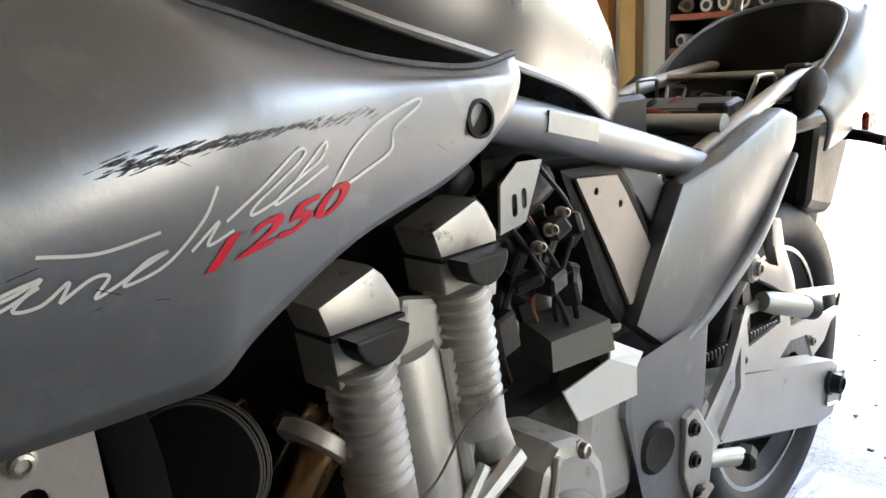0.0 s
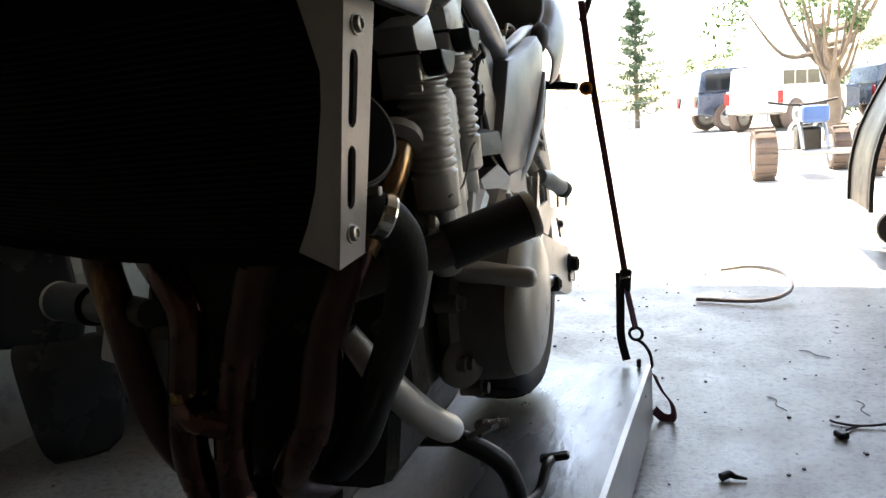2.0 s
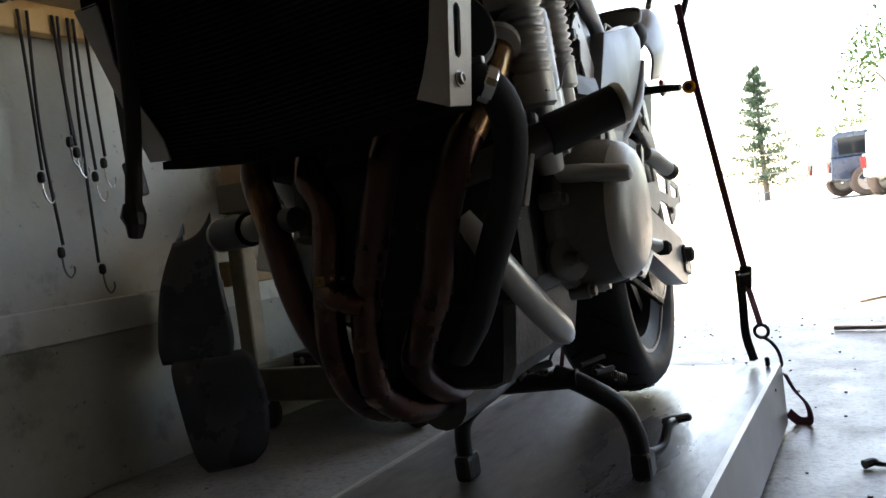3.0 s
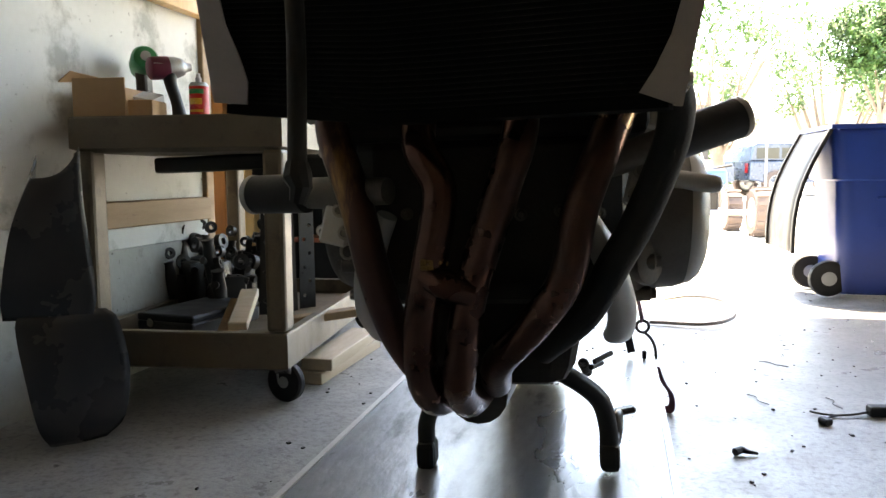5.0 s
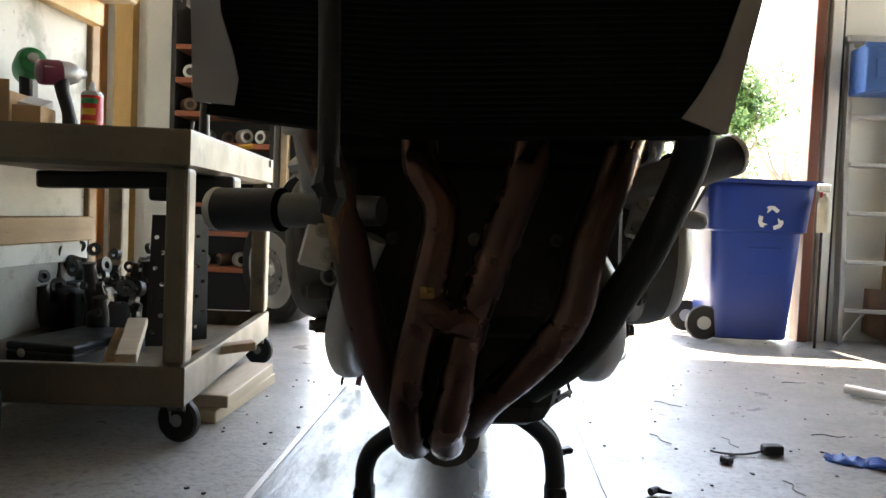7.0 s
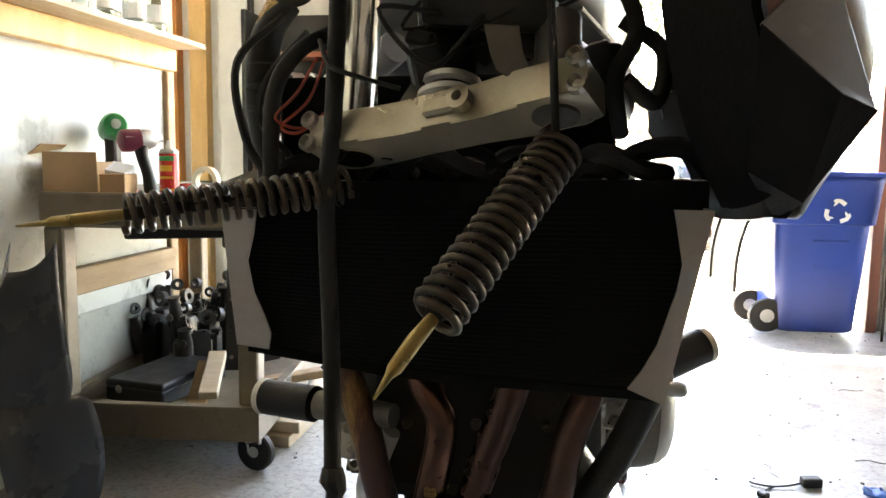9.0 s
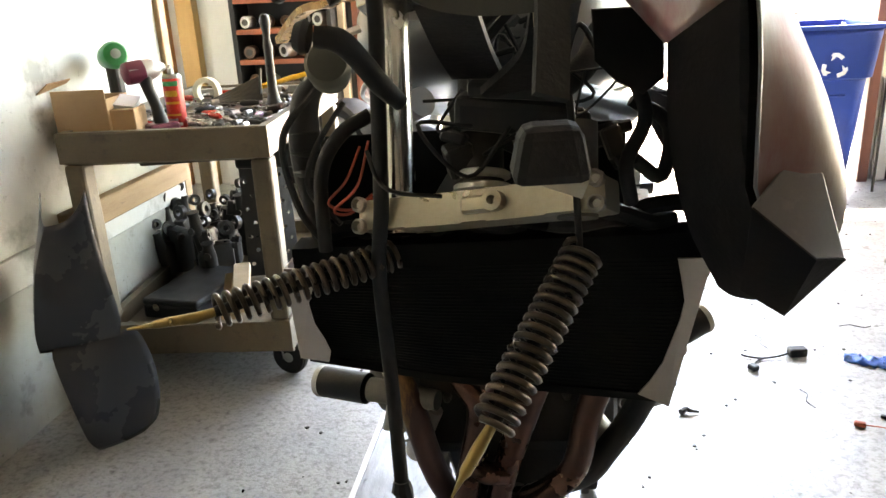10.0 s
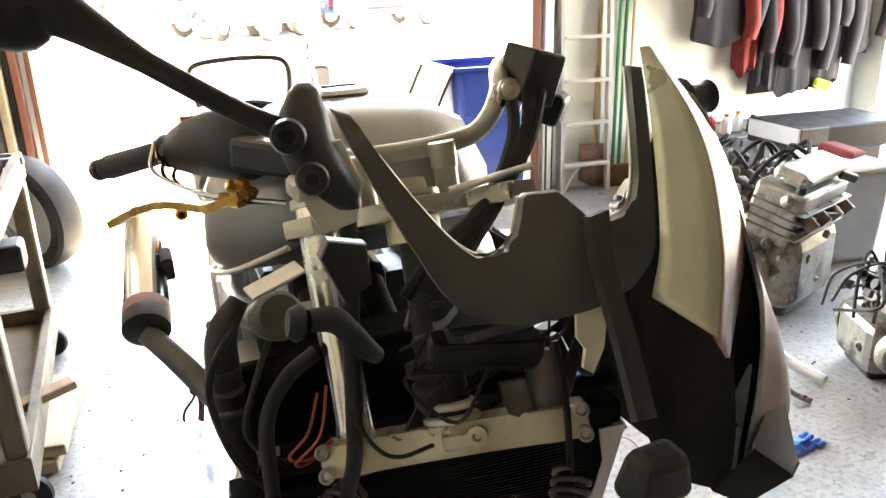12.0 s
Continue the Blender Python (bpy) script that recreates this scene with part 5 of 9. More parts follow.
for cx, cz in ((-0.056, 0.425), (-0.030, 0.400)):
    for k in range(11):
        a = rnd.uniform(-1.9, 0.2)
        c = Vector((cx + 0.0195 * math.cos(a), -0.4835 + 0.0195 * math.sin(a), cz + rnd.uniform(-0.006, 0.006)))
        part("weld_blob", box(B(), c, (rnd.uniform(0.004, 0.009), 0.004, rnd.uniform(0.003, 0.008)), 0.0015, (0, 0, math.degrees(a) + 90)), "brass", exh)
for k in range(7):
    bolt("case_bolt", (-0.14 + 0.045 * k, -0.402, 0.470 + 0.004 * (k % 2)), (0, -1, 0), 0.006, 0.012, exh, "dull_alloy")
part("collector", tube(B(), smooth_path([(-0.03, -0.30, 0.225), (-0.02, -0.16, 0.230), (-0.05, 0.06, 0.232), (-0.14, 0.25, 0.29), (-0.27, 0.40, 0.44), (-0.345, 0.48, 0.515)]), [0.042, 0.040, 0.034, 0.030, 0.028, 0.026], 16), "dull_alloy", bike, "grimy exhaust link pipe", True)
MUF = (Vector((-0.345, 0.48, 0.520)), Vector((-0.310, 0.92, 0.690)))
muffler = part("muffler", lathe(B(), [(0.030, 0.0), (0.046, 0.010), (0.052, 0.045), (0.054, 0.05), (0.055, 0.40), (0.050, 0.44), (0.036, 0.46), (0.030, 0.42)], MUF[0], MUF[1] - MUF[0], 28), "chrome", bike, "long polished silver muffler", True, 40)
part("end_cap", lathe(B(), [(0.040, -0.006), (0.056, 0.004), (0.057, 0.040), (0.0555, 0.046)], MUF[0], MUF[1] - MUF[0], 28), "black_metal", muffler, "black front cap", True, 40)
part("band", lathe(B(), [(0.0558, 0.046), (0.0566, 0.05), (0.0566, 0.075), (0.0558, 0.078)], MUF[0], MUF[1] - MUF[0], 28), "red_scrape", muffler, "reddish band", True)
part("hanger", box(B(), (-0.275, 0.66, 0.615), (0.03, 0.06, 0.07), 0.006, (20, 0, 0)), "black_metal", muffler)
for s in (-1, 1):
    part("crash_tube", tube(B(), smooth_path([(s * 0.11, -0.44, 0.475), (s * 0.135, -0.425, 0.425), (s * 0.155, -0.37, 0.360), (s * 0.158, -0.30, 0.315), (s * 0.150, -0.255, 0.297)]), [0.012, 0.017, 0.018, 0.018, 0.012], 14), "alloy", bike, "dull silver pipe under the engine", True)

# ---- engine
eng = part("crankcase", box(B(), (0, -0.19, 0.470), (0.33, 0.42, 0.22), 0.03, None, 2), "block", bike, "dark engine block")
part("sump", box(B(), (0.0, -0.19, 0.320), (0.19, 0.32, 0.15), 0.03, None, 2, (1.3, 1.1)), "block", eng)
cyl = B()
box(cyl, (0, -0.325, 0.645), (0.372, 0.150, 0.19), 0.012, (-8, 0, 0), 2)
part("cylinder_block", cyl, "block", eng)
for s in (-1, 1):
    part("cylinder_end", box(B(), (s * 0.191, -0.318, 0.645), (0.014, 0.100, 0.186), 0.006, (-14, 0, 0), 2), "cast", eng, "pale cast end of the cylinder block")
# Middle is black for its soot and for the shade on the engine's front.
for y, z in ((-0.405, 0.758), (-0.300, 0.786)):
    part("cam_cover_middle", prism(B(), [(y - 0.006, z - 0.060), (y - 0.012, z + 0.002), (y + 0.033, z + 0.017), (y + 0.050, z - 0.010), (y + 0.048, z - 0.060)], "x", -0.168, 0.168, 0.005), "block", eng, "cam cover middle, black for soot and its unlit front")
for s in (-1, 1):
    for y, z in ((-0.405, 0.758), (-0.300, 0.786)):
        xa, xb = sorted((s * 0.160, s * 0.206))
        cover = part("cam_cover", prism(B(), [(y - 0.010, z - 0.018), (y - 0.018, z + 0.005), (y + 0.032, z + 0.021), (y + 0.040, z + 0.014), (y + 0.053, z - 0.008), (y + 0.053, z - 0.018)], "x", xa, xb, 0.007), "cast", eng, "dirty cast cam cover lobe", True, 40)
        part("gasket", prism(B(), [(y - 0.0108, z - 0.021), (y - 0.0108, z - 0.0178), (y + 0.0538, z - 0.0178), (y + 0.0538, z - 0.021)], "x", xa - 0.0006, xb + 0.0006), "rubber", cover)
        part("head", prism(B(), [(y - 0.006, z - 0.060), (y - 0.010, z - 0.021), (y + 0.053, z - 0.021), (y + 0.048, z - 0.060)], "x", xa + 0.001, xb - 0.001, 0.003), "cast", cover)
        half = B()
        prism(half, [(y + 0.018 + 0.023 * math.cos(a), z - 0.018 + 0.023 * math.sin(a)) for a in [math.pi + math.pi * k / 10 for k in range(11)]], "x", s * 0.204, s * 0.2265, 0.002)
        part("rubber_plug", half, "black", eng, "black half-moon rubber plug")
    for y0, z0, y1, z1 in ((-0.388, 0.715, -0.392 + 0.012, 0.620), (-0.288, 0.742, -0.280, 0.650)):
        rb = B()
        d = Vector((0, y1 - y0, z1 - z0))
        prof = []
        for k in range(57):
            prof.append((0.0245 + 0.0022 * math.sin(2 * math.pi * k / 6), d.length * k / 57))
        prof += [(0.026, d.length), (0.026, d.length + 0.030), (0.022, d.length + 0.034)]
        lathe(rb, prof, (s * 0.196, y0, z0), d, 18)
        rod(rb, Vector((s * 0.192, y0, z0)) + d, Vector((s * 0.188, y1 + 0.048, z1 - 0.105)), 0.023, 0.017)
        part("ribbed_column", rb, "cast", eng, "ribbed cast column at the cylinder's end", True, 35)
    mid = B()
    lathe(mid, [(0.034, 0), (0.036, 0.006), (0.036, 0.165), (0.030, 0.17)], (s * 0.178, -0.345, 0.705), (0, 0.12, -1), 20)
    part("water_jacket", mid, "cast", eng, "", True)
    wb = B()
    for dy in (-0.035, 0.0, 0.032):
        tube(wb, [(s * 0.2005, -0.340 + dy, 0.70), (s * 0.2005, -0.318 + dy, 0.54)], 0.006, 8)
    part("rib", wb, "cast", eng, "", True)
    part("gasket_line", tube(B(), smooth_path([(s * 0.218, -0.400, 0.600), (s * 0.219, -0.350, 0.607), (s * 0.219, -0.310, 0.640), (s * 0.219, -0.262, 0.652)]), 0.0012, 6), "dull_alloy", eng)
    ft = B()
    tube(ft, [(s * 0.196, -0.352, 0.556), (s * 0.214, -0.338, 0.553), (s * 0.212, -0.290, 0.566), (s * 0.205, -0.240, 0.580)], [0.010, 0.009, 0.009, 0.012], 8)
    tube(ft, [(s * 0.213, -0.330, 0.548), (s * 0.206, -0.280, 0.588)], 0.006, 8)
    part("foot_flange", ft, "cast", eng, "", True)
    # Darker alloy on flanks, front lower bosses and the right side's face.
    cov = B()
    dep = 1.0 if s > 0 else 0.62
    lathe(cov, [(0.105, 0.0), (0.106, 0.014 * dep), (0.098, 0.022 * dep), (0.094, 0.060 * dep), (0.090, 0.072 * dep), (0.070, 0.080 * dep), (0.02, 0.08 * dep)], (s * 0.172, -0.236, 0.456), (s, 0, -0.04), 34)
    cv = part("engine_cover", cov, "dull_alloy", eng, "round engine cover with darker flanks", True, 28)
    part("outer_face", lathe(B(), [(0.089, 0.0705 * dep), (0.0895, 0.074 * dep), (0.087, 0.082 * dep), (0.078, 0.092 * dep), (0.068, 0.0965 * dep), (0.060, 0.097 * dep), (0.057, 0.0985 * dep), (0.02, 0.099 * dep), (0.001, 0.099 * dep)], (s * 0.172, -0.236, 0.456), (s, 0, -0.04), 34), "cast" if s > 0 else "dull_alloy", cv, "paler cast outer face", True, 40)
    for k in range(9):
        a = 2 * math.pi * k / 9 + 0.15
        o = Vector((s * 0.172, -0.236 + 0.107 * math.cos(a), 0.456 + 0.107 * math.sin(a)))
        part("cover_boss", lathe(B(), [(0.0105, 0), (0.010, 0.026), (0.0075, 0.028), (0.007, 0.034), (0.002, 0.034)], o, (s, 0, 0), 10), "dull_alloy" if k in (4, 5, 6) else "cast", cv, "", True)
    if s > 0:
        part("cover_rib", tube(B(), [(0.185, -0.312, 0.506), (0.225, -0.314, 0.504), (0.272, -0.313, 0.4975), (0.278, -0.313, 0.497), (0.281, -0.313, 0.497)], [0.015, 0.013, 0.011, 0.009, 0.004], 12), "cast", cv, "", True)
        part("pulse_cover", lathe(B(), [(0.030, 0.0), (0.030, 0.010), (0.026, 0.013), (0.002, 0.014)], (0.186, -0.320, 0.405), (0.8, -0.6, 0), 18), "dull_alloy", cv, "oily round plug", True)
    up = B()
    prism(up, [(-0.268, 0.500), (-0.240, 0.572), (-0.216, 0.587), (-0.176, 0.577), (-0.152, 0.545), (-0.136, 0.460), (-0.23, 0.45)], "x", s * 0.15, s * (0.236 if s > 0 else 0.200), 0.012)
    bc = part("breather_cover", up, "cast" if s > 0 else "dull_alloy", cv)
    if s > 0:
        bolt("bolt", (0.232, -0.186, 0.570), (1, 0.1, 0.1), 0.0075, 0.010, bc)
        bolt("bolt", (0.232, -0.160, 0.500), (1, 0.1, 0.1), 0.0065, 0.008, bc)
        part("rib", tube(B(), [(0.2365, -0.222, 0.580), (0.2385, -0.236, 0.535), (0.2365, -0.250, 0.500)], 0.004, 8), "cast", bc, "", True)
    sl = part("frame_slider", tube(B(), [Vector((s * 0.290, -0.362, 0.574) if s > 0 else (s * 0.290, -0.393, 0.502)) - Vector((s * 0.140, 0.068, 0.044) if s > 0 else (s * 0.140, 0.052, -0.001)) * 0.56, Vector((s * 0.290, -0.362, 0.574) if s > 0 else (s * 0.290, -0.393, 0.502))], 0.0235, 22), "black", eng, "black crash bobbin with a scraped end", True, 50)
    e0 = Vector((s * 0.290, -0.362 if s > 0 else -0.393, 0.574 if s > 0 else 0.502))
    d = (e0 - Vector((s * 0.150, -0.43 if s > 0 else -0.445, 0.530 if s > 0 else 0.503))).normalized()
    part("scraped_ring", lathe(B(), [(0.0240, -0.006), (0.0245, 0), (0.023, 0.003), (0.0125, 0.0035), (0.011, -0.012), (0.001, -0.012)], e0, d, 22), "bolt", sl, "scraped pale end ring", True, 40)
    part("mount", tube(B(), [e0 - d * 0.20, e0 - d * 0.125, e0 - d * 0.089], [0.015, 0.0185, 0.0185], 14), "dull_alloy", sl, "dirty alloy mount sleeve", True)
    mp_ = part("mount_plate", box(B(), e0 - d * 0.135 + Vector((s * 0.004, -0.004, -0.030)), (0.034, 0.008, 0.062), 0.003, (-6, 14, 0)), "alloy", sl, "stamped alloy bracket with two bolts")
    for dz in (-0.020, -0.046):
        bolt("bolt", e0 - d * 0.135 + Vector((s * (0.004 + dz * 0.2), -0.009, dz)), (0, -1, 0), 0.007, 0.007, mp_)
    part("ring", tube(B(), [e0 - d * 0.135 + Vector((s * -0.006 + 0.008 * math.cos(k * 0.7), -0.006, -0.068 + 0.009 * math.sin(k * 0.7))) for k in range(9)], 0.002, 6), "bolt", mp_, "", True)
# starter end, sprocket cover with a rag tucked behind it
part("sprocket_cover", box(B(), (0.148, -0.045, 0.49), (0.05, 0.12, 0.14), 0.018, (-10, 0, 0), 2), "cast", eng)
part("reed_box", loft(B(), [[(0.186, -0.160, 0.652), (0.196, -0.078, 0.652), (0.150, -0.074, 0.662), (0.140, -0.150, 0.664)], [(0.190, -0.164, 0.624), (0.202, -0.080, 0.622), (0.152, -0.076, 0.626), (0.142, -0.152, 0.628)]]), "grey_plastic", eng, "dark grey box behind the cylinders")
ragp = part("white_sheet", facets(([(0.181, -0.137, 0.592), (0.190, -0.070, 0.606), (0.196, -0.030, 0.585), (0.186, -0.120, 0.556)], [(0.190, -0.070, 0.606), (0.178, -0.050, 0.618), (0.180, 0.010, 0.585), (0.196, -0.030, 0.585)], [(0.186, -0.120, 0.556), (0.196, -0.030, 0.585), (0.190, -0.020, 0.548)])), "paper", eng, "folded white sheet tucked behind the engine")
ragp.modifiers.new("thick", "SOLIDIFY").thickness = 0.003
# throttle bodies, sensors and looms behind the head
rnd = random.Random(21)
thr = B()
for k in range(4):
    rod(thr, (-0.15 + k * 0.10, -0.26, 0.74), (-0.15 + k * 0.10, -0.13, 0.80), 0.024)
part("throttle_body", thr, "dark_part", eng, "", True)
for k in range(26):
    c = (0.165 + rnd.uniform(-0.03, 0.02), -0.20 + rnd.uniform(-0.02, 0.11), 0.70 + rnd.uniform(-0.05, 0.07))
    part("sensor", box(B(), c, (rnd.uniform(0.012, 0.03), rnd.uniform(0.014, 0.034), rnd.uniform(0.012, 0.04)), 0.003, (rnd.uniform(-40, 40), rnd.uniform(-20, 20), rnd.uniform(-30, 30))), "black" if k % 4 else "dark_part", eng)
for k in range(3):
    c = Vector((0.185, -0.175 + 0.018 * k, 0.745 + 0.012 * (k % 3)))
    bolt("bolt", c, (1, -0.3, 0.2), 0.005, 0.012, eng)
for k in range(5):
    a = Vector((0.165 + rnd.uniform(-0.02, 0.02), -0.21 + rnd.uniform(-0.03, 0.05), 0.80 + rnd.uniform(-0.03, 0.02)))
    part("cable", tube(B(), smooth_path([a, a + Vector((0.01, 0.04, -0.06)), a + Vector((0, rnd.uniform(0.02, 0.09), -0.13)), a + Vector((-0.03, rnd.uniform(0.05, 0.12), -0.2))]), rnd.uniform(0.002, 0.0035), 6), "red_wire" if k == 4 else "rubber", eng, "", True)
part("slotted_bracket", plate(B(), [(-0.216, 0.764), (-0.213, 0.806), (-0.190, 0.822), (-0.156, 0.820), (-0.182, 0.769)], [slot(-0.196, 0.786, 0.007, 0.020), slot(-0.183, 0.790, 0.007, 0.018)], "x", 0.178, 0.181), "tin", eng, "small slotted sheet bracket")
for k, r in enumerate((0.046, 0.0485)):
    c, ax = Vector((0.163, -0.502, 0.668)) - Vector((0.72, -0.62, 0.30)) * 0.011 * k, (0.72, -0.62, 0.30)
    hd = part("horn_disc", lathe(B(), [(0.010, -0.006), (r - 0.004, -0.004), (r, 0.0), (r, 0.002), (r - 0.006, 0.004), (0.012, 0.005)], c, ax, 34), "fins", eng, "thin black horn disc", True)
    part("disc_rim", lathe(B(), [(r - 0.0016, 0.0028), (r + 0.0004, 0.0016), (r + 0.0004, 0.0002), (r - 0.001, 0.0026)], c, ax, 34), "dull_alloy", hd, "", True)
part("hot_sleeve", tube(B(), smooth_path([(0.158, -0.375, 0.675), (0.172, -0.412, 0.655), (0.166, -0.436, 0.620), (0.150, -0.446, 0.585), (0.140, -0.459, 0.562)]), 0.0201, 16), "pipe_gold", eng, "golden heat-tinted pipe end", True)
part("sleeve_clamp", lathe(B(), [(0.0215, 0), (0.0265, 0.002), (0.0265, 0.012), (0.0215, 0.014)], (0.174, -0.412, 0.664), (0.12, -0.70, -0.65), 18), "bracket", eng, "bright pipe clamp", True)

# ---- frame, side panels, air box
for s in (-1, 1):
    fr = part("frame_rail", tube(B(), smooth_path([(s * 0.085, -0.515, 0.938), (s * 0.130, -0.46, 0.915), (s * 0.176, -0.35, 0.886), (s * 0.178, -0.205, 0.860), (s * 0.170, -0.09, 0.833), (s * 0.158, 0.06, 0.796), (s * 0.140, 0.220, 0.756), (s * 0.136, 0.232, 0.753)]), [0.018, 0.019, 0.020, 0.021, 0.021, 0.020, 0.018, 0.012], 16), "silver", bike, "satin silver frame tube", True, 60)
    lb = B()
    box(lb, (s * 0.1935, -0.125, 0.8445), (0.003, 0.085, 0.018), 0, (-13, 0, s * 4))
    part("sticker", lb, "tin", fr, "pale information sticker")
    part("subframe_rail", tube(B(), smooth_path([(s * 0.120, 0.245, 0.765), (s * 0.126, 0.38, 0.805), (s * 0.128, 0.52, 0.838), (s * 0.11, 0.80, 0.865)]), 0.0125, 12), "alloy", bike, "", True)
    sp = B()
    prism(sp, [(0.002, 0.616), (0.042, 0.674), (0.100, 0.757), (0.188, 0.772), (0.381, 0.815), (0.432, 0.800), (0.430, 0.765), (0.410, 0.742), (0.293, 0.658), (0.143, 0.584), (0.063, 0.573)], "x", s * 0.150, s * 0.178, 0.008)
    for v in sp.verts:
        v.co.x -= s * max(0.0, 0.10 - abs(v.co.y - 0.18)) * -0.12
    pn = part("side_panel", sp, "silver", bike, "silver side panel under the missing seat", True, 35)
    part("edge_tube", tube(B(), smooth_path([(s * 0.172, 0.090, 0.555), (s * 0.180, 0.170, 0.592), (s * 0.182, 0.300, 0.655), (s * 0.176, 0.425, 0.745)]), [0.007, 0.010, 0.009, 0.006], 12), "silver", pn, "", True)
    pv = B()
    prism(pv, [(-0.020, 0.600), (0.010, 0.570), (0.130, 0.575), (0.165, 0.585), (0.150, 0.490), (0.128, 0.400), (0.105, 0.330), (0.020, 0.330), (0.010, 0.420), (-0.030, 0.520)], "x", s * 0.118, s * (0.182 if s > 0 else 0.164), 0.010)
    fp_ = part("pivot_plate", pv, "silver", bike, "silver frame plate at the swingarm pivot")
    part("pivot_cap", lathe(B(), [(0.032, 0), (0.032, 0.006), (0.026, 0.010), (0.018, 0.008), (0.001, 0.008)], (s * 0.180, 0.030, 0.462), (s, -0.15, 0), 22), "rubber", fp_, "black oval rubber cap", True)
    hp = part("footrest_hanger", prism(B(), [(0.090, 0.475), (0.118, 0.480), (0.165, 0.420), (0.150, 0.350), (0.110, 0.345), (0.085, 0.400)], "x", s * 0.168, s * 0.190, 0.004), "cast", bike, "footrest hanger plate")
    for y, z in ((0.104, 0.458), (0.106, 0.415), (0.118, 0.364)):
        bolt("bolt", (s * 0.190, y, z), (s, 0, 0), 0.009, 0.008, hp, "dark_part")
    pg = part("footrest", tube(B(), [(s * 0.178, 0.16, 0.385), (s * 0.186, 0.19, 0.378), (s * 0.196, 0.225, 0.368)], [0.010, 0.012, 0.013], 12), "cast", hp, "", True)
    part("footrest_rubber", box(B(), (s * 0.200, 0.232, 0.365), (0.03, 0.04, 0.026), 0.007, (0, 0, s * 18)), "rubber", pg)
    part("gear_lever", tube(B(), smooth_path([(s * 0.195, 0.14, 0.365), (s * 0.205, 0.02, 0.345), (s * 0.215, -0.06, 0.352)]), 0.006, 8), "bolt", hp, "", True)
    ph = part("pillion_hanger", prism(B(), [(0.353, 0.668), (0.385, 0.661), (0.394, 0.618), (0.440, 0.562), (0.452, 0.535), (0.408, 0.545), (0.307, 0.593), (0.283, 0.607), (0.290, 0.623), (0.330, 0.613), (0.393, 0.581), (0.358, 0.625)], "x", *sorted((s * 0.162, s * 0.178)), 0.004), "cast", bike, "cast angular pillion footrest hanger", True, 40)
    part("boss", lathe(B(), [(0.020, 0), (0.020, 0.016), (0.016, 0.020), (0.008, 0.020)], (s * 0.164, 0.292, 0.611), (s, 0, 0), 18), "cast", ph, "", True, 40)
    bolt("bolt", (s * 0.183, 0.292, 0.611), (s, 0, 0), 0.010, 0.008, ph)
    part("pillion_peg", tube(B(), [(s * 0.172, 0.340, 0.550), (s * 0.180, 0.362, 0.543), (s * 0.192, 0.440, 0.517)], [0.014, 0.0165, 0.0165], 14), "cast", ph, "", True, 50)
    part("peg_end", lathe(B(), [(0.0165, 0), (0.018, 0.003), (0.018, 0.026), (0.013, 0.030), (0.007, 0.022), (0.001, 0.022)], (s * 0.192, 0.440, 0.517), (s * 0.16, 1, -0.33), 16), "dark_part", ph, "dark rubber peg end", True, 40)
cw = part("air_box_cover", prism(B(), [(-0.100, 0.802), (0.004, 0.796), (0.030, 0.772), (0.094, 0.664), (0.074, 0.622), (0.000, 0.614), (-0.030, 0.650)], "x", 0.085, 0.158, 0.010), "black", bike, "black air box side")
al = B()
plate(al, [(-0.083, 0.790), (-0.012, 0.783), (0.004, 0.764), (0.074, 0.666), (0.066, 0.645), (0.010, 0.636), (-0.020, 0.690)], [[(y + 0.004 * math.cos(a), z + 0.004 * math.sin(a)) for a in [2 * math.pi * k / 10 for k in range(10)]] for y, z in ((-0.050, 0.772), (-0.006, 0.752))], "x", 0.160, 0.1645)
part("metal_plate", al, "bracket", cw, "bare metal cover plate with two holes")
part("panel_nose", prism(B(), [(0.000, 0.788), (0.055, 0.796), (0.112, 0.748), (0.088, 0.690), (0.036, 0.765)], "x", 0.120, 0.156, 0.006), "silver", bike, "silver front end of the side panel")
part("air_box", box(B(), (0, -0.02, 0.76), (0.17, 0.22, 0.14), 0.02, None, 2), "black", bike, "")

# ---- fuel tank
TANK = ((-0.455, 0.055, 1.012, 1.066), (-0.420, 0.125, 0.990, 1.105), (-0.340, 0.185, 0.942, 1.136), (-0.230, 0.208, 0.908, 1.140), (-0.110, 0.186, 0.878, 1.105), (-0.010, 0.160, 0.842, 1.026), (0.040, 0.135, 0.832, 0.955), (0.078, 0.100, 0.824, 0.885))
rings = []
for y, w, zb, zt in TANK:
    h = zt - zb
    half = [(0.0, zt), (w * 0.45, zt - h * 0.03), (w * 0.80, zt - h * 0.20), (w * 0.97, zt - h * 0.52), (w, zb + h * 0.16), (w * 0.94, zb), (w * 0.5, zb - 0.004)]
    rings.append([Vector((a, y, b)) for a, b in half] + [Vector((-a, y, b)) for a, b in half[:0:-1]])
fine = [smooth_path([r[k] for r in rings], 5) for k in range(len(rings[0]))]
tank = part("fuel_tank", loft(B(), [[c[j] for c in fine] for j in range(len(fine[0]))]), "tank", bike, "silver fuel tank with dents, its shade put into the grey", True, 50)
part("filler_cap", lathe(B(), [(0.042, 0), (0.045, 0.003), (0.040, 0.009), (0.015, 0.011)], (0, -0.24, 1.1390), (0, 0.05, 1), 26), "alloy", tank, "", True)
part("key_slot", box(B(), (0.0, -0.24, 1.1510), (0.05, 0.008, 0.003), 0.001), "black", tank)
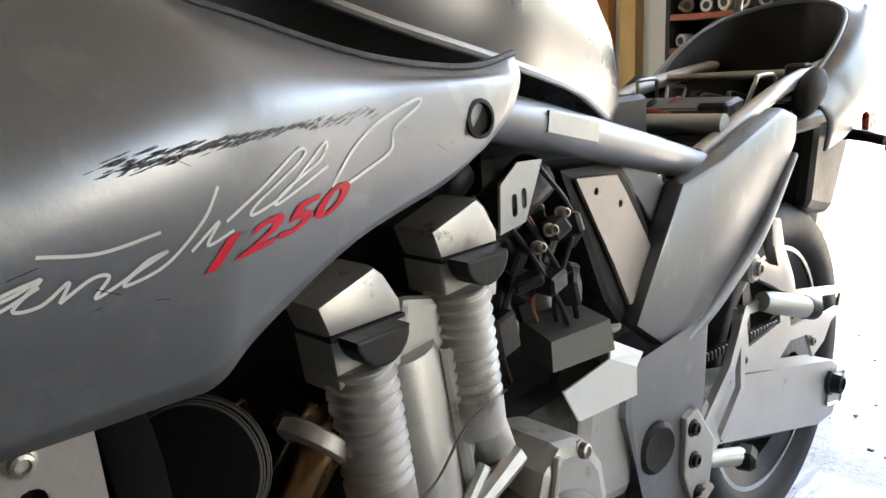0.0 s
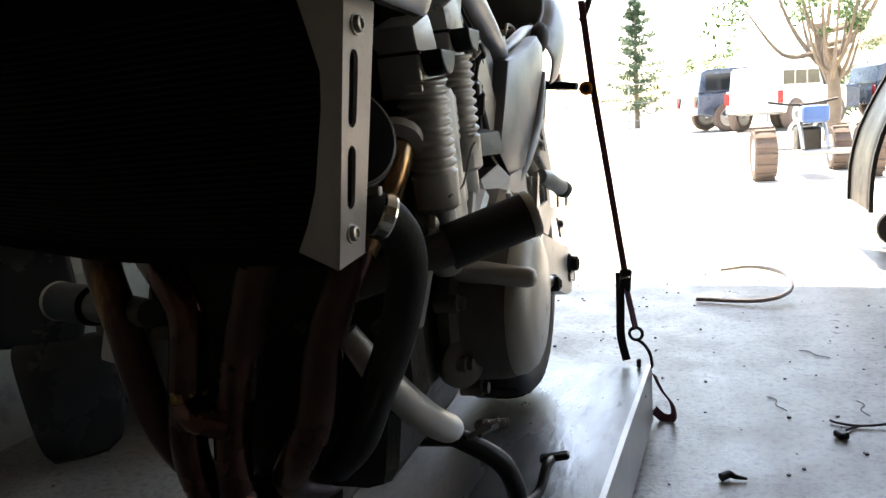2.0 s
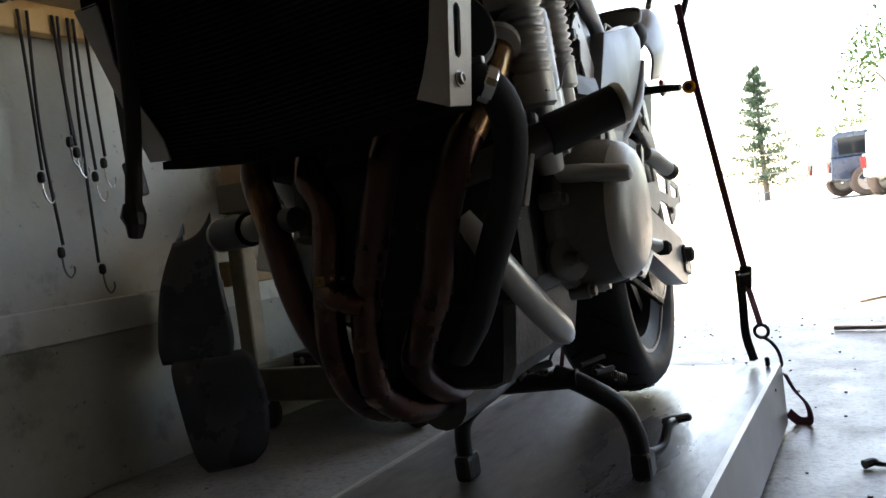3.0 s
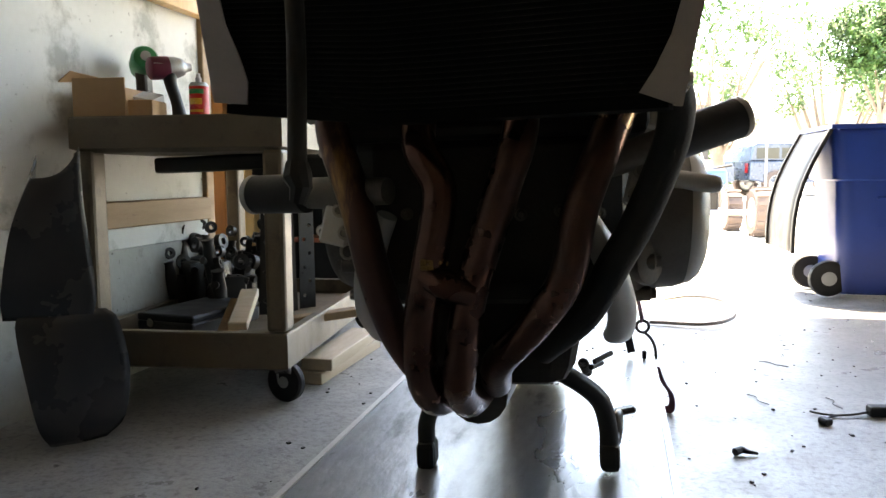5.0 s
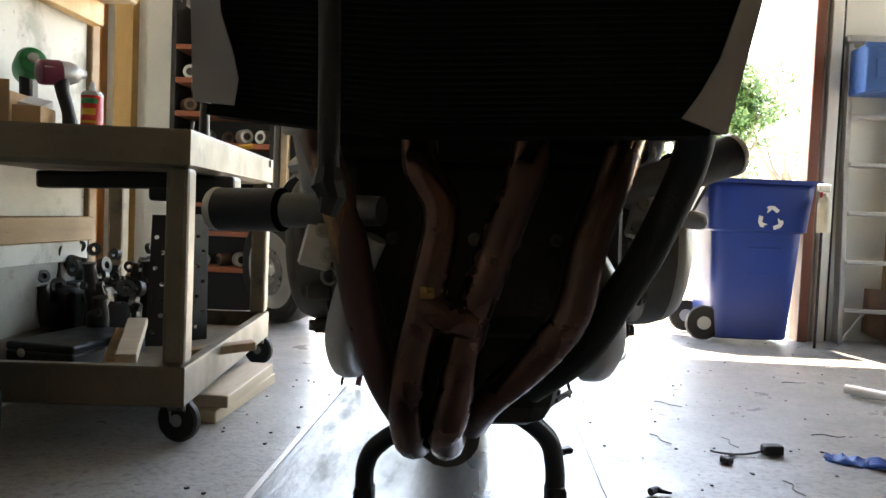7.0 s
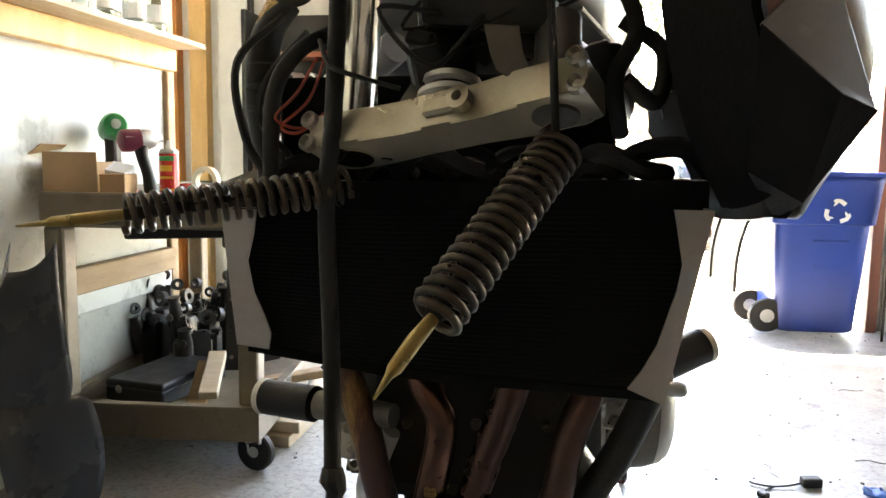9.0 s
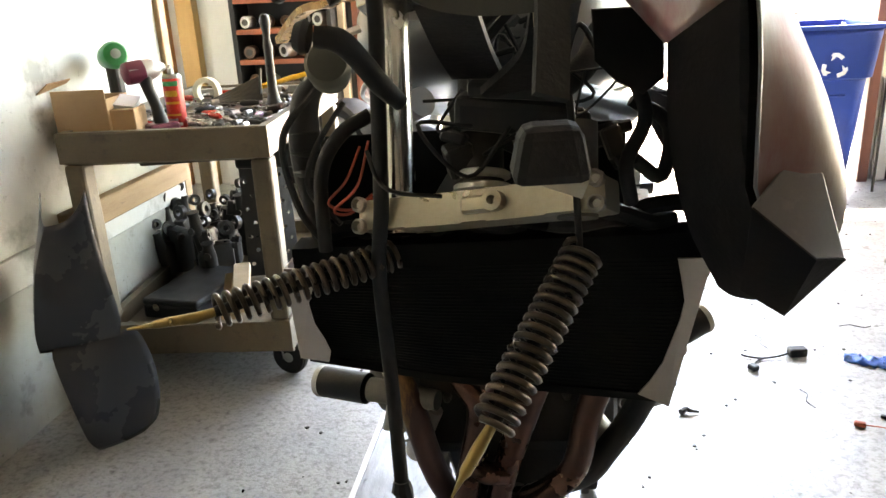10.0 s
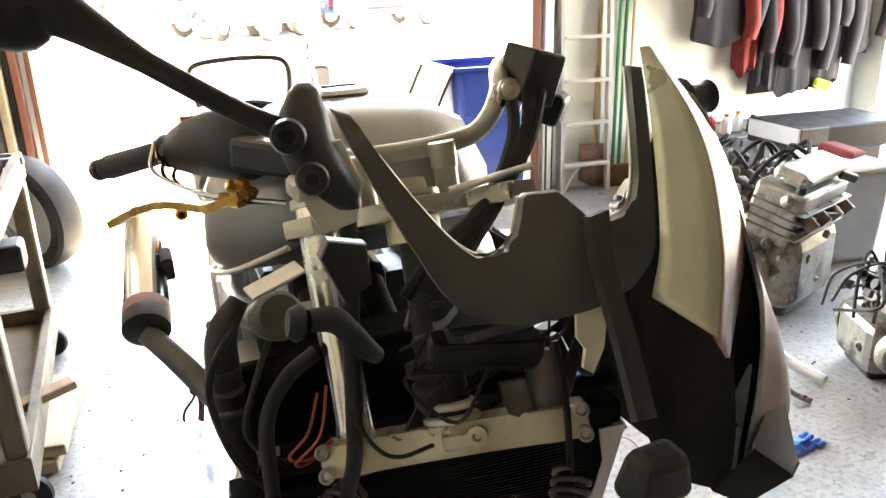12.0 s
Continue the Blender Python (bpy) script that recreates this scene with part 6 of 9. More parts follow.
for s in (-1, 1):
    part("tank_seam", tube(B(), smooth_path([(s * 0.120, -0.42, 0.990), (s * 0.182, -0.34, 0.942), (s * 0.205, -0.23, 0.906), (s * 0.185, -0.11, 0.876), (s * 0.152, -0.01, 0.841)]), 0.004, 8), "alloy", tank, "", True)

# ---- bare seat tray and tail
tray = part("seat_tray", box(B(), (0, 0.42, 0.765), (0.22, 0.74, 0.03), 0.008), "black", bike, "bare black tray under the missing seat")
part("battery", box(B(), (0.0, 0.16, 0.815), (0.15, 0.09, 0.07), 0.006), "black", tray)
part("toolbox", box(B(), (-0.01, 0.43, 0.800), (0.17, 0.12, 0.04), 0.006, (4, 0, 0)), "grey_plastic", tray)
part("cross_tube", rod(B(), (-0.13, 0.305, 0.800), (0.13, 0.305, 0.800), 0.015), "alloy", tray, "", True)
part("cross_tube", rod(B(), (-0.12, 0.60, 0.850), (0.12, 0.60, 0.850), 0.007), "bolt", tray, "", True)
part("fuse_box", box(B(), (0.02, 0.37, 0.805), (0.15, 0.035, 0.018), 0.004), "black", tray)
for s in (-1, 1):
    for pts in ([(0.088, 0.460, 0.806), (0.100, 0.470, 0.846), (0.100, 0.478, 0.853), (0.100, 0.526, 0.853), (0.102, 0.536, 0.845), (0.106, 0.548, 0.815), (0.112, 0.610, 0.812)],
                [(0.096, 0.556, 0.812), (0.098, 0.566, 0.833), (0.100, 0.574, 0.836), (0.102, 0.628, 0.833), (0.102, 0.636, 0.826), (0.102, 0.624, 0.806)]):
        part("seat_clip", tube(B(), smooth_path([(s * x, y, z) for x, y, z in pts], 4), 0.0034, 7), "bolt", tray, "bent wire seat catch", True)
part("latch_block", box(B(), (0.112, 0.600, 0.842), (0.034, 0.030, 0.046), 0.004), "black", tray)
part("latch_block", box(B(), (0.085, 0.372, 0.812), (0.046, 0.030, 0.024), 0.004), "black", tray)
rnd = random.Random(9)
for k in range(10):
    x0, y0 = rnd.uniform(-0.09, 0.09), rnd.uniform(0.08, 0.55)
    part("cable", tube(B(), smooth_path([(x0, y0, 0.785), (x0 + rnd.uniform(-0.05, 0.05), y0 + 0.05, 0.825), (x0 + rnd.uniform(-0.06, 0.06), y0 + 0.12, 0.80), (x0 + rnd.uniform(-0.06, 0.06), y0 + 0.18, 0.79)]), 0.004, 6), "rubber" if k % 5 else "red_wire", tray, "", True)
HALF = [
    [(0.140, 0.520, 0.815), (0.160, 0.530, 0.812), (0.174, 0.560, 0.778), (0.160, 0.590, 0.728)],
    [(0.140, 0.610, 0.853), (0.165, 0.630, 0.850), (0.178, 0.660, 0.802), (0.160, 0.700, 0.746)],
    [(0.138, 0.700, 0.902), (0.163, 0.730, 0.896), (0.174, 0.770, 0.842), (0.154, 0.805, 0.784)],
    [(0.115, 0.790, 0.942), (0.146, 0.830, 0.934), (0.154, 0.865, 0.886), (0.138, 0.885, 0.835)],
    [(0.060, 0.852, 0.964), (0.095, 0.918, 0.964), (0.106, 0.942, 0.920), (0.096, 0.942, 0.875)]]
TAIL = HALF + [[(0.0, 0.868, 0.970), (0.0, 0.960, 0.979), (0.0, 0.986, 0.940), (0.0, 0.970, 0.890)]] + [[(-x, y, z) for x, y, z in r] for r in reversed(HALF)]
tailg = sheet(TAIL, 5, 5)
tp = part("tail_cowl", grid(B(), tailg), "silver", bike, "silver tail cowl round an empty seat well", True, 38)
m_ = tp.modifiers.new("thick", "SOLIDIFY")
m_.thickness, m_.offset = 0.004, 0.0
rim_ = [r[0] for r in tailg]
part("rim_edge", tube(B(), [p + Vector((0, 0, 0.002)) for p in rim_], 0.0038, 8), "silver", tp, "bright rolled rim of the seat well", True)
part("inner_lining", grid(B(), [[p + Vector((0, -0.002, -0.003)), Vector((p.x * 0.95, p.y - 0.010, p.z - 0.03)), Vector((p.x * 0.88, p.y - 0.022, (p.z + 0.79) / 2)), Vector((p.x * 0.80, p.y - 0.03, 0.785))] for p in rim_]), "black", tp, "black inner lining of the seat well", True, 60)
for s in (-1, 1):
    part("rubber_bung", loft(B(), [[Vector((s * (0.152 + 0.020 * q * math.cos(a)), y, 0.806 + (y - 0.50) * 0.42 + 0.030 * q * math.sin(a))) for a in [2 * math.pi * k / 14 for k in range(14)]] for y, q in ((0.500, 0.3), (0.508, 0.75), (0.528, 1.0), (0.556, 1.0), (0.576, 0.7), (0.582, 0.3))]), "rubber", tp, "black rubber bung ahead of the cowl", True, 60)
    sg_ = part("turn_signal_stalk", tube(B(), [(s * 0.10, 0.80, 0.735), (s * 0.16, 0.79, 0.728), (s * 0.195, 0.78, 0.722)], [0.012, 0.010, 0.009], 10), "black", bike, "", True)
    sgl = part("turn_signal", lathe(B(), [(0.008, 0), (0.013, 0.010), (0.016, 0.030), (0.012, 0.040)], (s * 0.220, 0.735, 0.715), (0, 1, 0), 18), "black", sg_, "", True)
    part("side_lens", lathe(B(), [(0.0135, 0.002), (0.0165, 0.008), (0.0170, 0.026), (0.0155, 0.030)], (s * 0.220, 0.735, 0.715), (0, 1, 0), 18), "amber", sgl, "amber lens edge", True)
    part("lens", lathe(B(), [(0.015, 0.030), (0.014, 0.042), (0.008, 0.050), (0.002, 0.051)], (s * 0.220, 0.735, 0.715), (0, 1, 0), 18), "amber", sgl, "amber lens", True)
part("rear_grab_loop", tube(B(), smooth_path([(0.125, 0.900, 0.965), (0.136, 0.960, 1.050), (0.08, 0.985, 1.074), (-0.08, 0.985, 1.074), (-0.136, 0.960, 1.050), (-0.125, 0.900, 0.965)]), 0.008, 12), "dull_alloy", bike, "thin grey rear carrier loop", True)
part("tail_light", box(B(), (0, 0.940, 0.860), (0.11, 0.03, 0.05), 0.015, (20, 0, 0), 2), "red_lens", bike, "red tail light")
mf = part("rear_mudguard", box(B(), (0, 0.80, 0.685), (0.19, 0.14, 0.20), 0.02, (-14, 0, 0), 2, (1.1, 1.5)), "black", bike, "black plastic rear mudguard")
part("reflector", box(B(), (0.136, 0.885, 0.742), (0.012, 0.05, 0.045), 0.005), "red_lens", mf, "red side reflector")

# ---- swingarm, rear wheel, chain
WY, WZ, WR = 0.640, 0.318, 0.316
for s in (-1, 1):
    sa = part("swingarm", prism(B(), [(0.055, 0.475), (0.105, 0.480), (0.260, 0.462), (0.660, 0.352), (0.700, 0.335), (0.708, 0.262), (0.680, 0.238), (0.600, 0.252), (0.230, 0.384), (0.100, 0.400), (0.055, 0.405)], "x", s * 0.122, s * 0.166, 0.009), "alloy", bike, "pale alloy swingarm")
    part("adjuster_plate", box(B(), (s * 0.167, 0.675, 0.295), (0.004, 0.075, 0.06), 0.006, (-14, 0, 0)), "cast", sa)
    bolt("axle_nut", (s * 0.166, WY + 0.012, WZ - 0.004), (s, 0, 0), 0.019, 0.024, sa, "dark_part")
    bolt("adjuster_bolt", (s * 0.146, 0.705, 0.285), (0, 1, -0.2), 0.006, 0.03, sa)
gd = B()
plate(gd, [(0.268, 0.558), (0.400, 0.543), (0.513, 0.522), (0.706, 0.478), (0.716, 0.440), (0.640, 0.432), (0.610, 0.405), (0.560, 0.392), (0.530, 0.440), (0.460, 0.452), (0.400, 0.425), (0.300, 0.455), (0.285, 0.468), (0.255, 0.455)],
      [[(0.30, 0.540), (0.41, 0.526), (0.42, 0.494), (0.31, 0.490)], [(0.45, 0.517), (0.56, 0.496), (0.55, 0.462), (0.46, 0.474)], [(0.59, 0.489), (0.68, 0.470), (0.67, 0.450), (0.60, 0.455)]], "x", 0.163, 0.168)
gp = part("chain_guard", gd, "alloy", bike, "pale alloy chain guard with cut-outs")
bolt("bolt", (0.168, 0.285, 0.480), (1, 0, 0), 0.008, 0.008, gp)
bolt("bolt", (0.168, 0.545, 0.425), (1, 0, 0), 0.008, 0.008, gp)
br = B()
tube(br, [(0.176, 0.275, 0.560), (0.178, 0.225, 0.490), (0.176, 0.150, 0.430)], 0.011, flat=(0.010, 0.020))
tube(br, [(0.176, 0.262, 0.556), (0.178, 0.262, 0.450), (0.176, 0.205, 0.395)], 0.011, flat=(0.008, 0.014))
prism(br, [(0.132, 0.452), (0.165, 0.470), (0.205, 0.395), (0.165, 0.375)], "x", 0.171, 0.179, 0.003)
part("guard_bracket", br, "alloy", bike, "triangular alloy bracket")
rw = thing("rear_wheel", "", "")
rw.parent = bike
ty = B()
lathe(ty, [(0.222, -0.062), (0.250, -0.082), (0.285, -0.086), (0.303, -0.068), (0.313, -0.035), (WR, 0.0), (0.313, 0.035), (0.303, 0.068), (0.285, 0.086), (0.250, 0.082), (0.222, 0.062)], (0, WY, WZ), (1, 0, 0), 56, True)
tyre = part("tyre", ty, "rubber", rw, "worn black rear tyre", True, 60)
for k in range(24):
    a = 2 * math.pi * k / 24
    for s in (-1, 1):
        p0 = [(0.3165, s * 0.012, a), (0.3145, s * 0.036, a + 0.05), (0.3065, s * 0.064, a + 0.13)]
        part("tread_groove", tube(B(), [(q[1], WY + math.cos(q[2]) * (q[0] - 0.0005), WZ + math.sin(q[2]) * (q[0] - 0.0005)) for q in p0], 0.0022, 5), "fins", tyre)
rm = B()
lathe(rm, [(0.226, -0.066), (0.230, -0.058), (0.205, -0.045), (0.196, 0.0), (0.205, 0.045), (0.230, 0.058), (0.226, 0.066), (0.214, 0.060), (0.190, 0.045), (0.184, 0.0), (0.190, -0.045), (0.214, -0.060)], (0, WY, WZ), (1, 0, 0), 48, True)
part("rim", rm, "black_metal", rw, "dark cast wheel rim with a polished lip", True, 40)
part("rim_lip", lathe(B(), [(0.2265, 0.0655), (0.2285, 0.0675), (0.2205, 0.0675), (0.2205, 0.0645)], (0, WY, WZ), (1, 0, 0), 48, True), "alloy", rw, "", True)
for k in range(5):
    a = 2 * math.pi * k / 5 + 0.4
    part("spoke", tube(B(), [(0, WY + math.cos(a) * 0.03, WZ + math.sin(a) * 0.03), (0, WY + math.cos(a) * 0.195, WZ + math.sin(a) * 0.195)], 0.02, flat=(0.05, 0.03)), "black_metal", rw)
part("hub", lathe(B(), [(0.05, -0.06), (0.06, -0.05), (0.05, 0.0), (0.06, 0.05), (0.05, 0.07)], (0, WY, WZ), (1, 0, 0), 24), "black_metal", rw, "", True)
spk = B()
lathe(spk, [(0.10, 0.096), (0.112, 0.096), (0.112, 0.103), (0.10, 0.103)], (0, WY, WZ), (1, 0, 0), 40, True)
lathe(spk, [(0.04, 0.094), (0.102, 0.097), (0.102, 0.102), (0.04, 0.104)], (0, WY, WZ), (1, 0, 0), 30, True)
part("sprocket", spk, "dark_part", rw, "", True)
chain = part("drive_chain", box(B(), (0.1, 0.36, 0.385), (0.004, 0.50, 0.004), 0, (-8, 0, 0)), "dark_part", bike, "oily drive chain")
for k in range(46):
    f = k / 45
    for z0, z1 in ((0.478, 0.428), (0.395, 0.208)):
        part("link", box(B(), (0.1, 0.08 + f * (WY - 0.08), z0 + (z1 - z0) * f), (0.012, 0.009, 0.015), 0.002), "dark_part", chain)

# ---- centre stand
stand = part("centre_stand", tube(B(), smooth_path([(-0.160, 0.000, 0.045), (-0.157, -0.004, 0.085), (-0.138, -0.02, 0.122), (-0.085, -0.045, 0.165), (-0.05, -0.05, 0.19)]), 0.0155, 12), "black_metal", bike, "black tubular centre stand on the deck", True)
part("leg", tube(B(), smooth_path([(0.158, 0.012, 0.045), (0.155, 0.006, 0.085), (0.140, -0.015, 0.135), (0.092, -0.042, 0.180), (0.05, -0.05, 0.20)]), 0.0165, 12), "black_metal", stand, "", True)
part("cross_tube", rod(B(), (-0.09, -0.048, 0.182), (0.09, -0.048, 0.190), 0.016), "black_metal", stand, "", True)
for x, y in ((-0.160, 0.004), (0.159, 0.016)):
    part("foot", box(B(), (x, y, 0.026), (0.034, 0.052, 0.050), 0.010, (0, 0, 0), 2), "black_metal", stand)
part("tang", tube(B(), smooth_path([(0.160, 0.03, 0.035), (0.176, 0.09, 0.030), (0.182, 0.14, 0.052), (0.186, 0.175, 0.050)]), [0.010, 0.009, 0.009, 0.008], 10), "black_metal", stand, "", True)
part("tang_pad", box(B(), (0.190, 0.180, 0.052), (0.055, 0.022, 0.012), 0.004, (0, -8, 10)), "black_metal", stand)
for k in range(9):
    c = Vector((rnd.uniform(-0.08, 0.13), -0.09 + rnd.uniform(-0.08, 0.09), 0.215 + rnd.uniform(-0.012, 0.03)))
    if k % 3:
        part("link_arm", tube(B(), [c, c + Vector((rnd.uniform(-0.03, 0.03), rnd.uniform(0.03, 0.06), rnd.uniform(-0.02, 0.02)))], rnd.uniform(0.004, 0.008), 8), "block", stand, "", True)
    else:
        bolt("bolt", c, (0.6, -0.5, -0.2), 0.008, 0.02, stand, "dull_alloy")
spring("stand_spring", (0.115, -0.03, 0.200), (0.125, 0.10, 0.150), 0.008, 0.0018, 14, stand)

earlier = bike_parts()
# ---- front clutter: hoses, looms, horn, relay boxes under the missing headlight
hv = part("drain_hose", tube(B(), smooth_path([(-0.098, -0.652, 1.125), (-0.098, -0.642, 1.060), (-0.102, -0.636, 1.000), (-0.106, -0.636, 0.920), (-0.110, -0.634, 0.860), (-0.121, -0.618, 0.781), (-0.117, -0.620, 0.640), (-0.112, -0.640, 0.520)]), 0.0085, 12), "rubber", bike, "long black hose hanging down in front", True)
part("end_fitting", tube(B(), [(-0.112, -0.640, 0.530), (-0.112, -0.641, 0.518), (-0.108, -0.643, 0.508), (-0.112, -0.642, 0.496)], [0.010, 0.013, 0.010, 0.007], 10), "black_metal", hv)
part("air_elbow", tube(B(), smooth_path([(-0.150, -0.690, 1.045), (-0.128, -0.685, 1.040), (-0.112, -0.675, 1.022), (-0.095, -0.660, 0.995), (-0.080, -0.640, 0.975)]), [0.010, 0.012, 0.011, 0.011, 0.009], 14), "rubber", bike, "black rubber elbow", True)
slv = part("rubber_sleeve", tube(B(), smooth_path([(-0.190, -0.490, 1.000), (-0.214, -0.500, 0.968), (-0.219, -0.508, 0.920), (-0.217, -0.512, 0.872), (-0.206, -0.530, 0.800)]), [0.011, 0.017, 0.0195, 0.018, 0.010], 14), "rubber", bike, "creased black rubber sleeve", True)
for k, r in ((0, 0.0195), (1, 0.0205), (2, 0.0195)):
    part("sleeve_fold", lathe(B(), [(r - 0.003, -0.004), (r, 0.0), (r - 0.003, 0.005)], (-0.2185 + 0.001 * k, -0.507 - 0.003 * k, 0.930 - 0.024 * k), (0.05 - 0.06 * k, -0.1, -1), 14), "rubber_grey", slv, "", True)
for pts, r in (([(-0.195, -0.505, 0.985), (-0.236, -0.540, 0.930), (-0.224, -0.552, 0.850), (-0.192, -0.560, 0.800)], 0.0045), ([(-0.165, -0.520, 0.965), (-0.196, -0.555, 0.915), (-0.206, -0.560, 0.870), (-0.170, -0.570, 0.830)], 0.0034)):
    part("cable", tube(B(), smooth_path(pts), r, 8), "rubber", slv, "", True)
part("elbow_plug", lathe(B(), [(0.014, 0), (0.017, 0.006), (0.012, 0.014)], (-0.154, -0.691, 1.044), (-0.9, 0, 0.2), 14), "rubber", bike, "", True)
for pts, r in (
                ([(-0.125, -0.565, 0.955), (-0.160, -0.572, 0.935), (-0.186, -0.575, 0.890), (-0.190, -0.575, 0.800)], 0.0085),
        ([(0.03, -0.64, 0.95), (0.07, -0.62, 0.97), (0.11, -0.60, 1.0), (0.13, -0.55, 1.03)], 0.016),
        ([(0.14, -0.60, 1.02), (0.17, -0.61, 0.95), (0.15, -0.62, 0.90), (0.16, -0.59, 0.85)], 0.008),
        ([(0.16, -0.58, 0.96), (0.20, -0.58, 0.93), (0.19, -0.60, 0.88), (0.16, -0.61, 0.90)], 0.008),
        ([(-0.04, -0.68, 0.885), (-0.08, -0.70, 0.895), (-0.10, -0.69, 0.905), (-0.115, -0.66, 0.93)], 0.0022),
        ([(0.085, -0.70, 0.98), (0.088, -0.715, 0.93), (0.090, -0.72, 0.88), (0.092, -0.72, 0.84)], 0.0035)):
    part("wiring_loom" if r < 0.012 else "rubber_duct", tube(B(), smooth_path(pts), r * (0.86 if r > 0.015 else 1.0), 10), "rubber", bike, "", True)
for k in range(2):
    part("wire", tube(B(), smooth_path([(-0.134 + 0.010 * k, -0.598, 0.925 + 0.006 * k), (-0.150 + 0.012 * k, -0.612, 0.890 - 0.006 * k), (-0.172 + 0.006 * k, -0.612, 0.866 - 0.008 * k), (-0.150, -0.606, 0.856 - 0.004 * k), (-0.124, -0.602, 0.868 + 0.004 * k)]), 0.0016, 6), "red_wire", bike, "")
rnd = random.Random(31)
for k in range(24):
    c = (rnd.uniform(-0.03, 0.15), rnd.uniform(-0.64, -0.55), rnd.uniform(0.90, 0.99))
    part("relay", box(B(), c, (rnd.uniform(0.014, 0.036), rnd.uniform(0.012, 0.03), rnd.uniform(0.012, 0.036)), 0.003, (rnd.uniform(-30, 30), rnd.uniform(-30, 30), rnd.uniform(-30, 30))), ("black", "block", "dark_part", "rubber")[k % 4], bike)
for k in range(11):
    a = Vector((rnd.uniform(-0.03, 0.14), rnd.uniform(-0.67, -0.62), rnd.uniform(0.92, 1.02)))
    q = [a] + [a + Vector((rnd.uniform(-0.06, 0.06), rnd.uniform(-0.02, 0.03), rnd.uniform(-0.05, 0.05))) for _ in range(3)]
    part("wire", tube(B(), smooth_path(q), rnd.uniform(0.0012, 0.0035), 6), "rubber", bike, "", True)
part("head_plate", prism(B(), [(-0.019, 0.925), (-0.013, 0.923), (-0.012, 0.862), (-0.057, 0.860), (-0.052, 0.874)], "y", -0.626, -0.622, 0.001), "cabinet", bike, "grey triangular head plate")
part("cable_bracket", prism(B(), [(0.032, 0.938), (0.062, 0.936), (0.063, 0.915), (0.076, 0.893), (0.062, 0.889), (0.043, 0.899), (0.037, 0.915)], "y", -0.684, -0.678, 0.002), "dull_alloy", bike, "dirty grey cable bracket")
part("fuse_holder", box(B(), (0.035, -0.645, 0.958), (0.12, 0.035, 0.036), 0.008, (8, 6, -10), 2), "black", bike, "black fuse holder under the stay")
part("fuse_lid", box(B(), (0.035, -0.655, 0.985), (0.09, 0.030, 0.018), 0.006, (8, 4, -10), 2), "rubber_grey", bike)
part("dark_flap", prism(B(), [(0.105, 1.055), (0.168, 1.055), (0.170, 0.992), (0.152, 0.978), (0.128, 0.990), (0.108, 1.010)], "y", -0.703, -0.697, 0.002), "matt_black", bike, "black plastic flap beside the stay")
flap = part("pale_flap", prism(B(), [(-0.150, 1.205), (-0.118, 1.207), (-0.104, 1.170), (-0.112, 1.142), (-0.140, 1.135), (-0.152, 1.165)], "y", -0.742, -0.736, 0.001), "cream", bike, "pale grey plastic bracket flap")
part("clip", box(B(), (-0.151, -0.748, 1.176), (0.022, 0.022, 0.016), 0.003, (10, 0, 10)), "bracket", flap)
resv = part("round_reservoir", lathe(B(), [(0.018, 0), (0.023, 0.004), (0.024, 0.026), (0.025, 0.027), (0.025, 0.040), (0.021, 0.046), (0.008, 0.048), (0.001, 0.048)], (-0.168, -0.556, 1.000), (0.15, -0.9, 0.35), 24), "olive", bike, "olive grey round reservoir", True)
part("plate", box(B(), (-0.158, -0.560, 1.040), (0.060, 0.026, 0.004), 0.001, (10, -16, 12)), "alloy", resv)
part("hanging_shroud", prism(B(), [(-0.141, 1.112), (-0.133, 1.126), (-0.102, 1.118), (-0.100, 1.083), (-0.124, 1.070)], "y", -0.730, -0.710, 0.004), "black", bike)
part("yellow_tag", prism(B(), [(0.050, 1.060), (0.068, 1.070), (0.079, 1.050), (0.077, 1.018), (0.067, 0.996), (0.057, 1.003), (0.059, 1.020), (0.051, 1.032)], "y", -0.800, -0.796), "tape", bike, "torn yellowed tag")

set_forward(earlier)


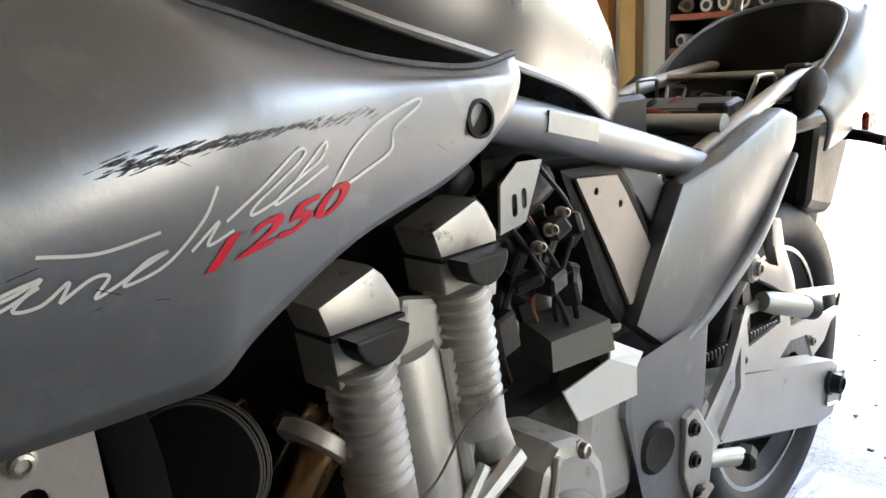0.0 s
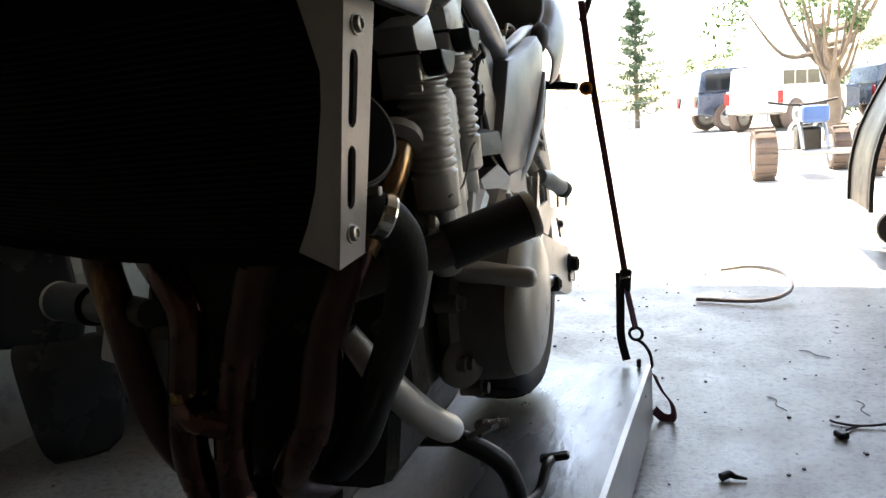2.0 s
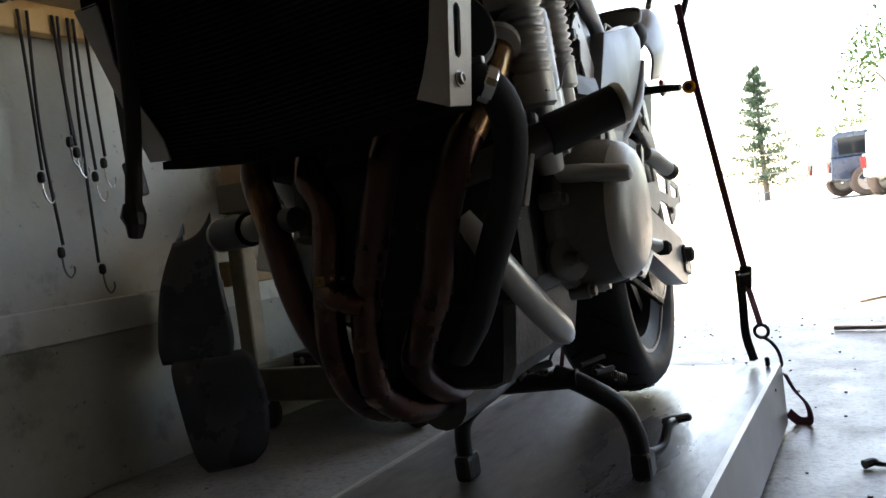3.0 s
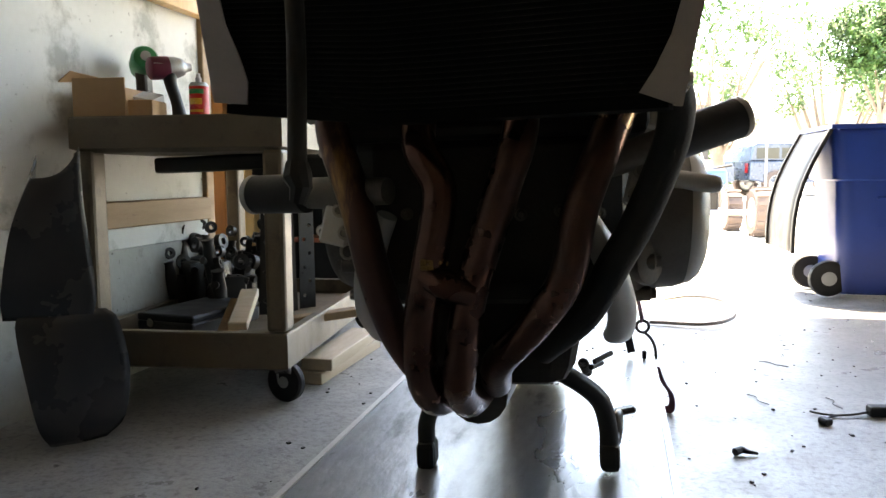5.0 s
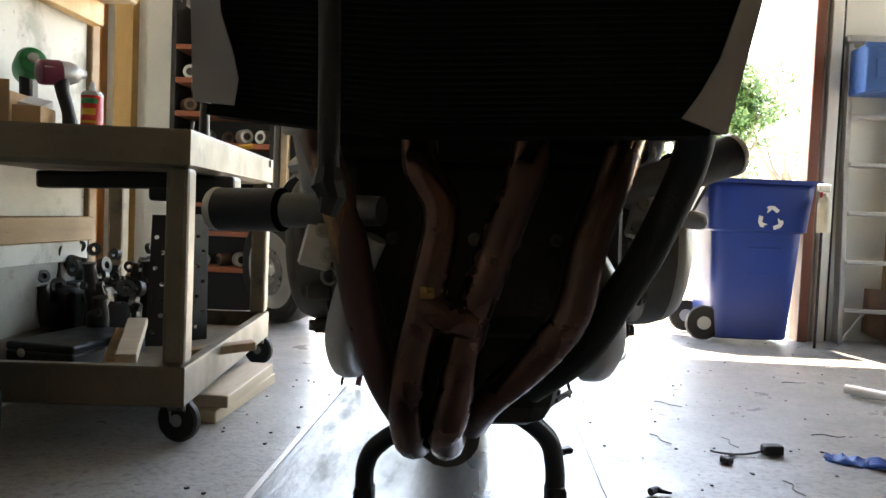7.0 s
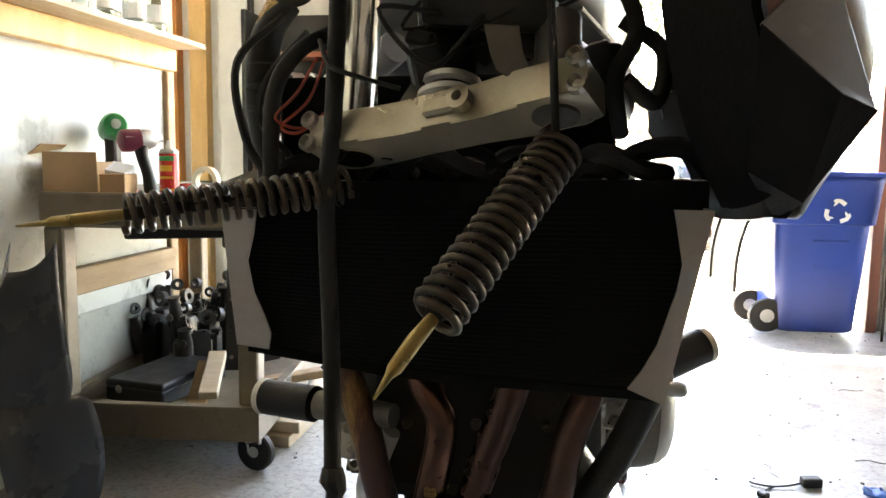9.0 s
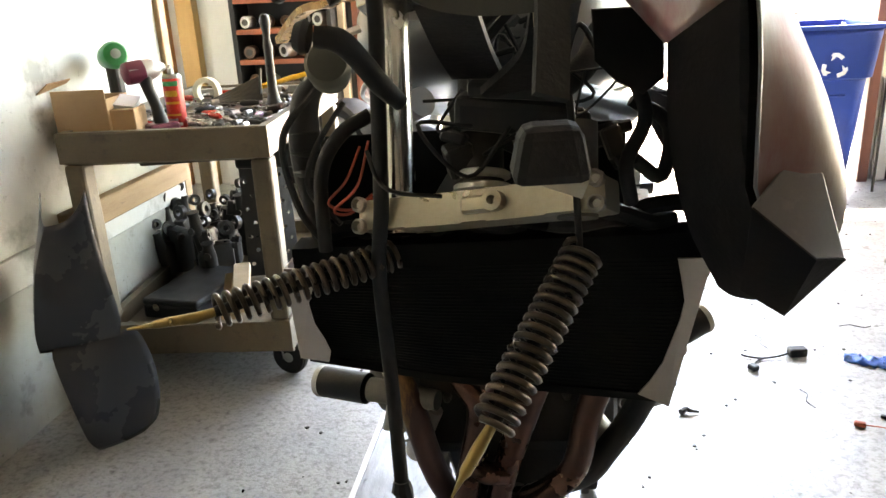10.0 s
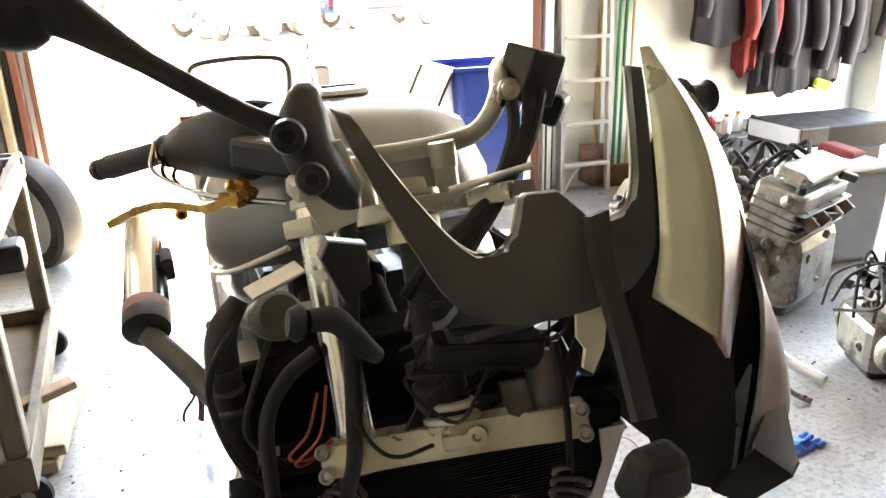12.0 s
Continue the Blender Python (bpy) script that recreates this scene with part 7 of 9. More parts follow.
# ---------------------------------------------------------------- tie-down strap at the deck's corner
def tie_down():
    t = thing("tie_down_strap", "dark maroon tie-down strap with cam buckle, hooked to the lift's corner", "strap")
    top, buck, eye = Vector((-0.385, 1.505, 1.10)), Vector((-0.331, 1.690, 0.405)), Vector((-0.306, 1.682, 0.262))
    part("webbing", tube(B(), [top, Vector((-0.372, 1.55, 0.90)), buck + Vector((0, 0, 0.02))], 0.01, flat=(0.017, 0.003)), "strap_red", t)
    part("soft_loop", tube(B(), smooth_path([(-0.40, 1.56, 1.135), (-0.365, 1.535, 1.135), (-0.372, 1.515, 1.09), (-0.392, 1.54, 1.06)]), 0.008, 8), "strap", t, "", True)
    bk = part("buckle", box(B(), buck, (0.030, 0.020, 0.060), 0.004, (0, 6, 20)), "black_metal", t, "black cam buckle")
    part("spring_bar", rod(B(), buck + Vector((-0.014, -0.013, 0.006)), buck + Vector((0.014, -0.013, 0.012)), 0.004), "chrome", bk)
    part("lower_webbing", tube(B(), [buck + Vector((0.002, 0, -0.02)), eye + Vector((0, 0, 0.012))], 0.01, flat=(0.024, 0.004)), "strap_red", t)
    part("loose_tail", tube(B(), smooth_path([buck + Vector((-0.014, 0.0, 0.02)), (-0.347, 1.70, 0.33), (-0.348, 1.70, 0.25), (-0.335, 1.70, 0.182)]), 0.01, flat=(0.022, 0.002)), "strap", t)
    hk = B()
    n = 14
    tube(hk, [eye + Vector((0.017 * math.cos(2 * math.pi * k / n), 0, 0.017 * math.sin(2 * math.pi * k / n))) for k in range(n + 1)], 0.0045, 7, False)
    tube(hk, smooth_path([eye + Vector((0.006, 0, -0.017)), eye + Vector((0.022, 0.002, -0.032)), (-0.272, 1.69, 0.205), (-0.268, 1.694, 0.172), (-0.280, 1.70, 0.160)]), 0.0045, 7)
    part("hook", hk, "black_metal", t, "black wire hook", True)
    part("strap_end", tube(B(), smooth_path([(-0.264, 1.700, 0.145), (-0.246, 1.710, 0.098), (-0.222, 1.722, 0.058), (-0.220, 1.738, 0.014), (-0.246, 1.742, 0.008), (-0.270, 1.730, 0.034)]), 0.01, flat=(0.024, 0.003)), "strap_red", t, "maroon webbing loop hanging to the floor")


tie_down()


def far_tie_down():
    t = thing("tie_down_strap", "dark tie-down strap hooked to the deck's other rear corner", "strap")
    eye = Vector((-0.873, 1.700, 0.272))
    part("webbing", tube(B(), smooth_path([eye + Vector((0.004, -0.03, -0.096)), eye + Vector((0.012, -0.02, -0.04)), eye + Vector((0.006, -0.004, 0.0)), eye + Vector((0, 0, 0.014)), eye + Vector((-0.004, 0.008, -0.02))]), 0.01, flat=(0.022, 0.003)), "strap_red", t)
    hk = B()
    tube(hk, [eye + Vector((0.016 * math.cos(2 * math.pi * k / 14), 0, 0.016 * math.sin(2 * math.pi * k / 14))) for k in range(15)], 0.0045, 7, False)
    tube(hk, smooth_path([eye + Vector((-0.004, 0, -0.016)), (-0.888, 1.702, 0.235), (-0.912, 1.704, 0.205), (-0.922, 1.706, 0.172), (-0.912, 1.708, 0.155)]), 0.0045, 7)
    part("hook", hk, "black_metal", t, "black wire hook", True)


far_tie_down()

# ---------------------------------------------------------------- service cart
CART = pose(-1.322, 1.54, 0, 0, 0, 5.6)      # at its front right corner; x runs to -w, y to the back
CW, CL = 0.66, 1.20


def tray(bm, z0, z1, lip):
    """One moulded tray with raised walls."""
    o = [(-CW, 0), (0, 0), (0, CL), (-CW, CL)]
    i = [(-CW + 0.03, 0.03), (-0.03, 0.03), (-0.03, CL - 0.03), (-CW + 0.03, CL - 0.03)]
    loft(bm, [[Vector((*p, z)) for p in q] for q, z in ((i, z0), (o, z0 + 0.012), (o, z1 - 0.006), ([(p[0] * 0.995 - 0.002, p[1] * 0.996 + 0.002) for p in o], z1), (i, z1), (i, z1 - lip))])
    return bm


def cart():
    t = thing("service_cart", "dirty beige plastic two-shelf service cart on casters", "cart", CART)
    for nm, z0, z1, lip in (("top_tray", 0.765, 0.872, 0.05), ("lower_tray", 0.110, 0.228, 0.06)):
        bm = tray(B(), z0, z1, lip)
        part(nm, bm, "cart", t)
    for x in (-0.035, -CW + 0.035):
        for y in (0.045, CL - 0.045):
            part("leg", box(B(), (x, y, 0.50), (0.062, 0.080, 0.54), 0.012, None, 2), "cart", t)
            cs = part("caster", box(B(), (x, y + 0.03, 0.110), (0.05, 0.06, 0.03), 0.004), "steel", t, "swivel caster")
            for s in (-0.022, 0.022):
                part("fork", prism(B(), [(y + 0.01, 0.10), (y + 0.055, 0.10), (y + 0.045, 0.045), (y + 0.03, 0.045)], "x", x + s - 0.002, x + s + 0.002), "tin", cs)
            part("wheel", lathe(B(), [(0.02, -0.015), (0.056, -0.015), (0.063, -0.009), (0.063, 0.009), (0.056, 0.015), (0.02, 0.015)], (x, y + 0.035, 0.064), (0.3, 1, 0), 24), "rubber", cs, "black rubber wheel", True)
            part("hub", lathe(B(), [(0.018, -0.0165), (0.018, 0.0165), (0.006, 0.02)], (x, y + 0.035, 0.064), (0.3, 1, 0), 14), "tin", cs)


cart()


def on_cart(x, y, z, rz=0.0):
    return CART @ pose(-x, y, z, 0, 0, rz)


TOPZ, LOWZ = 0.822, 0.176


def carton():
    t = thing("cardboard_box", "open brown cardboard box on the cart", "box", on_cart(0.60, 0.15, TOPZ, 3))
    for c, s in (((0, -0.085, 0.085), (0.165, 0.004, 0.17)), ((0, 0.085, 0.07), (0.165, 0.004, 0.14)), ((-0.082, 0, 0.07), (0.004, 0.17, 0.14)), ((0.082, 0, 0.07), (0.004, 0.17, 0.14)), ((0, 0, 0.004), (0.165, 0.17, 0.004))):
        part("side", box(B(), c, s), "card", t)
    part("flap", box(B(), (-0.125, 0.0, 0.165), (0.09, 0.16, 0.003), 0, (0, -38, 0)), "card", t)
    t2 = thing("cardboard_box", "small pale cardboard box on the cart", "box", on_cart(0.487, 0.14, TOPZ, 5))
    part("carton_body", box(B(), (0, 0, 0.052), (0.09, 0.11, 0.104), 0.002), "card", t2)
    part("paper_flap", box(B(), (0.0, 0.02, 0.115), (0.07, 0.08, 0.02), 0.001, (18, 10, 0)), "cloth", t2)


carton()


def impact_gun():
    t = thing("cordless_drill", "maroon cordless impact driver standing on its battery", "power tool", on_cart(0.425, 0.165, TOPZ, 0))
    ax = Vector((0.70, 0.68, 0.10)).normalized()
    nose = Vector((-0.050, -0.025, 0.205))
    part("battery", box(B(), (0.022, 0.030, 0.022), (0.075, 0.105, 0.042), 0.010, (0, 0, -44), 2), "purple", t)
    part("grip", tube(B(), smooth_path([(0.024, 0.032, 0.040), (0.016, 0.028, 0.100), (0.004, 0.016, 0.160), (0.000, 0.014, 0.200)]), [0.024, 0.018, 0.019, 0.024], 14), "black", t, "", True)
    part("motor_body", lathe(B(), [(0.004, 0), (0.026, 0.001), (0.034, 0.006), (0.036, 0.014), (0.036, 0.062)], nose, ax, 22), "purple", t, "", True, 30)
    part("gear_housing", lathe(B(), [(0.035, 0.062), (0.033, 0.090), (0.026, 0.110), (0.016, 0.118), (0.012, 0.135)], nose, ax, 22), "tin", t, "", True)
    part("rating_plate", box(B(), nose + ax * 0.045 + Vector((0.012, -0.034, 0.0)), (0.040, 0.003, 0.022), 0.001, (0, 0, 44)), "tin", t)
    g = thing("heat_gun", "green power tool lying behind the drill", "power tool", on_cart(0.62, 0.36, TOPZ, 0))
    part("tool_body", lathe(B(), [(0.012, 0), (0.036, 0.004), (0.044, 0.02), (0.044, 0.10), (0.036, 0.15), (0.03, 0.17)], (0.07, -0.09, 0.262), (-0.55, 0.8, -0.15), 22), "green", g, "", True)
    part("nozzle", lathe(B(), [(0.016, 0), (0.016, 0.006), (0.004, 0.008)], (0.075, -0.098, 0.2635), (0.55, -0.8, 0.15), 16), "tin", g)
    part("handle", box(B(), (0.02, -0.01, 0.13), (0.04, 0.06, 0.25), 0.014, (10, 4, 0), 2), "black", g)
    part("foot", box(B(), (0.02, 0.0, 0.012), (0.08, 0.10, 0.024), 0.008), "black", g)


impact_gun()


def spray_can():
    t = thing("spray_can", "red aerosol can with yellow printing on the cart", "can", on_cart(0.405, 0.345, TOPZ))
    part("can_body", lathe(B(), [(0.029, 0), (0.0325, 0.004), (0.0325, 0.17), (0.029, 0.178), (0.024, 0.184)], (0, 0, 0), (0, 0, 1), 24), "can_red", t, "", True)
    part("valve", lathe(B(), [(0.010, 0), (0.010, 0.016), (0.007, 0.02), (0.006, 0.03)], (0, 0, 0.184), (0, 0, 1), 12), "cloth", t)
    part("shoulder_ring", lathe(B(), [(0.0328, 0), (0.033, 0.004), (0.026, 0.014)], (0, 0, 0.170), (0, 0, 1), 24), "tin", t)
    for k, (z, h, w) in enumerate(((0.145, 0.016, 0.9), (0.110, 0.020, 0.7), (0.085, 0.008, 0.8), (0.045, 0.006, 0.8))):
        bm = B()
        n = 8
        v = [[bm.verts.new((0.0329 * math.sin(a), -0.0329 * math.cos(a), zz)) for a in [w * (2 * i / n - 1) for i in range(n + 1)]] for zz in (z, z + h)]
        for i in range(n):
            bm.faces.new((v[0][i], v[0][i + 1], v[1][i + 1], v[1][i]))
        part("print_bar", bm, "green" if k == 0 else "can_print", t)
    tp = thing("tape_roll", "roll of pale masking tape standing on edge", "tape", on_cart(0.467, 0.849, TOPZ))
    part("roll", lathe(B(), [(0.040, -0.014), (0.060, -0.014), (0.060, 0.014), (0.040, 0.014)], (0, 0, 0.060), (0.25, 1, 0), 30, True), "tape", tp, "", True)


spray_can()


def tools():
    rnd = random.Random(5)
    for k in range(150):
        x, y = rnd.uniform(0.05, 0.56 - 0.12 * (k % 2)), rnd.uniform(0.08, 1.04)
        ln, r = rnd.uniform(0.05, 0.19), rnd.uniform(0.004, 0.010)
        a = rnd.uniform(0, 360)
        kind = k % 4
        t = thing(("wrench", "socket", "screwdriver", "bolt")[kind], ("steel wrench lying among the tools on the cart", "chrome socket among the tools on the cart", "screwdriver lying among the tools on the cart", "loose bolt among the tools on the cart")[kind],
                  ("wrench", "socket", "screwdriver", "bolt")[kind], on_cart(x, y, TOPZ + 0.002 + 0.012 * (k % 3), a), ("wrenches", "sockets", "screwdrivers", "bolts")[kind] + " on the cart")
        if kind == 0:
            part("shaft", box(B(), (0, 0, 0.006), (ln, 0.013, 0.006), 0.002), "steel", t)
            for s in (-1, 1):
                part("jaw", lathe(B(), [(0.007, 0), (0.014, 0), (0.014, 0.008), (0.007, 0.008)], (s * ln / 2, 0, 0.002), (0, 0, 1), 12, True), "steel", t)
        elif kind == 1:
            part("barrel", lathe(B(), [(0.006, 0), (0.012, 0), (0.012, 0.03), (0.006, 0.03)], (0, 0, 0.012), (1, 0, 0), 14, True), "steel", t, "", True)
        elif kind == 2:
            part("blade", rod(B(), (0, 0, 0.011), (ln * 0.6, 0, 0.011), 0.003), "steel", t)
            part("handle", lathe(B(), [(0.008, 0), (0.012, 0.01), (0.011, 0.06), (0.006, 0.075)], (0, 0, 0.012), (-1, 0, 0), 12), "can_red" if k % 24 == 2 else ("purple" if k % 24 == 6 else "black"), t, "", True)
        else:
            part("thread", rod(B(), (0, 0, 0.008), (0.03, 0, 0.006), 0.004), "steel", t)
            part("head", lathe(B(), [(0.008, 0), (0.008, 0.006)], (0, 0, 0.008), (-1, 0, 0), 6), "steel", t)
    t = thing("ratchet_post", "tall dark ratchet head tool standing upright on the cart", "tool", on_cart(0.135, 0.620, TOPZ) @ Matrix.Diagonal((0.85, 0.85, 1.2, 1)))
    part("column", lathe(B(), [(0.042, 0), (0.045, 0.012), (0.030, 0.04), (0.022, 0.07), (0.018, 0.18), (0.022, 0.20), (0.014, 0.23), (0.018, 0.25), (0.024, 0.27), (0.018, 0.295), (0.008, 0.30)], (0, 0, 0), (0, 0, 1), 16), "dark_part", t, "", True)
    d = thing("dustpan", "dark metal pan with an upright handle on the cart", "pan", on_cart(0.33, 0.72, TOPZ, 12))
    bm = B()
    grid(bm, [[Vector((-0.12 + 0.24 * i / 6, 0.02 * j, 0.03 + 0.10 * abs(i / 6 - 0.1) * (j / 4))) for i in range(7)] for j in range(5)])
    pn = part("pan", bm, "black_metal", d)
    pn.modifiers.new("thick", "SOLIDIFY").thickness = 0.004
    part("handle", tube(B(), smooth_path([(0.11, 0.02, 0.03), (0.115, 0.02, 0.09), (0.12, 0.03, 0.15)]), 0.006, 8), "black_metal", d, "", True)
    c = thing("dark_red_pot", "round dark red pot on the cart", "pot", on_cart(0.09, 1.05, TOPZ))
    part("pot_body", lathe(B(), [(0.03, 0), (0.034, 0.01), (0.034, 0.05), (0.03, 0.06), (0.01, 0.062)], (0, 0, 0), (0, 0, 1), 18), "purple", c, "", True)
    h = thing("pry_bar", "yellow-handled bar lying across the cart's back", "bar", on_cart(0.20, 1.06, TOPZ + 0.05, 24))
    part("shaft", rod(B(), (-0.12, 0, 0.0), (0.14, 0, 0.05), 0.011), "can_print", h)
    part("end", rod(B(), (-0.15, 0, -0.006), (-0.12, 0, 0), 0.018), "dark_part", h)
    rl = thing("flat_bar", "long pale metal bar along the cart's back edge", "bar", on_cart(0.30, 1.11, TOPZ + 0.03, 2))
    part("bar", box(B(), (0, 0, 0), (0.62, 0.03, 0.03), 0.003), "tin", rl)


tools()


def lower_shelf():
    t = thing("tool_case", "flat black plastic case on the cart's lower shelf", "case", on_cart(0.42, 0.33, LOWZ, -14))
    part("case_lid", box(B(), (0, 0, 0.062), (0.225, 0.36, 0.026), 0.008, (0, 0, 0), 2), "black", t)
    part("case_body", box(B(), (0, 0, 0.026), (0.225, 0.36, 0.050), 0.008, None, 2), "black", t)
    part("lock", lathe(B(), [(0.014, 0), (0.014, 0.004), (0.004, 0.005)], (-0.055, -0.180, 0.045), (0, -1, 0), 14), "chrome", t)
    for k, (x, y, z, ln, tilt_, rz, mt) in enumerate(((0.262, 0.225, 0.035, 0.29, 14, 103, "wood"), (0.232, 0.250, 0.066, 0.28, 14, 103, "wood_pale"), (0.030, 0.405, 0.012, 0.27, 5, 24, "wood"))):
        w = thing("wood_block", "offcut of rough lumber on the cart's lower shelf", "wood", on_cart(x, y, LOWZ + z, 0) @ pose(0, 0, 0, 0, 0, rz), "offcuts on the cart")
        part("offcut", box(B(), (0, 0, 0.015), (ln, 0.06, 0.028), 0.003, (0, -tilt_, 0)), mt, w)
    rnd = random.Random(8)
    for k in range(15):
        x, y = 0.40 + rnd.uniform(-0.04, 0.25), 0.62 + rnd.uniform(-0.10, 0.42)
        e = thing("engine_part", "black oily engine part on the cart's lower shelf", "engine part", on_cart(x, y, LOWZ, rnd.uniform(0, 360)), "engine parts on the cart")
        hgt = rnd.uniform(0.14, 0.34)
        bm = B()
        box(bm, (0, 0, hgt * 0.3), (0.10, 0.07, hgt * 0.6), 0.02, (0, 0, 20), 2)
        lathe(bm, [(0.022, 0), (0.027, hgt * 0.3), (0.020, hgt * 0.5), (0.025, hgt * 0.55)], (0.03, 0.02, hgt * 0.3), (0.15, 0, 1), 14)
        rod(bm, (-0.06, 0, hgt * 0.5), (0.08, 0.02, hgt * 0.62), 0.014)
        lathe(bm, [(0.014, -0.012), (0.030, -0.012), (0.030, 0.012), (0.014, 0.012)], (-0.03, -0.02, hgt * 0.80), (rnd.uniform(-0.6, 0.6), 1, 0.2), 16, True)
        lathe(bm, [(0.010, -0.010), (0.022, -0.010), (0.022, 0.010), (0.010, 0.010)], (0.04, 0.02, hgt * 0.98), (rnd.uniform(-0.6, 0.6), 1, 0.2), 14, True)
        part("casting", bm, "dark_part", e, "", True)
    for k in range(3):
        p = thing("perforated_bracket", "perforated steel bracket leaning on the lower shelf", "bracket", on_cart(0.27 - 0.05 * k, 0.58 + 0.08 * k, LOWZ, 12 + 18 * k), "brackets on the cart")
        bm = B()
        holes = [[(0.012 * math.cos(a) * 0.7 + (0.012 if j % 2 else -0.012), 0.05 + j * 0.055 + 0.008 * math.sin(a)) for a in [2 * math.pi * i / 8 for i in range(8)]] for j in range(7)]
        plate(bm, [(-0.035, 0), (0.035, 0), (0.030, 0.46), (-0.030, 0.46)], holes, "y", -0.0025, 0.0025)
        bm.transform(Matrix.Rotation(radians(-10 + 5 * k), 4, "X"))
        part("web", bm, "dull_alloy" if k % 2 else "dark_part", p)
    sh = thing("black_beam", "black box section bar under the cart's top shelf", "bar", on_cart(0.27, 0.32, 0.70, 1))
    part("bar_body", box(B(), (-0.06, 0, 0.036), (0.42, 0.09, 0.052), 0.010, (0, -2, 0), 2), "black_metal", sh)
    part("wide_end", box(B(), (0.19, 0.02, 0.020), (0.26, 0.11, 0.085), 0.012, None, 2), "black_metal", sh)


lower_shelf()


def planks():
    for k in range(2):
        t = thing("plank", "short pale lumber plank stacked on the floor", "plank", pose(-1.372 + 0.012 * k, 2.10, 0.0 + 0.042 * k, 0, 0, -2 + 3 * k), "planks on the floor")
        part("board", box(B(), (0, 0, 0.02), (0.11, 0.58 - 0.05 * k, 0.04), 0.003), "wood_pale", t)


planks()


def fender():
    t = thing("front_mudguard", "dark grey plastic motorcycle mudguard leaning on the wall", "mudguard", pose(-1.80, 1.16, 0))

    def shell_of(rows, name):
        rings = []
        for z, xl, xm, xr, yl, ym, yr, horn in rows:
            ring = []
            for k in range(13):
                u = k / 6 - 1
                a, b = (Vector((xl, yl, z + horn)), Vector((xm, ym, z))) if u < 0 else (Vector((xm, ym, z)), Vector((xr, yr, z + horn * 1.3)))
                f = u + 1 if u < 0 else u
                p = a.lerp(b, f)
                p.z = z + horn * (abs(u) ** 3) * (1.3 if u > 0 else 1.0)
                side = (b - a).cross(Vector((0, 0, 1))).normalized()
                ring.append(p + side * 0.010 * math.sin(math.pi * f))
            rings.append(ring)
        ob = part(name, grid(B(), sheet(rings, 2, 4)), "fender", t, "", True, 28)
        ob.modifiers.new("thick", "SOLIDIFY").thickness = 0.004

    shell_of(((0.335, -0.130, -0.070, 0.105, 0.12, -0.090, 0.02, 0.0), (0.40, -0.180, -0.058, 0.112, 0.13, -0.105, 0.03, 0.0), (0.54, -0.165, -0.030, 0.095, 0.12, -0.100, 0.03, 0.0),
              (0.62, -0.128, -0.014, 0.086, 0.10, -0.080, 0.03, 0.010), (0.690, -0.085, 0.000, 0.082, 0.07, -0.050, 0.03, 0.060)), "upper_shell")
    shell_of(((0.006, -0.070, 0.020, 0.105, 0.06, -0.055, 0.05, 0.0), (0.06, -0.092, 0.012, 0.150, 0.10, -0.085, 0.07, 0.0), (0.19, -0.125, -0.005, 0.163, 0.12, -0.100, 0.08, 0.0),
              (0.32, -0.120, -0.030, 0.150, 0.11, -0.095, 0.06, 0.0), (0.352, -0.105, -0.036, 0.120, 0.10, -0.060, 0.05, 0.0)), "lower_shell")


fender()


def bungee(y, z1, k):
    t = thing("bungee_cord", "black bungee cord with a wire hook hanging from the wall shelf", "bungee cord", None, "cords on the wall")
    x = WALL_L + 0.078
    rnd = random.Random(k)
    pts = [(x, y, 1.37), (x - 0.005, y + rnd.uniform(-0.01, 0.01), (1.37 + z1) / 2), (x, y + rnd.uniform(-0.012, 0.012), z1)]
    part("cord", tube(B(), smooth_path(pts), 0.0045, 6), "strap", t, "", True)
    part("knot", lathe(B(), [(0.006, 0), (0.010, 0.008), (0.010, 0.024), (0.006, 0.03)], (x, y, z1 - 0.005), (0, 0, -1), 10), "black", t)
    part("wire_hook", tube(B(), smooth_path([(x, y, z1 - 0.03), (x, y + 0.004, z1 - 0.07), (x, y + 0.018, z1 - 0.092), (x, y + 0.032, z1 - 0.08), (x, y + 0.033, z1 - 0.062)]), 0.0026, 6), "steel", t, "", True)


for k, (y, z1) in enumerate(((0.845, 0.93), (0.872, 0.72), (0.945, 1.03), (0.962, 1.00), (0.992, 0.66), (1.010, 0.93), (1.045, 0.97))):
    bungee(y, z1, k)


def ratchet():
    t = thing("ratchet_strap", "bundled black ratchet strap hanging on the wall", "strap")
    x = WALL_L + 0.09
    part("webbing", tube(B(), smooth_path([(x, 1.125, 1.38), (x, 1.13, 1.15), (x, 1.135, 0.95)]), 0.01, flat=(0.05, 0.01)), "strap", t)
    part("ratchet_body", box(B(), (x, 1.14, 0.90), (0.04, 0.05, 0.11), 0.008, (8, 0, 0), 2), "black_metal", t)
    part("red_loop", tube(B(), smooth_path([(x, 1.115, 0.90), (x, 1.10, 0.84), (x, 1.12, 0.815), (x, 1.135, 0.85), (x, 1.125, 0.89)]), 0.005, 6), "red_cloth", t, "", True)


ratchet()


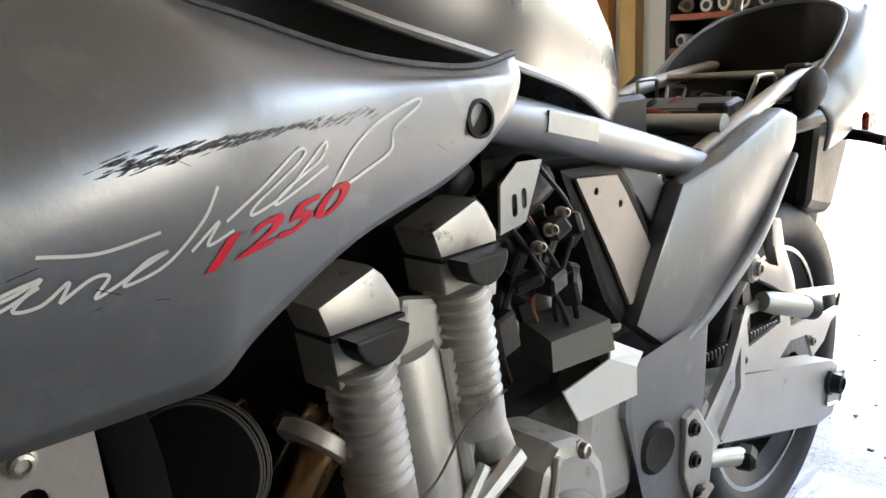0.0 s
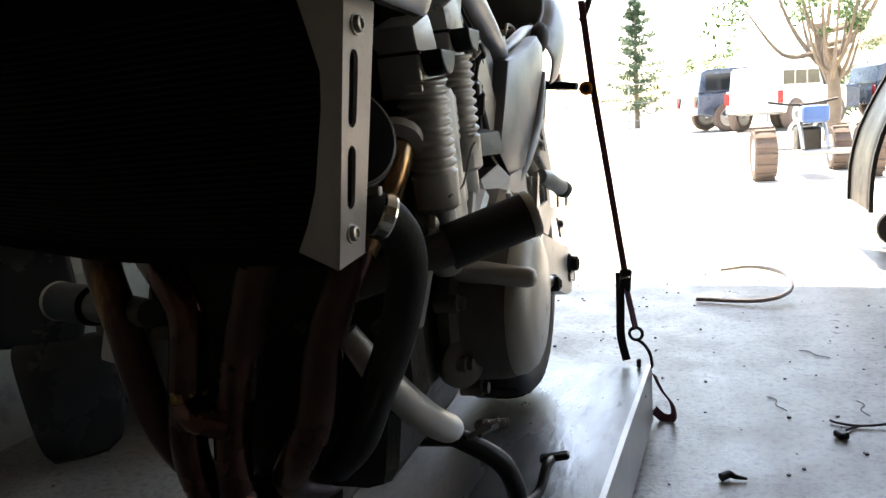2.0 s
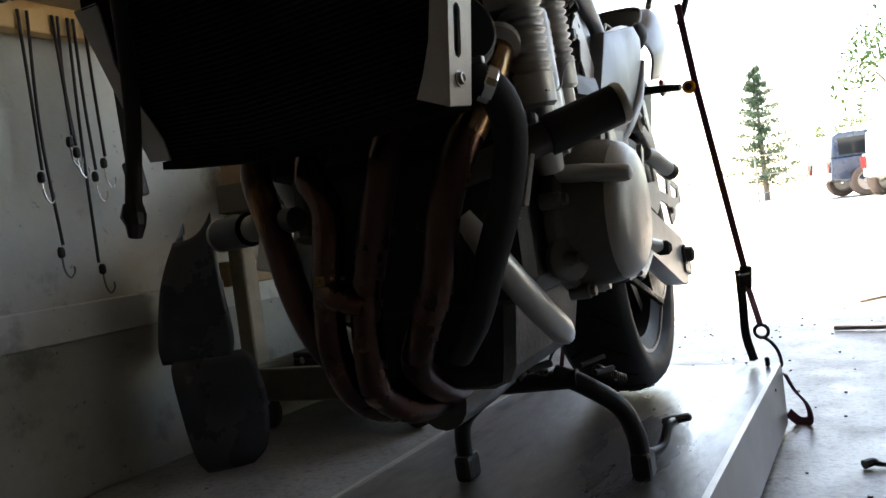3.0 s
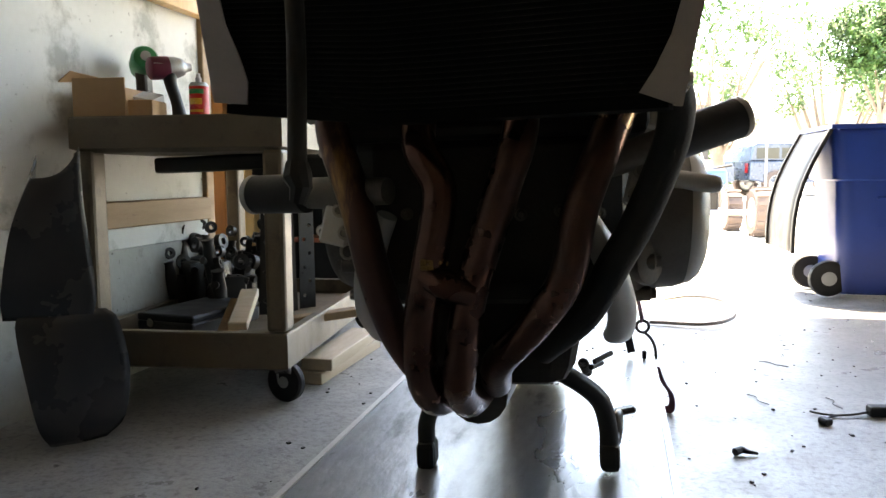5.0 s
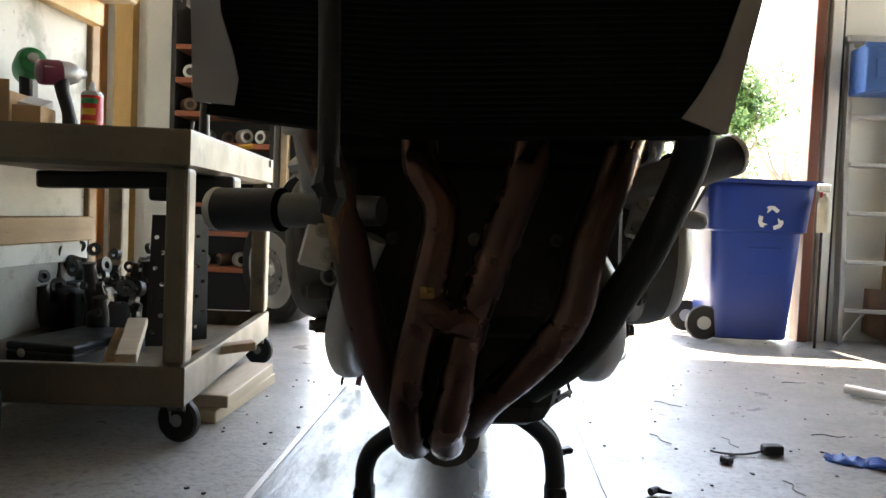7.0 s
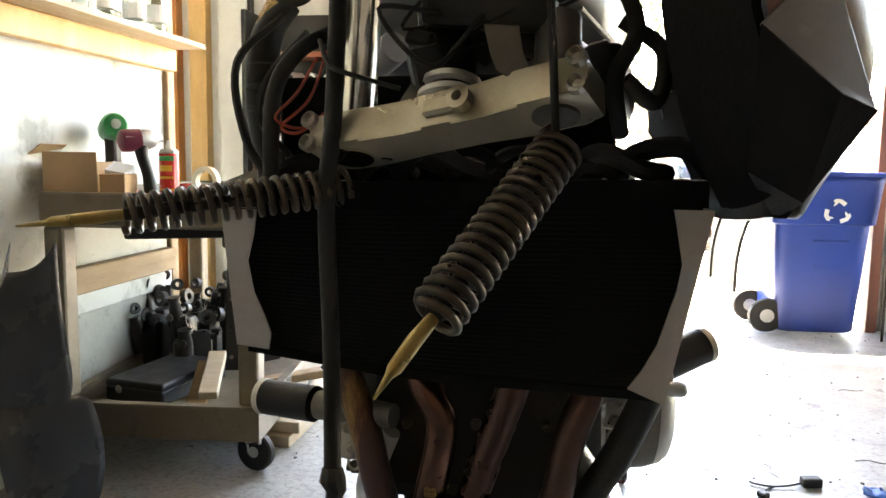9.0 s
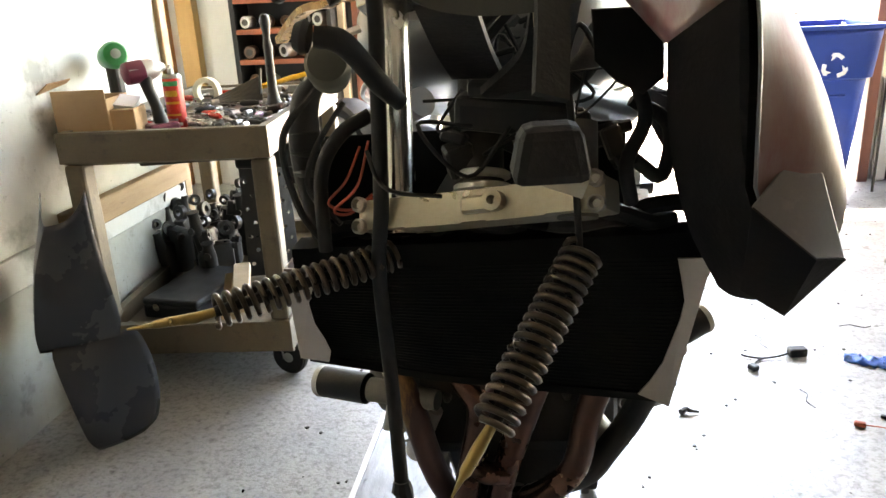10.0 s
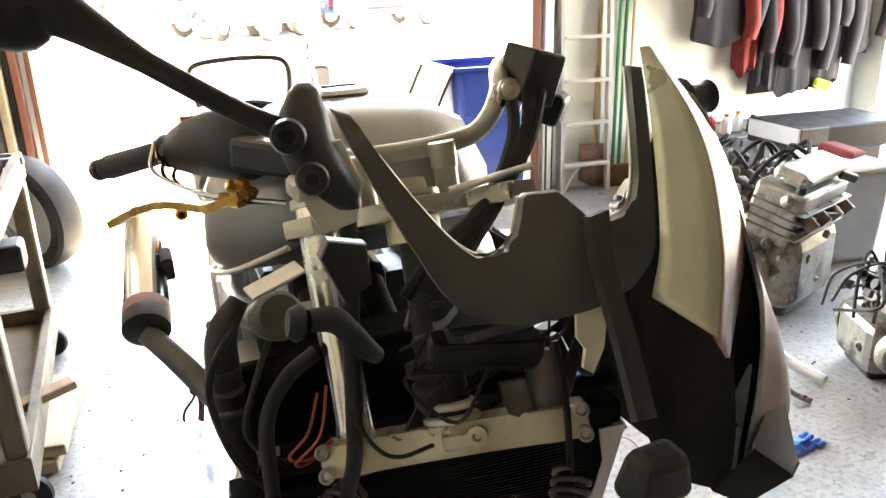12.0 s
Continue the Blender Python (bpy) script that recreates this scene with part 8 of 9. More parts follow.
# ---------------------------------------------------------------- wheel and shelf in the far corner
def spare_wheel():
    t = thing("spare_wheel", "motorcycle wheel with a worn tyre leaning in the corner", "wheel", pose(-1.70, 3.96, 0.0, 5, 0, -40))
    wheel(t, (0, 0, 0.315), (0, 1, 0), 0.315, 0.17, "rubber", "alloy", 40, 0.72)
    dk = B()
    plate(dk, [(0.145 * math.cos(2 * math.pi * k / 28), 0.315 + 0.145 * math.sin(2 * math.pi * k / 28)) for k in range(28)],
          [[(0.125 * math.cos(b) + 0.008 * math.cos(a), 0.315 + 0.125 * math.sin(b) + 0.008 * math.sin(a)) for a in [2 * math.pi * i / 7 for i in range(7)]] for b in [2 * math.pi * j / 12 for j in range(12)]] +
          [[(0.08 * math.cos(2 * math.pi * k / 20), 0.315 + 0.08 * math.sin(2 * math.pi * k / 20)) for k in range(20)]], "y", -0.098, -0.094)
    part("brake_disc", dk, "steel", t)
    for k in range(3):
        a = 2 * math.pi * k / 3 + 0.5
        part("spoke", tube(B(), [(0.03 * math.cos(a), 0, 0.315 + 0.03 * math.sin(a)), (0.2 * math.cos(a), 0, 0.315 + 0.2 * math.sin(a))], 0.02, flat=(0.05, 0.03)), "alloy", t)


spare_wheel()


def parts_shelf():
    t = thing("parts_shelf", "orange-shelved rack full of pistons and cylinders", "shelf")
    x0, x1, y0, y1 = -2.46, -1.84, 4.08, 4.33
    rows = (0.28, 0.50, 0.675, 0.85, 1.035, 1.22, 1.42, 1.62)
    for x in (x0, x1):
        part("upright", box(B(), (x, (y0 + y1) / 2, 0.95), (0.03, y1 - y0, 1.9), 0.003), "black_metal", t)
    part("back_board", box(B(), ((x0 + x1) / 2, y1, 0.95), (x1 - x0, 0.012, 1.9)), "black_metal", t)
    for z in rows:
        part("shelf_board", box(B(), ((x0 + x1) / 2, (y0 + y1) / 2, z), (x1 - x0 - 0.03, y1 - y0, 0.032), 0.003), "shelf", t)
    rnd = random.Random(12)
    for z in rows[:-1]:
        n = 5
        for k in range(n):
            r = rnd.uniform(0.032, 0.046)
            c = thing("piston", "dull alloy piston or cylinder stored on the orange rack", "piston", pose(x0 + 0.075 + k * 0.118, y0 + 0.09 + rnd.uniform(-0.02, 0.02), z + 0.016, 0, 0, rnd.uniform(-40, 40)), "pistons on the rack")
            d = (rnd.uniform(-0.3, 0.3), -1, 0.1)
            part("piston_body", lathe(B(), [(r * 0.5, 0.0), (r * 0.55, -0.01), (r * 0.9, -0.01), (r, 0.0), (r, 0.07), (r * 0.9, 0.075)], (0, -0.03, r + 0.002), (0.1 * (k % 3 - 1), 1, 0), 18), "alloy" if rnd.random() > 0.3 else "rust", c, "", True)
            part("bore", lathe(B(), [(r * 0.52, 0), (r * 0.52, -0.004)], (0, -0.036, r + 0.002), (0.1 * (k % 3 - 1), 1, 0), 14), "dark_part", c)


parts_shelf()


# ---------------------------------------------------------------- recycling bin and things by the right jamb
def recycling_bin():
    t = thing("recycling_bin", "blue wheeled recycling bin with its lid hanging open", "bin", pose(1.022, 4.245, 0.0, 0, 0, 3) @ Matrix.Diagonal((1.15, 1, 1.11, 1)))
    rings = []
    for z, w, d in ((0.02, 0.185, 0.20), (0.03, 0.195, 0.21), (0.58, 0.225, 0.25), (0.59, 0.245, 0.27), (0.80, 0.262, 0.29), (0.835, 0.265, 0.29)):
        rings.append([Vector((sx * (w - 0.07) + 0.07 * math.cos(q), sy * (d - 0.07) + 0.07 * math.sin(q), z)) for sx, sy, q0 in ((-1, -1, 180), (1, -1, 270), (1, 1, 0), (-1, 1, 90)) for q in [radians(q0 + 15 * k) for k in range(7)]])
    bm = B()
    loft(bm, rings, caps=False)
    bm.faces.new([v for v in bm.verts if abs(v.co.z - 0.02) < 1e-5])
    b = part("bin_body", bm, "bin", t, "blue plastic body", True, 32)
    b.modifiers.new("thick", "SOLIDIFY").thickness = 0.006
    rm = B()
    tube(rm, [(-0.262, -0.29, 0.842), (0.262, -0.29, 0.842)], 0.012, flat=(0.03, 0.022))
    tube(rm, [(-0.262, 0.29, 0.842), (0.262, 0.29, 0.842)], 0.012, flat=(0.03, 0.022))
    tube(rm, [(-0.264, -0.30, 0.842), (-0.264, 0.30, 0.842)], 0.012, flat=(0.03, 0.022))
    tube(rm, [(0.264, -0.30, 0.842), (0.264, 0.30, 0.842)], 0.012, flat=(0.03, 0.022))
    part("rim", rm, "bin", t)
    part("grip_bar", box(B(), (0.03, -0.243, 0.50), (0.17, 0.02, 0.014), 0.004), "bin", t)
    part("recess", box(B(), (0.03, -0.233, 0.42), (0.15, 0.006, 0.13), 0.003), "bin", t)
    for k in range(3):
        a0 = math.pi / 2 + 2 * math.pi * k / 3
        c = Vector((0.035, -0.288, 0.655))
        bm = B()
        p = [(c.x + r * math.cos(a0 + da), c.z + r * math.sin(a0 + da)) for da, r in ((-0.75, 0.040), (-0.75, 0.060), (-0.20, 0.066), (0.20, 0.066), (0.42, 0.058), (0.30, 0.052), (0.62, 0.034), (0.10, 0.040), (0.05, 0.046), (-0.16, 0.046))]
        prism(bm, p, "y", -0.293, -0.2885)
        part("recycling_arrow", bm, "white_decal", t, "white arrow of the recycling mark")
    for s in (-1, 1):
        wp = part("wheel", lathe(B(), [(0.03, -0.02), (0.085, -0.02), (0.092, 0), (0.085, 0.02), (0.03, 0.02)], (-0.235, s * 0.17, 0.095), (0, 1, 0), 24), "rubber", t, "black wheel", True)
        part("hub", lathe(B(), [(0.035, -0.024), (0.035, 0.024)], (-0.235, s * 0.17, 0.095), (0, 1, 0), 16), "tin", wp)
    lid = B()
    grid(lid, [[Vector((-0.275 - 0.05 * math.sin(math.pi * i / 7) - 0.15 * (i / 7), -0.28 + 0.56 * j / 4, 0.83 - 0.60 * i / 7)) for j in range(5)] for i in range(8)])
    edge = [Vector((-0.278 - 0.05 * math.sin(math.pi * i / 7) - 0.15 * (i / 7), 0, 0.83 - 0.60 * i / 7)) for i in range(8)]
    lp = part("lid", lid, "black", t, "dark lid hanging down from its hinge", True, 180)
    lp.modifiers.new("thick", "SOLIDIFY").thickness = 0.010
    for y in (-0.284, 0.284):
        part("lid_edge", tube(B(), [p + Vector((0, y, 0)) for p in edge], 0.011, 8, flat=(0.030, 0.016)), "rubber", lp, "", True)
    b2 = thing("spray_bottle", "white spray bottle hanging on the bin's rim", "bottle", pose(1.365, 3.95, 0.0))
    dz = 0.66
    part("bottle_body", lathe(B(), [(0.03, 0), (0.036, 0.008), (0.036, 0.15), (0.028, 0.19), (0.014, 0.205), (0.014, 0.22)], (0, 0, dz), (0, 0, 1), 16), "cream", b2, "", True)
    part("trigger_head", box(B(), (-0.01, 0, dz + 0.25), (0.075, 0.026, 0.045), 0.008), "cloth", b2)
    part("trigger", box(B(), (-0.02, 0, dz + 0.215), (0.012, 0.014, 0.04), 0.004), "can_red", b2)
    part("hanging_post", rod(B(), (0, 0.02, 0.0), (0, 0.02, dz + 0.02), 0.008), "black_metal", b2)


recycling_bin()


def ladder():
    t = thing("step_ladder", "folded aluminium step ladder leaning by the door", "ladder", pose(1.60, 4.20, 0.0, -3, 0, 0))
    for x, y in ((0.0, 0.0), (0.36, 0.0), (0.02, 0.08), (0.34, 0.08)):
        part("stile", box(B(), (x, y, 0.9), (0.028, 0.05, 1.8), 0.004), "alloy", t)
    for k in range(6):
        part("step", box(B(), (0.18, -0.005, 0.20 + k * 0.29), (0.34, 0.075, 0.025), 0.004), "alloy", t)
    part("brace", rod(B(), (0.02, -0.005, 0.02), (0.14, -0.02, 0.20), 0.010), "alloy", t)
    part("top_cap", box(B(), (0.18, 0.04, 1.82), (0.42, 0.16, 0.05), 0.01), "alloy", t)
    c = thing("blue_crate", "blue plastic crate hung on the ladder's upper steps", "crate", pose(1.80, 4.128, 1.47))
    for p, q in (((0, -0.10, 0.14), (0.44, 0.008, 0.26)), ((0, 0.10, 0.14), (0.44, 0.008, 0.26)), ((-0.218, 0, 0.14), (0.008, 0.20, 0.26)), ((0.218, 0, 0.14), (0.008, 0.20, 0.26)), ((0, 0, 0.006), (0.44, 0.20, 0.012))):
        part("side", box(B(), p, q, 0.003), "atv_blue", c)
    part("rim", box(B(), (0, -0.106, 0.262), (0.47, 0.02, 0.03), 0.005), "atv_blue", c)
    for x in (-0.10, 0.10):
        part("recess", box(B(), (x, -0.106, 0.13), (0.13, 0.006, 0.11), 0.003), "atv_blue", c)


ladder()


def leaning_tools():
    s = thing("shovel", "long-handled shovel leaning on the wall", "shovel", pose(1.86, 4.24, 0, -4, 3, 0))
    part("shaft", rod(B(), (0, 0, 0.32), (0, 0, 1.36), 0.016), "wood", s, "", True)
    part("grip", tube(B(), [(-0.05, 0, 1.45), (-0.045, 0, 1.36), (0.045, 0, 1.36), (0.05, 0, 1.45), (-0.05, 0, 1.45)], 0.012, 8), "black_metal", s)
    bl = B()
    grid(bl, [[Vector((0.11 * (i / 3 - 1), 0.03 * (abs(i / 3 - 1)) ** 2 - 0.02, 0.33 - 0.31 * j / 4 + (0.05 * abs(i / 3 - 1) if j == 4 else 0))) for i in range(7)] for j in range(5)])
    p = part("blade", bl, "rust", s, "rusty blade", True)
    p.modifiers.new("thick", "SOLIDIFY").thickness = 0.004
    for k, (x, h, mt) in enumerate(((2.03, 1.75, "hose_green"), (2.08, 1.9, "hose_green"), (2.14, 1.8, "wood_pale"))):
        r = thing("broom", "long-handled broom leaning in the corner", "broom", pose(x, 4.26, 0, -3, 2, 0), "brooms in the corner")
        part("shaft", rod(B(), (0, 0, 0.16), (0, 0, h), 0.013), mt, r, "", True)
        part("bristles", box(B(), (0, 0, 0.08), (0.24, 0.05, 0.16), 0.01, None, 1, (0.6, 0.6)), "brown_cloth", r)
    j = thing("jug", "yellow plastic jug with a funnel on top", "jug", pose(2.30, 4.12, 0))
    part("jug_body", box(B(), (0, 0, 0.16), (0.24, 0.17, 0.32), 0.03, None, 3), "jug", j)
    part("funnel", lathe(B(), [(0.06, 0), (0.055, 0.02), (0.02, 0.16), (0.012, 0.22)], (0, 0, 0.32), (0, 0, 1), 20), "jug", j, "", True)
    part("handle", tube(B(), smooth_path([(0.06, 0, 0.31), (0.11, 0, 0.36), (0.13, 0, 0.28), (0.12, 0, 0.22)]), 0.014, 10), "jug", j, "", True)
    d = thing("dust_brush", "white and green hand brush on the floor", "brush", pose(2.06, 4.0, 0))
    part("bristles", box(B(), (0, 0, 0.06), (0.24, 0.12, 0.12), 0.02, None, 2, (0.5, 0.5)), "cloth", d)
    part("back", box(B(), (0.05, -0.02, 0.05), (0.18, 0.10, 0.03), 0.01, (20, 0, 0)), "green", d)
    part("handle", rod(B(), (0, 0, 0.12), (-0.02, 0, 0.24), 0.016, 0.02), "cloth", d)


leaning_tools()


# ---------------------------------------------------------------- work side of the room
def cabinets():
    for k, x in enumerate((2.62, 3.14, 3.66)):
        t = thing("steel_cabinet", "low dark grey steel cabinet along the wall", "cabinet", pose(x, 4.02, 0), "cabinets along the wall")
        part("carcass", box(B(), (0, 0, 0.20), (0.50, 0.55, 0.40), 0.006), "cabinet", t)
        for j in range(3):
            dr = part("door", box(B(), (-0.165 + j * 0.165, -0.28, 0.20), (0.150, 0.016, 0.36), 0.004), "cabinet", t)
            part("handle", rod(B(), (-0.11 + j * 0.165, -0.296, 0.26), (-0.11 + j * 0.165, -0.296, 0.34), 0.005), "tin", dr)
    b = thing("drain_tray", "black tray with a bare metal edge on a dark stand", "tray", pose(2.85, 3.22, 0.45))
    part("tray_body", box(B(), (0.06, 0, 0.075), (0.80, 0.45, 0.15), 0.01), "black", b)
    part("edge_bar", box(B(), (-0.35, -0.02, 0.095), (0.02, 0.44, 0.10), 0.004), "tin", b)
    part("corner_block", box(B(), (-0.25, -0.235, 0.10), (0.20, 0.02, 0.10), 0.004), "dull_alloy", b)
    part("stand", box(B(), (0.08, 0, -0.226), (0.56, 0.30, 0.448), 0.01), "black_metal", b)
    for k, (x, c1, c2) in enumerate(((2.48, "amber", "cloth"), (2.60, "can_red", "cloth"), (2.68, "cloth", "can_red"), (2.82, "cloth", "amber"), (2.90, "jacket", "cloth"))):
        q = thing("oil_bottle", "small coloured oil bottle on the cabinet", "bottle", pose(x, 3.88 + 0.06 * (k % 2), 0.40), "bottles on the cabinet")
        part("bottle_body", lathe(B(), [(0.035, 0), (0.038, 0.01), (0.036, 0.08), (0.014, 0.11), (0.012, 0.12)], (0, 0, 0), (0, 0, 1), 14), c1, q, "", True)
        part("cap", lathe(B(), [(0.015, 0), (0.015, 0.02)], (0, 0, 0.118), (0, 0, 1), 12), c2, q)
    rg_ = thing("hanging_rag", "pale lilac rag hanging over the cabinet's corner", "rag", pose(2.36, 3.72, 0.40))
    bm = B()
    grid(bm, [[Vector((-0.05 + 0.1 * i / 6 * (1 - 0.4 * j / 6), -0.012 * math.sin(i * 1.5 + j) - 0.01, 0.01 - 0.24 * j / 6 - 0.02 * (i == 2))) for i in range(7)] for j in range(7)])
    rr = part("cloth", bm, "cloth", rg_, "", True, 180)
    rr.modifiers.new("thick", "SOLIDIFY").thickness = 0.003
    g = thing("waste_bin", "pale grey plastic waste bin with red rag inside", "bin", pose(2.40, 2.62, 0))
    part("bin_body", box(B(), (0, 0, 0.25), (0.34, 0.42, 0.50), 0.03, None, 2, (1.12, 1.12)), "tin", g)
    part("rim", box(B(), (0, 0, 0.505), (0.40, 0.50, 0.03), 0.01), "cream", g)
    part("rag", box(B(), (0.1, 0.05, 0.535), (0.16, 0.2, 0.06), 0.02, (10, 5, 20), 2), "red_cloth", g)


cabinets()


def coats():
    for k, (x, w, h, mt, lab) in enumerate(((2.80, 0.46, 0.66, "jacket", "dark grey work jacket"), (3.08, 0.18, 0.88, "red_cloth", "dark red jacket"), (3.26, 0.22, 1.02, "jacket", "black overall"),
                                            (3.50, 0.34, 1.05, "jacket", "black jacket"), (3.74, 0.32, 1.02, "jacket", "black jacket with a yellow-green lining"), (3.98, 0.40, 0.80, "jacket", "dark padded coat"))):
        t = thing("hanging_jacket", lab + " hanging on the wall", "jacket", pose(x, WALL_B - 0.11, 1.66), "jackets on the wall")
        rnd = random.Random(60 + k)
        ph = [rnd.uniform(0, 6.28) for _ in range(4)]
        rows = []
        for j in range(13):
            f = j / 12
            ww = w * (0.30 + 0.70 * min(1, f * 3.2)) * (1 + 0.05 * math.sin(5 * f + ph[0])) / 2
            ring = []
            for i in range(40):
                a = 2 * math.pi * i / 40
                fold = 0.030 * math.sin(7 * a + ph[1] + 1.5 * f) * f + 0.016 * math.sin(13 * a + ph[2] - 2 * f) * f
                ring.append(Vector((ww * math.sin(a) + 0.02 * math.sin(3 * f + ph[3]), -(0.06 + fold) * math.cos(a) + 0.4 * fold, -h * f - f * (0.035 * math.sin(2 * a + ph[0]) + 0.02 * math.sin(5 * a + ph[2])))))
            rows.append(ring)
        part("cloth", loft(B(), rows), mt, t, "", True, 80)
        for s in (-1, 1):
            e = w * (0.52 + 0.05 * s)
            part("sleeve", tube(B(), smooth_path([(s * w * 0.30, -0.05, -0.06), (s * e, -0.09, -h * 0.32), (s * e * 0.95 + 0.02, -0.11, -h * 0.60), (s * e * 0.9, -0.10, -h * (0.80 + 0.06 * s))]), [0.045, 0.058, 0.050, 0.046], 14), mt, t, "", True)
        part("hook", rod(B(), (0, 0.11, 0.03), (0, 0.0, 0.01), 0.008), "steel", t)
        if k == 4:
            part("lining", box(B(), (-0.02, -0.08, -h * 1.0), (0.16, 0.04, 0.07), 0.015, (0, 16, 0)), "hivis", t)


coats()


def engine_block(m, seed, label, skin="old_cast", dull="dull_alloy"):
    rnd = random.Random(seed)
    t = thing("loose_engine", label, "engine", m, "engines on the floor")
    part("crankcase", box(B(), (0, 0, 0.17), (0.36, 0.32, 0.26), 0.05, None, 2), skin, t)
    part("sump", box(B(), (0, 0, 0.03), (0.26, 0.24, 0.06), 0.02, None, 2), "dark_part", t)
    cy = part("cylinder_block", box(B(), (0, -0.06, 0.37), (0.36, 0.17, 0.20), 0.015, (14, 0, 0), 2), skin, t)
    for j in range(4):
        part("cooling_fin", box(B(), (0, -0.062 - j * 0.007, 0.32 + j * 0.028), (0.375, 0.185, 0.006), 0.002, (14, 0, 0)), dull, cy)
    for k in range(64):
        c = (rnd.uniform(-0.185, 0.185), rnd.uniform(-0.17, 0.13), rnd.uniform(0.10, 0.50))
        ax = (rnd.uniform(-1, 1), rnd.uniform(-1, 1), rnd.uniform(-0.4, 1))
        r = rnd.uniform(0.008, 0.024)
        part("lug", lathe(B(), [(r, 0), (r * 1.15, r * 0.3), (r, r * 1.4), (r * 0.6, r * 1.8), (r * 0.5, r * 1.2)], c, ax, 12), (skin, dull, "dark_part", skin, "alloy")[k % 5], t, "", True, 35)
    for k in range(18):
        c = (rnd.uniform(-0.19, 0.19), rnd.uniform(-0.18, 0.14), rnd.uniform(0.12, 0.50))
        part("bracket", box(B(), c, (rnd.uniform(0.02, 0.09), rnd.uniform(0.01, 0.05), rnd.uniform(0.012, 0.05)), 0.004, (rnd.uniform(-30, 30), rnd.uniform(-30, 30), rnd.uniform(-60, 60))), (skin, "dark_part", dull)[k % 3], t)
    part("cam_cover", box(B(), (0, -0.10, 0.50), (0.34, 0.12, 0.05), 0.02, (14, 0, 0), 2), skin, t)
    for s in (-1, 1):
        cv = part("side_cover", lathe(B(), [(0.115, 0), (0.115, 0.02), (0.10, 0.05), (0.05, 0.06), (0.01, 0.06)], (s * 0.19, 0.03, 0.18), (s, 0, 0), 26), skin, t, "", True)
        for k in range(7):
            a = 2 * math.pi * k / 7
            part("bolt", lathe(B(), [(0.009, 0), (0.009, 0.012), (0.004, 0.014)], (s * 0.208, 0.03 + 0.105 * math.cos(a), 0.18 + 0.105 * math.sin(a)), (s, 0, 0), 8), "bolt", cv)
    for k in range(4):
        part("intake", rod(B(), (-0.14 + k * 0.093, 0.03, 0.42), (-0.14 + k * 0.093, 0.12, 0.46), 0.026), "dark_part", t, "", True)
        part("exhaust_stub", rod(B(), (-0.14 + k * 0.093, -0.14, 0.38), (-0.14 + k * 0.093, -0.19, 0.34), 0.022), "rust", t, "", True)
    for k in range(6):
        a = Vector((rnd.uniform(-0.18, 0.18), rnd.uniform(-0.1, 0.12), 0.5))
        part("cable", tube(B(), smooth_path([a, a + Vector((rnd.uniform(-0.1, 0.1), 0.05, 0.06)), a + Vector((rnd.uniform(-0.15, 0.15), 0.12, -0.05)), a + Vector((rnd.uniform(-0.2, 0.2), 0.17, -0.2))]), 0.008, 7), "rubber", t, "", True)
    return t


engine_block(pose(1.68, 2.17, 0, 0, 0, 25) @ Matrix.Scale(1.30, 4), 1, "grimy alloy four-cylinder engine on the floor")
dark_engine = engine_block(pose(1.80, 2.90, 0, 0, 0, -15) @ Matrix.Scale(1.1, 4), 2, "oily black engine with its carburettors on the floor", "block", "dark_part")
for k in range(4):
    c = Vector((-0.26 - 0.058 * k, -0.02 - 0.02 * k, 0.30 - 0.012 * k))
    cb = part("carburettor", lathe(B(), [(0.016, -0.05), (0.026, -0.046), (0.026, -0.02), (0.020, 0.0), (0.024, 0.03), (0.019, 0.04)], c, (0.2, -1, 0.25), 16), "dark_part", dark_engine, "oily dark carburettor", True)
    part("float_bowl", box(B(), c + Vector((0, 0.01, -0.045)), (0.046, 0.050, 0.044), 0.008, (0, 8 * k, 0), 2), "block", cb)
    part("cap", lathe(B(), [(0.020, 0), (0.022, 0.006), (0.018, 0.022), (0.006, 0.026)], c + Vector((0, 0.01, 0.026)), (0.1, 0.1, 1), 14), "dull_alloy" if k % 2 else "block", cb, "", True)
part("carburettor_rail", rod(B(), (-0.10, -0.02, 0.29), (-0.45, -0.08, 0.26), 0.012), "block", dark_engine)
engine_block(pose(1.64, 1.47, 0, 0, 0, 70) @ Matrix.Scale(0.80, 4), 4, "pale alloy engine with a bent pipe on the floor")


def bent_pipe():
    t = thing("exhaust_pipe", "bare bent exhaust pipe standing against an engine", "pipe")
    part("pipe", tube(B(), smooth_path([(1.24, 1.80, 0.42), (1.235, 1.78, 0.30), (1.24, 1.70, 0.16), (1.27, 1.58, 0.06), (1.33, 1.42, 0.026)]), 0.022, 12), "alloy", t, "", True)


bent_pipe()


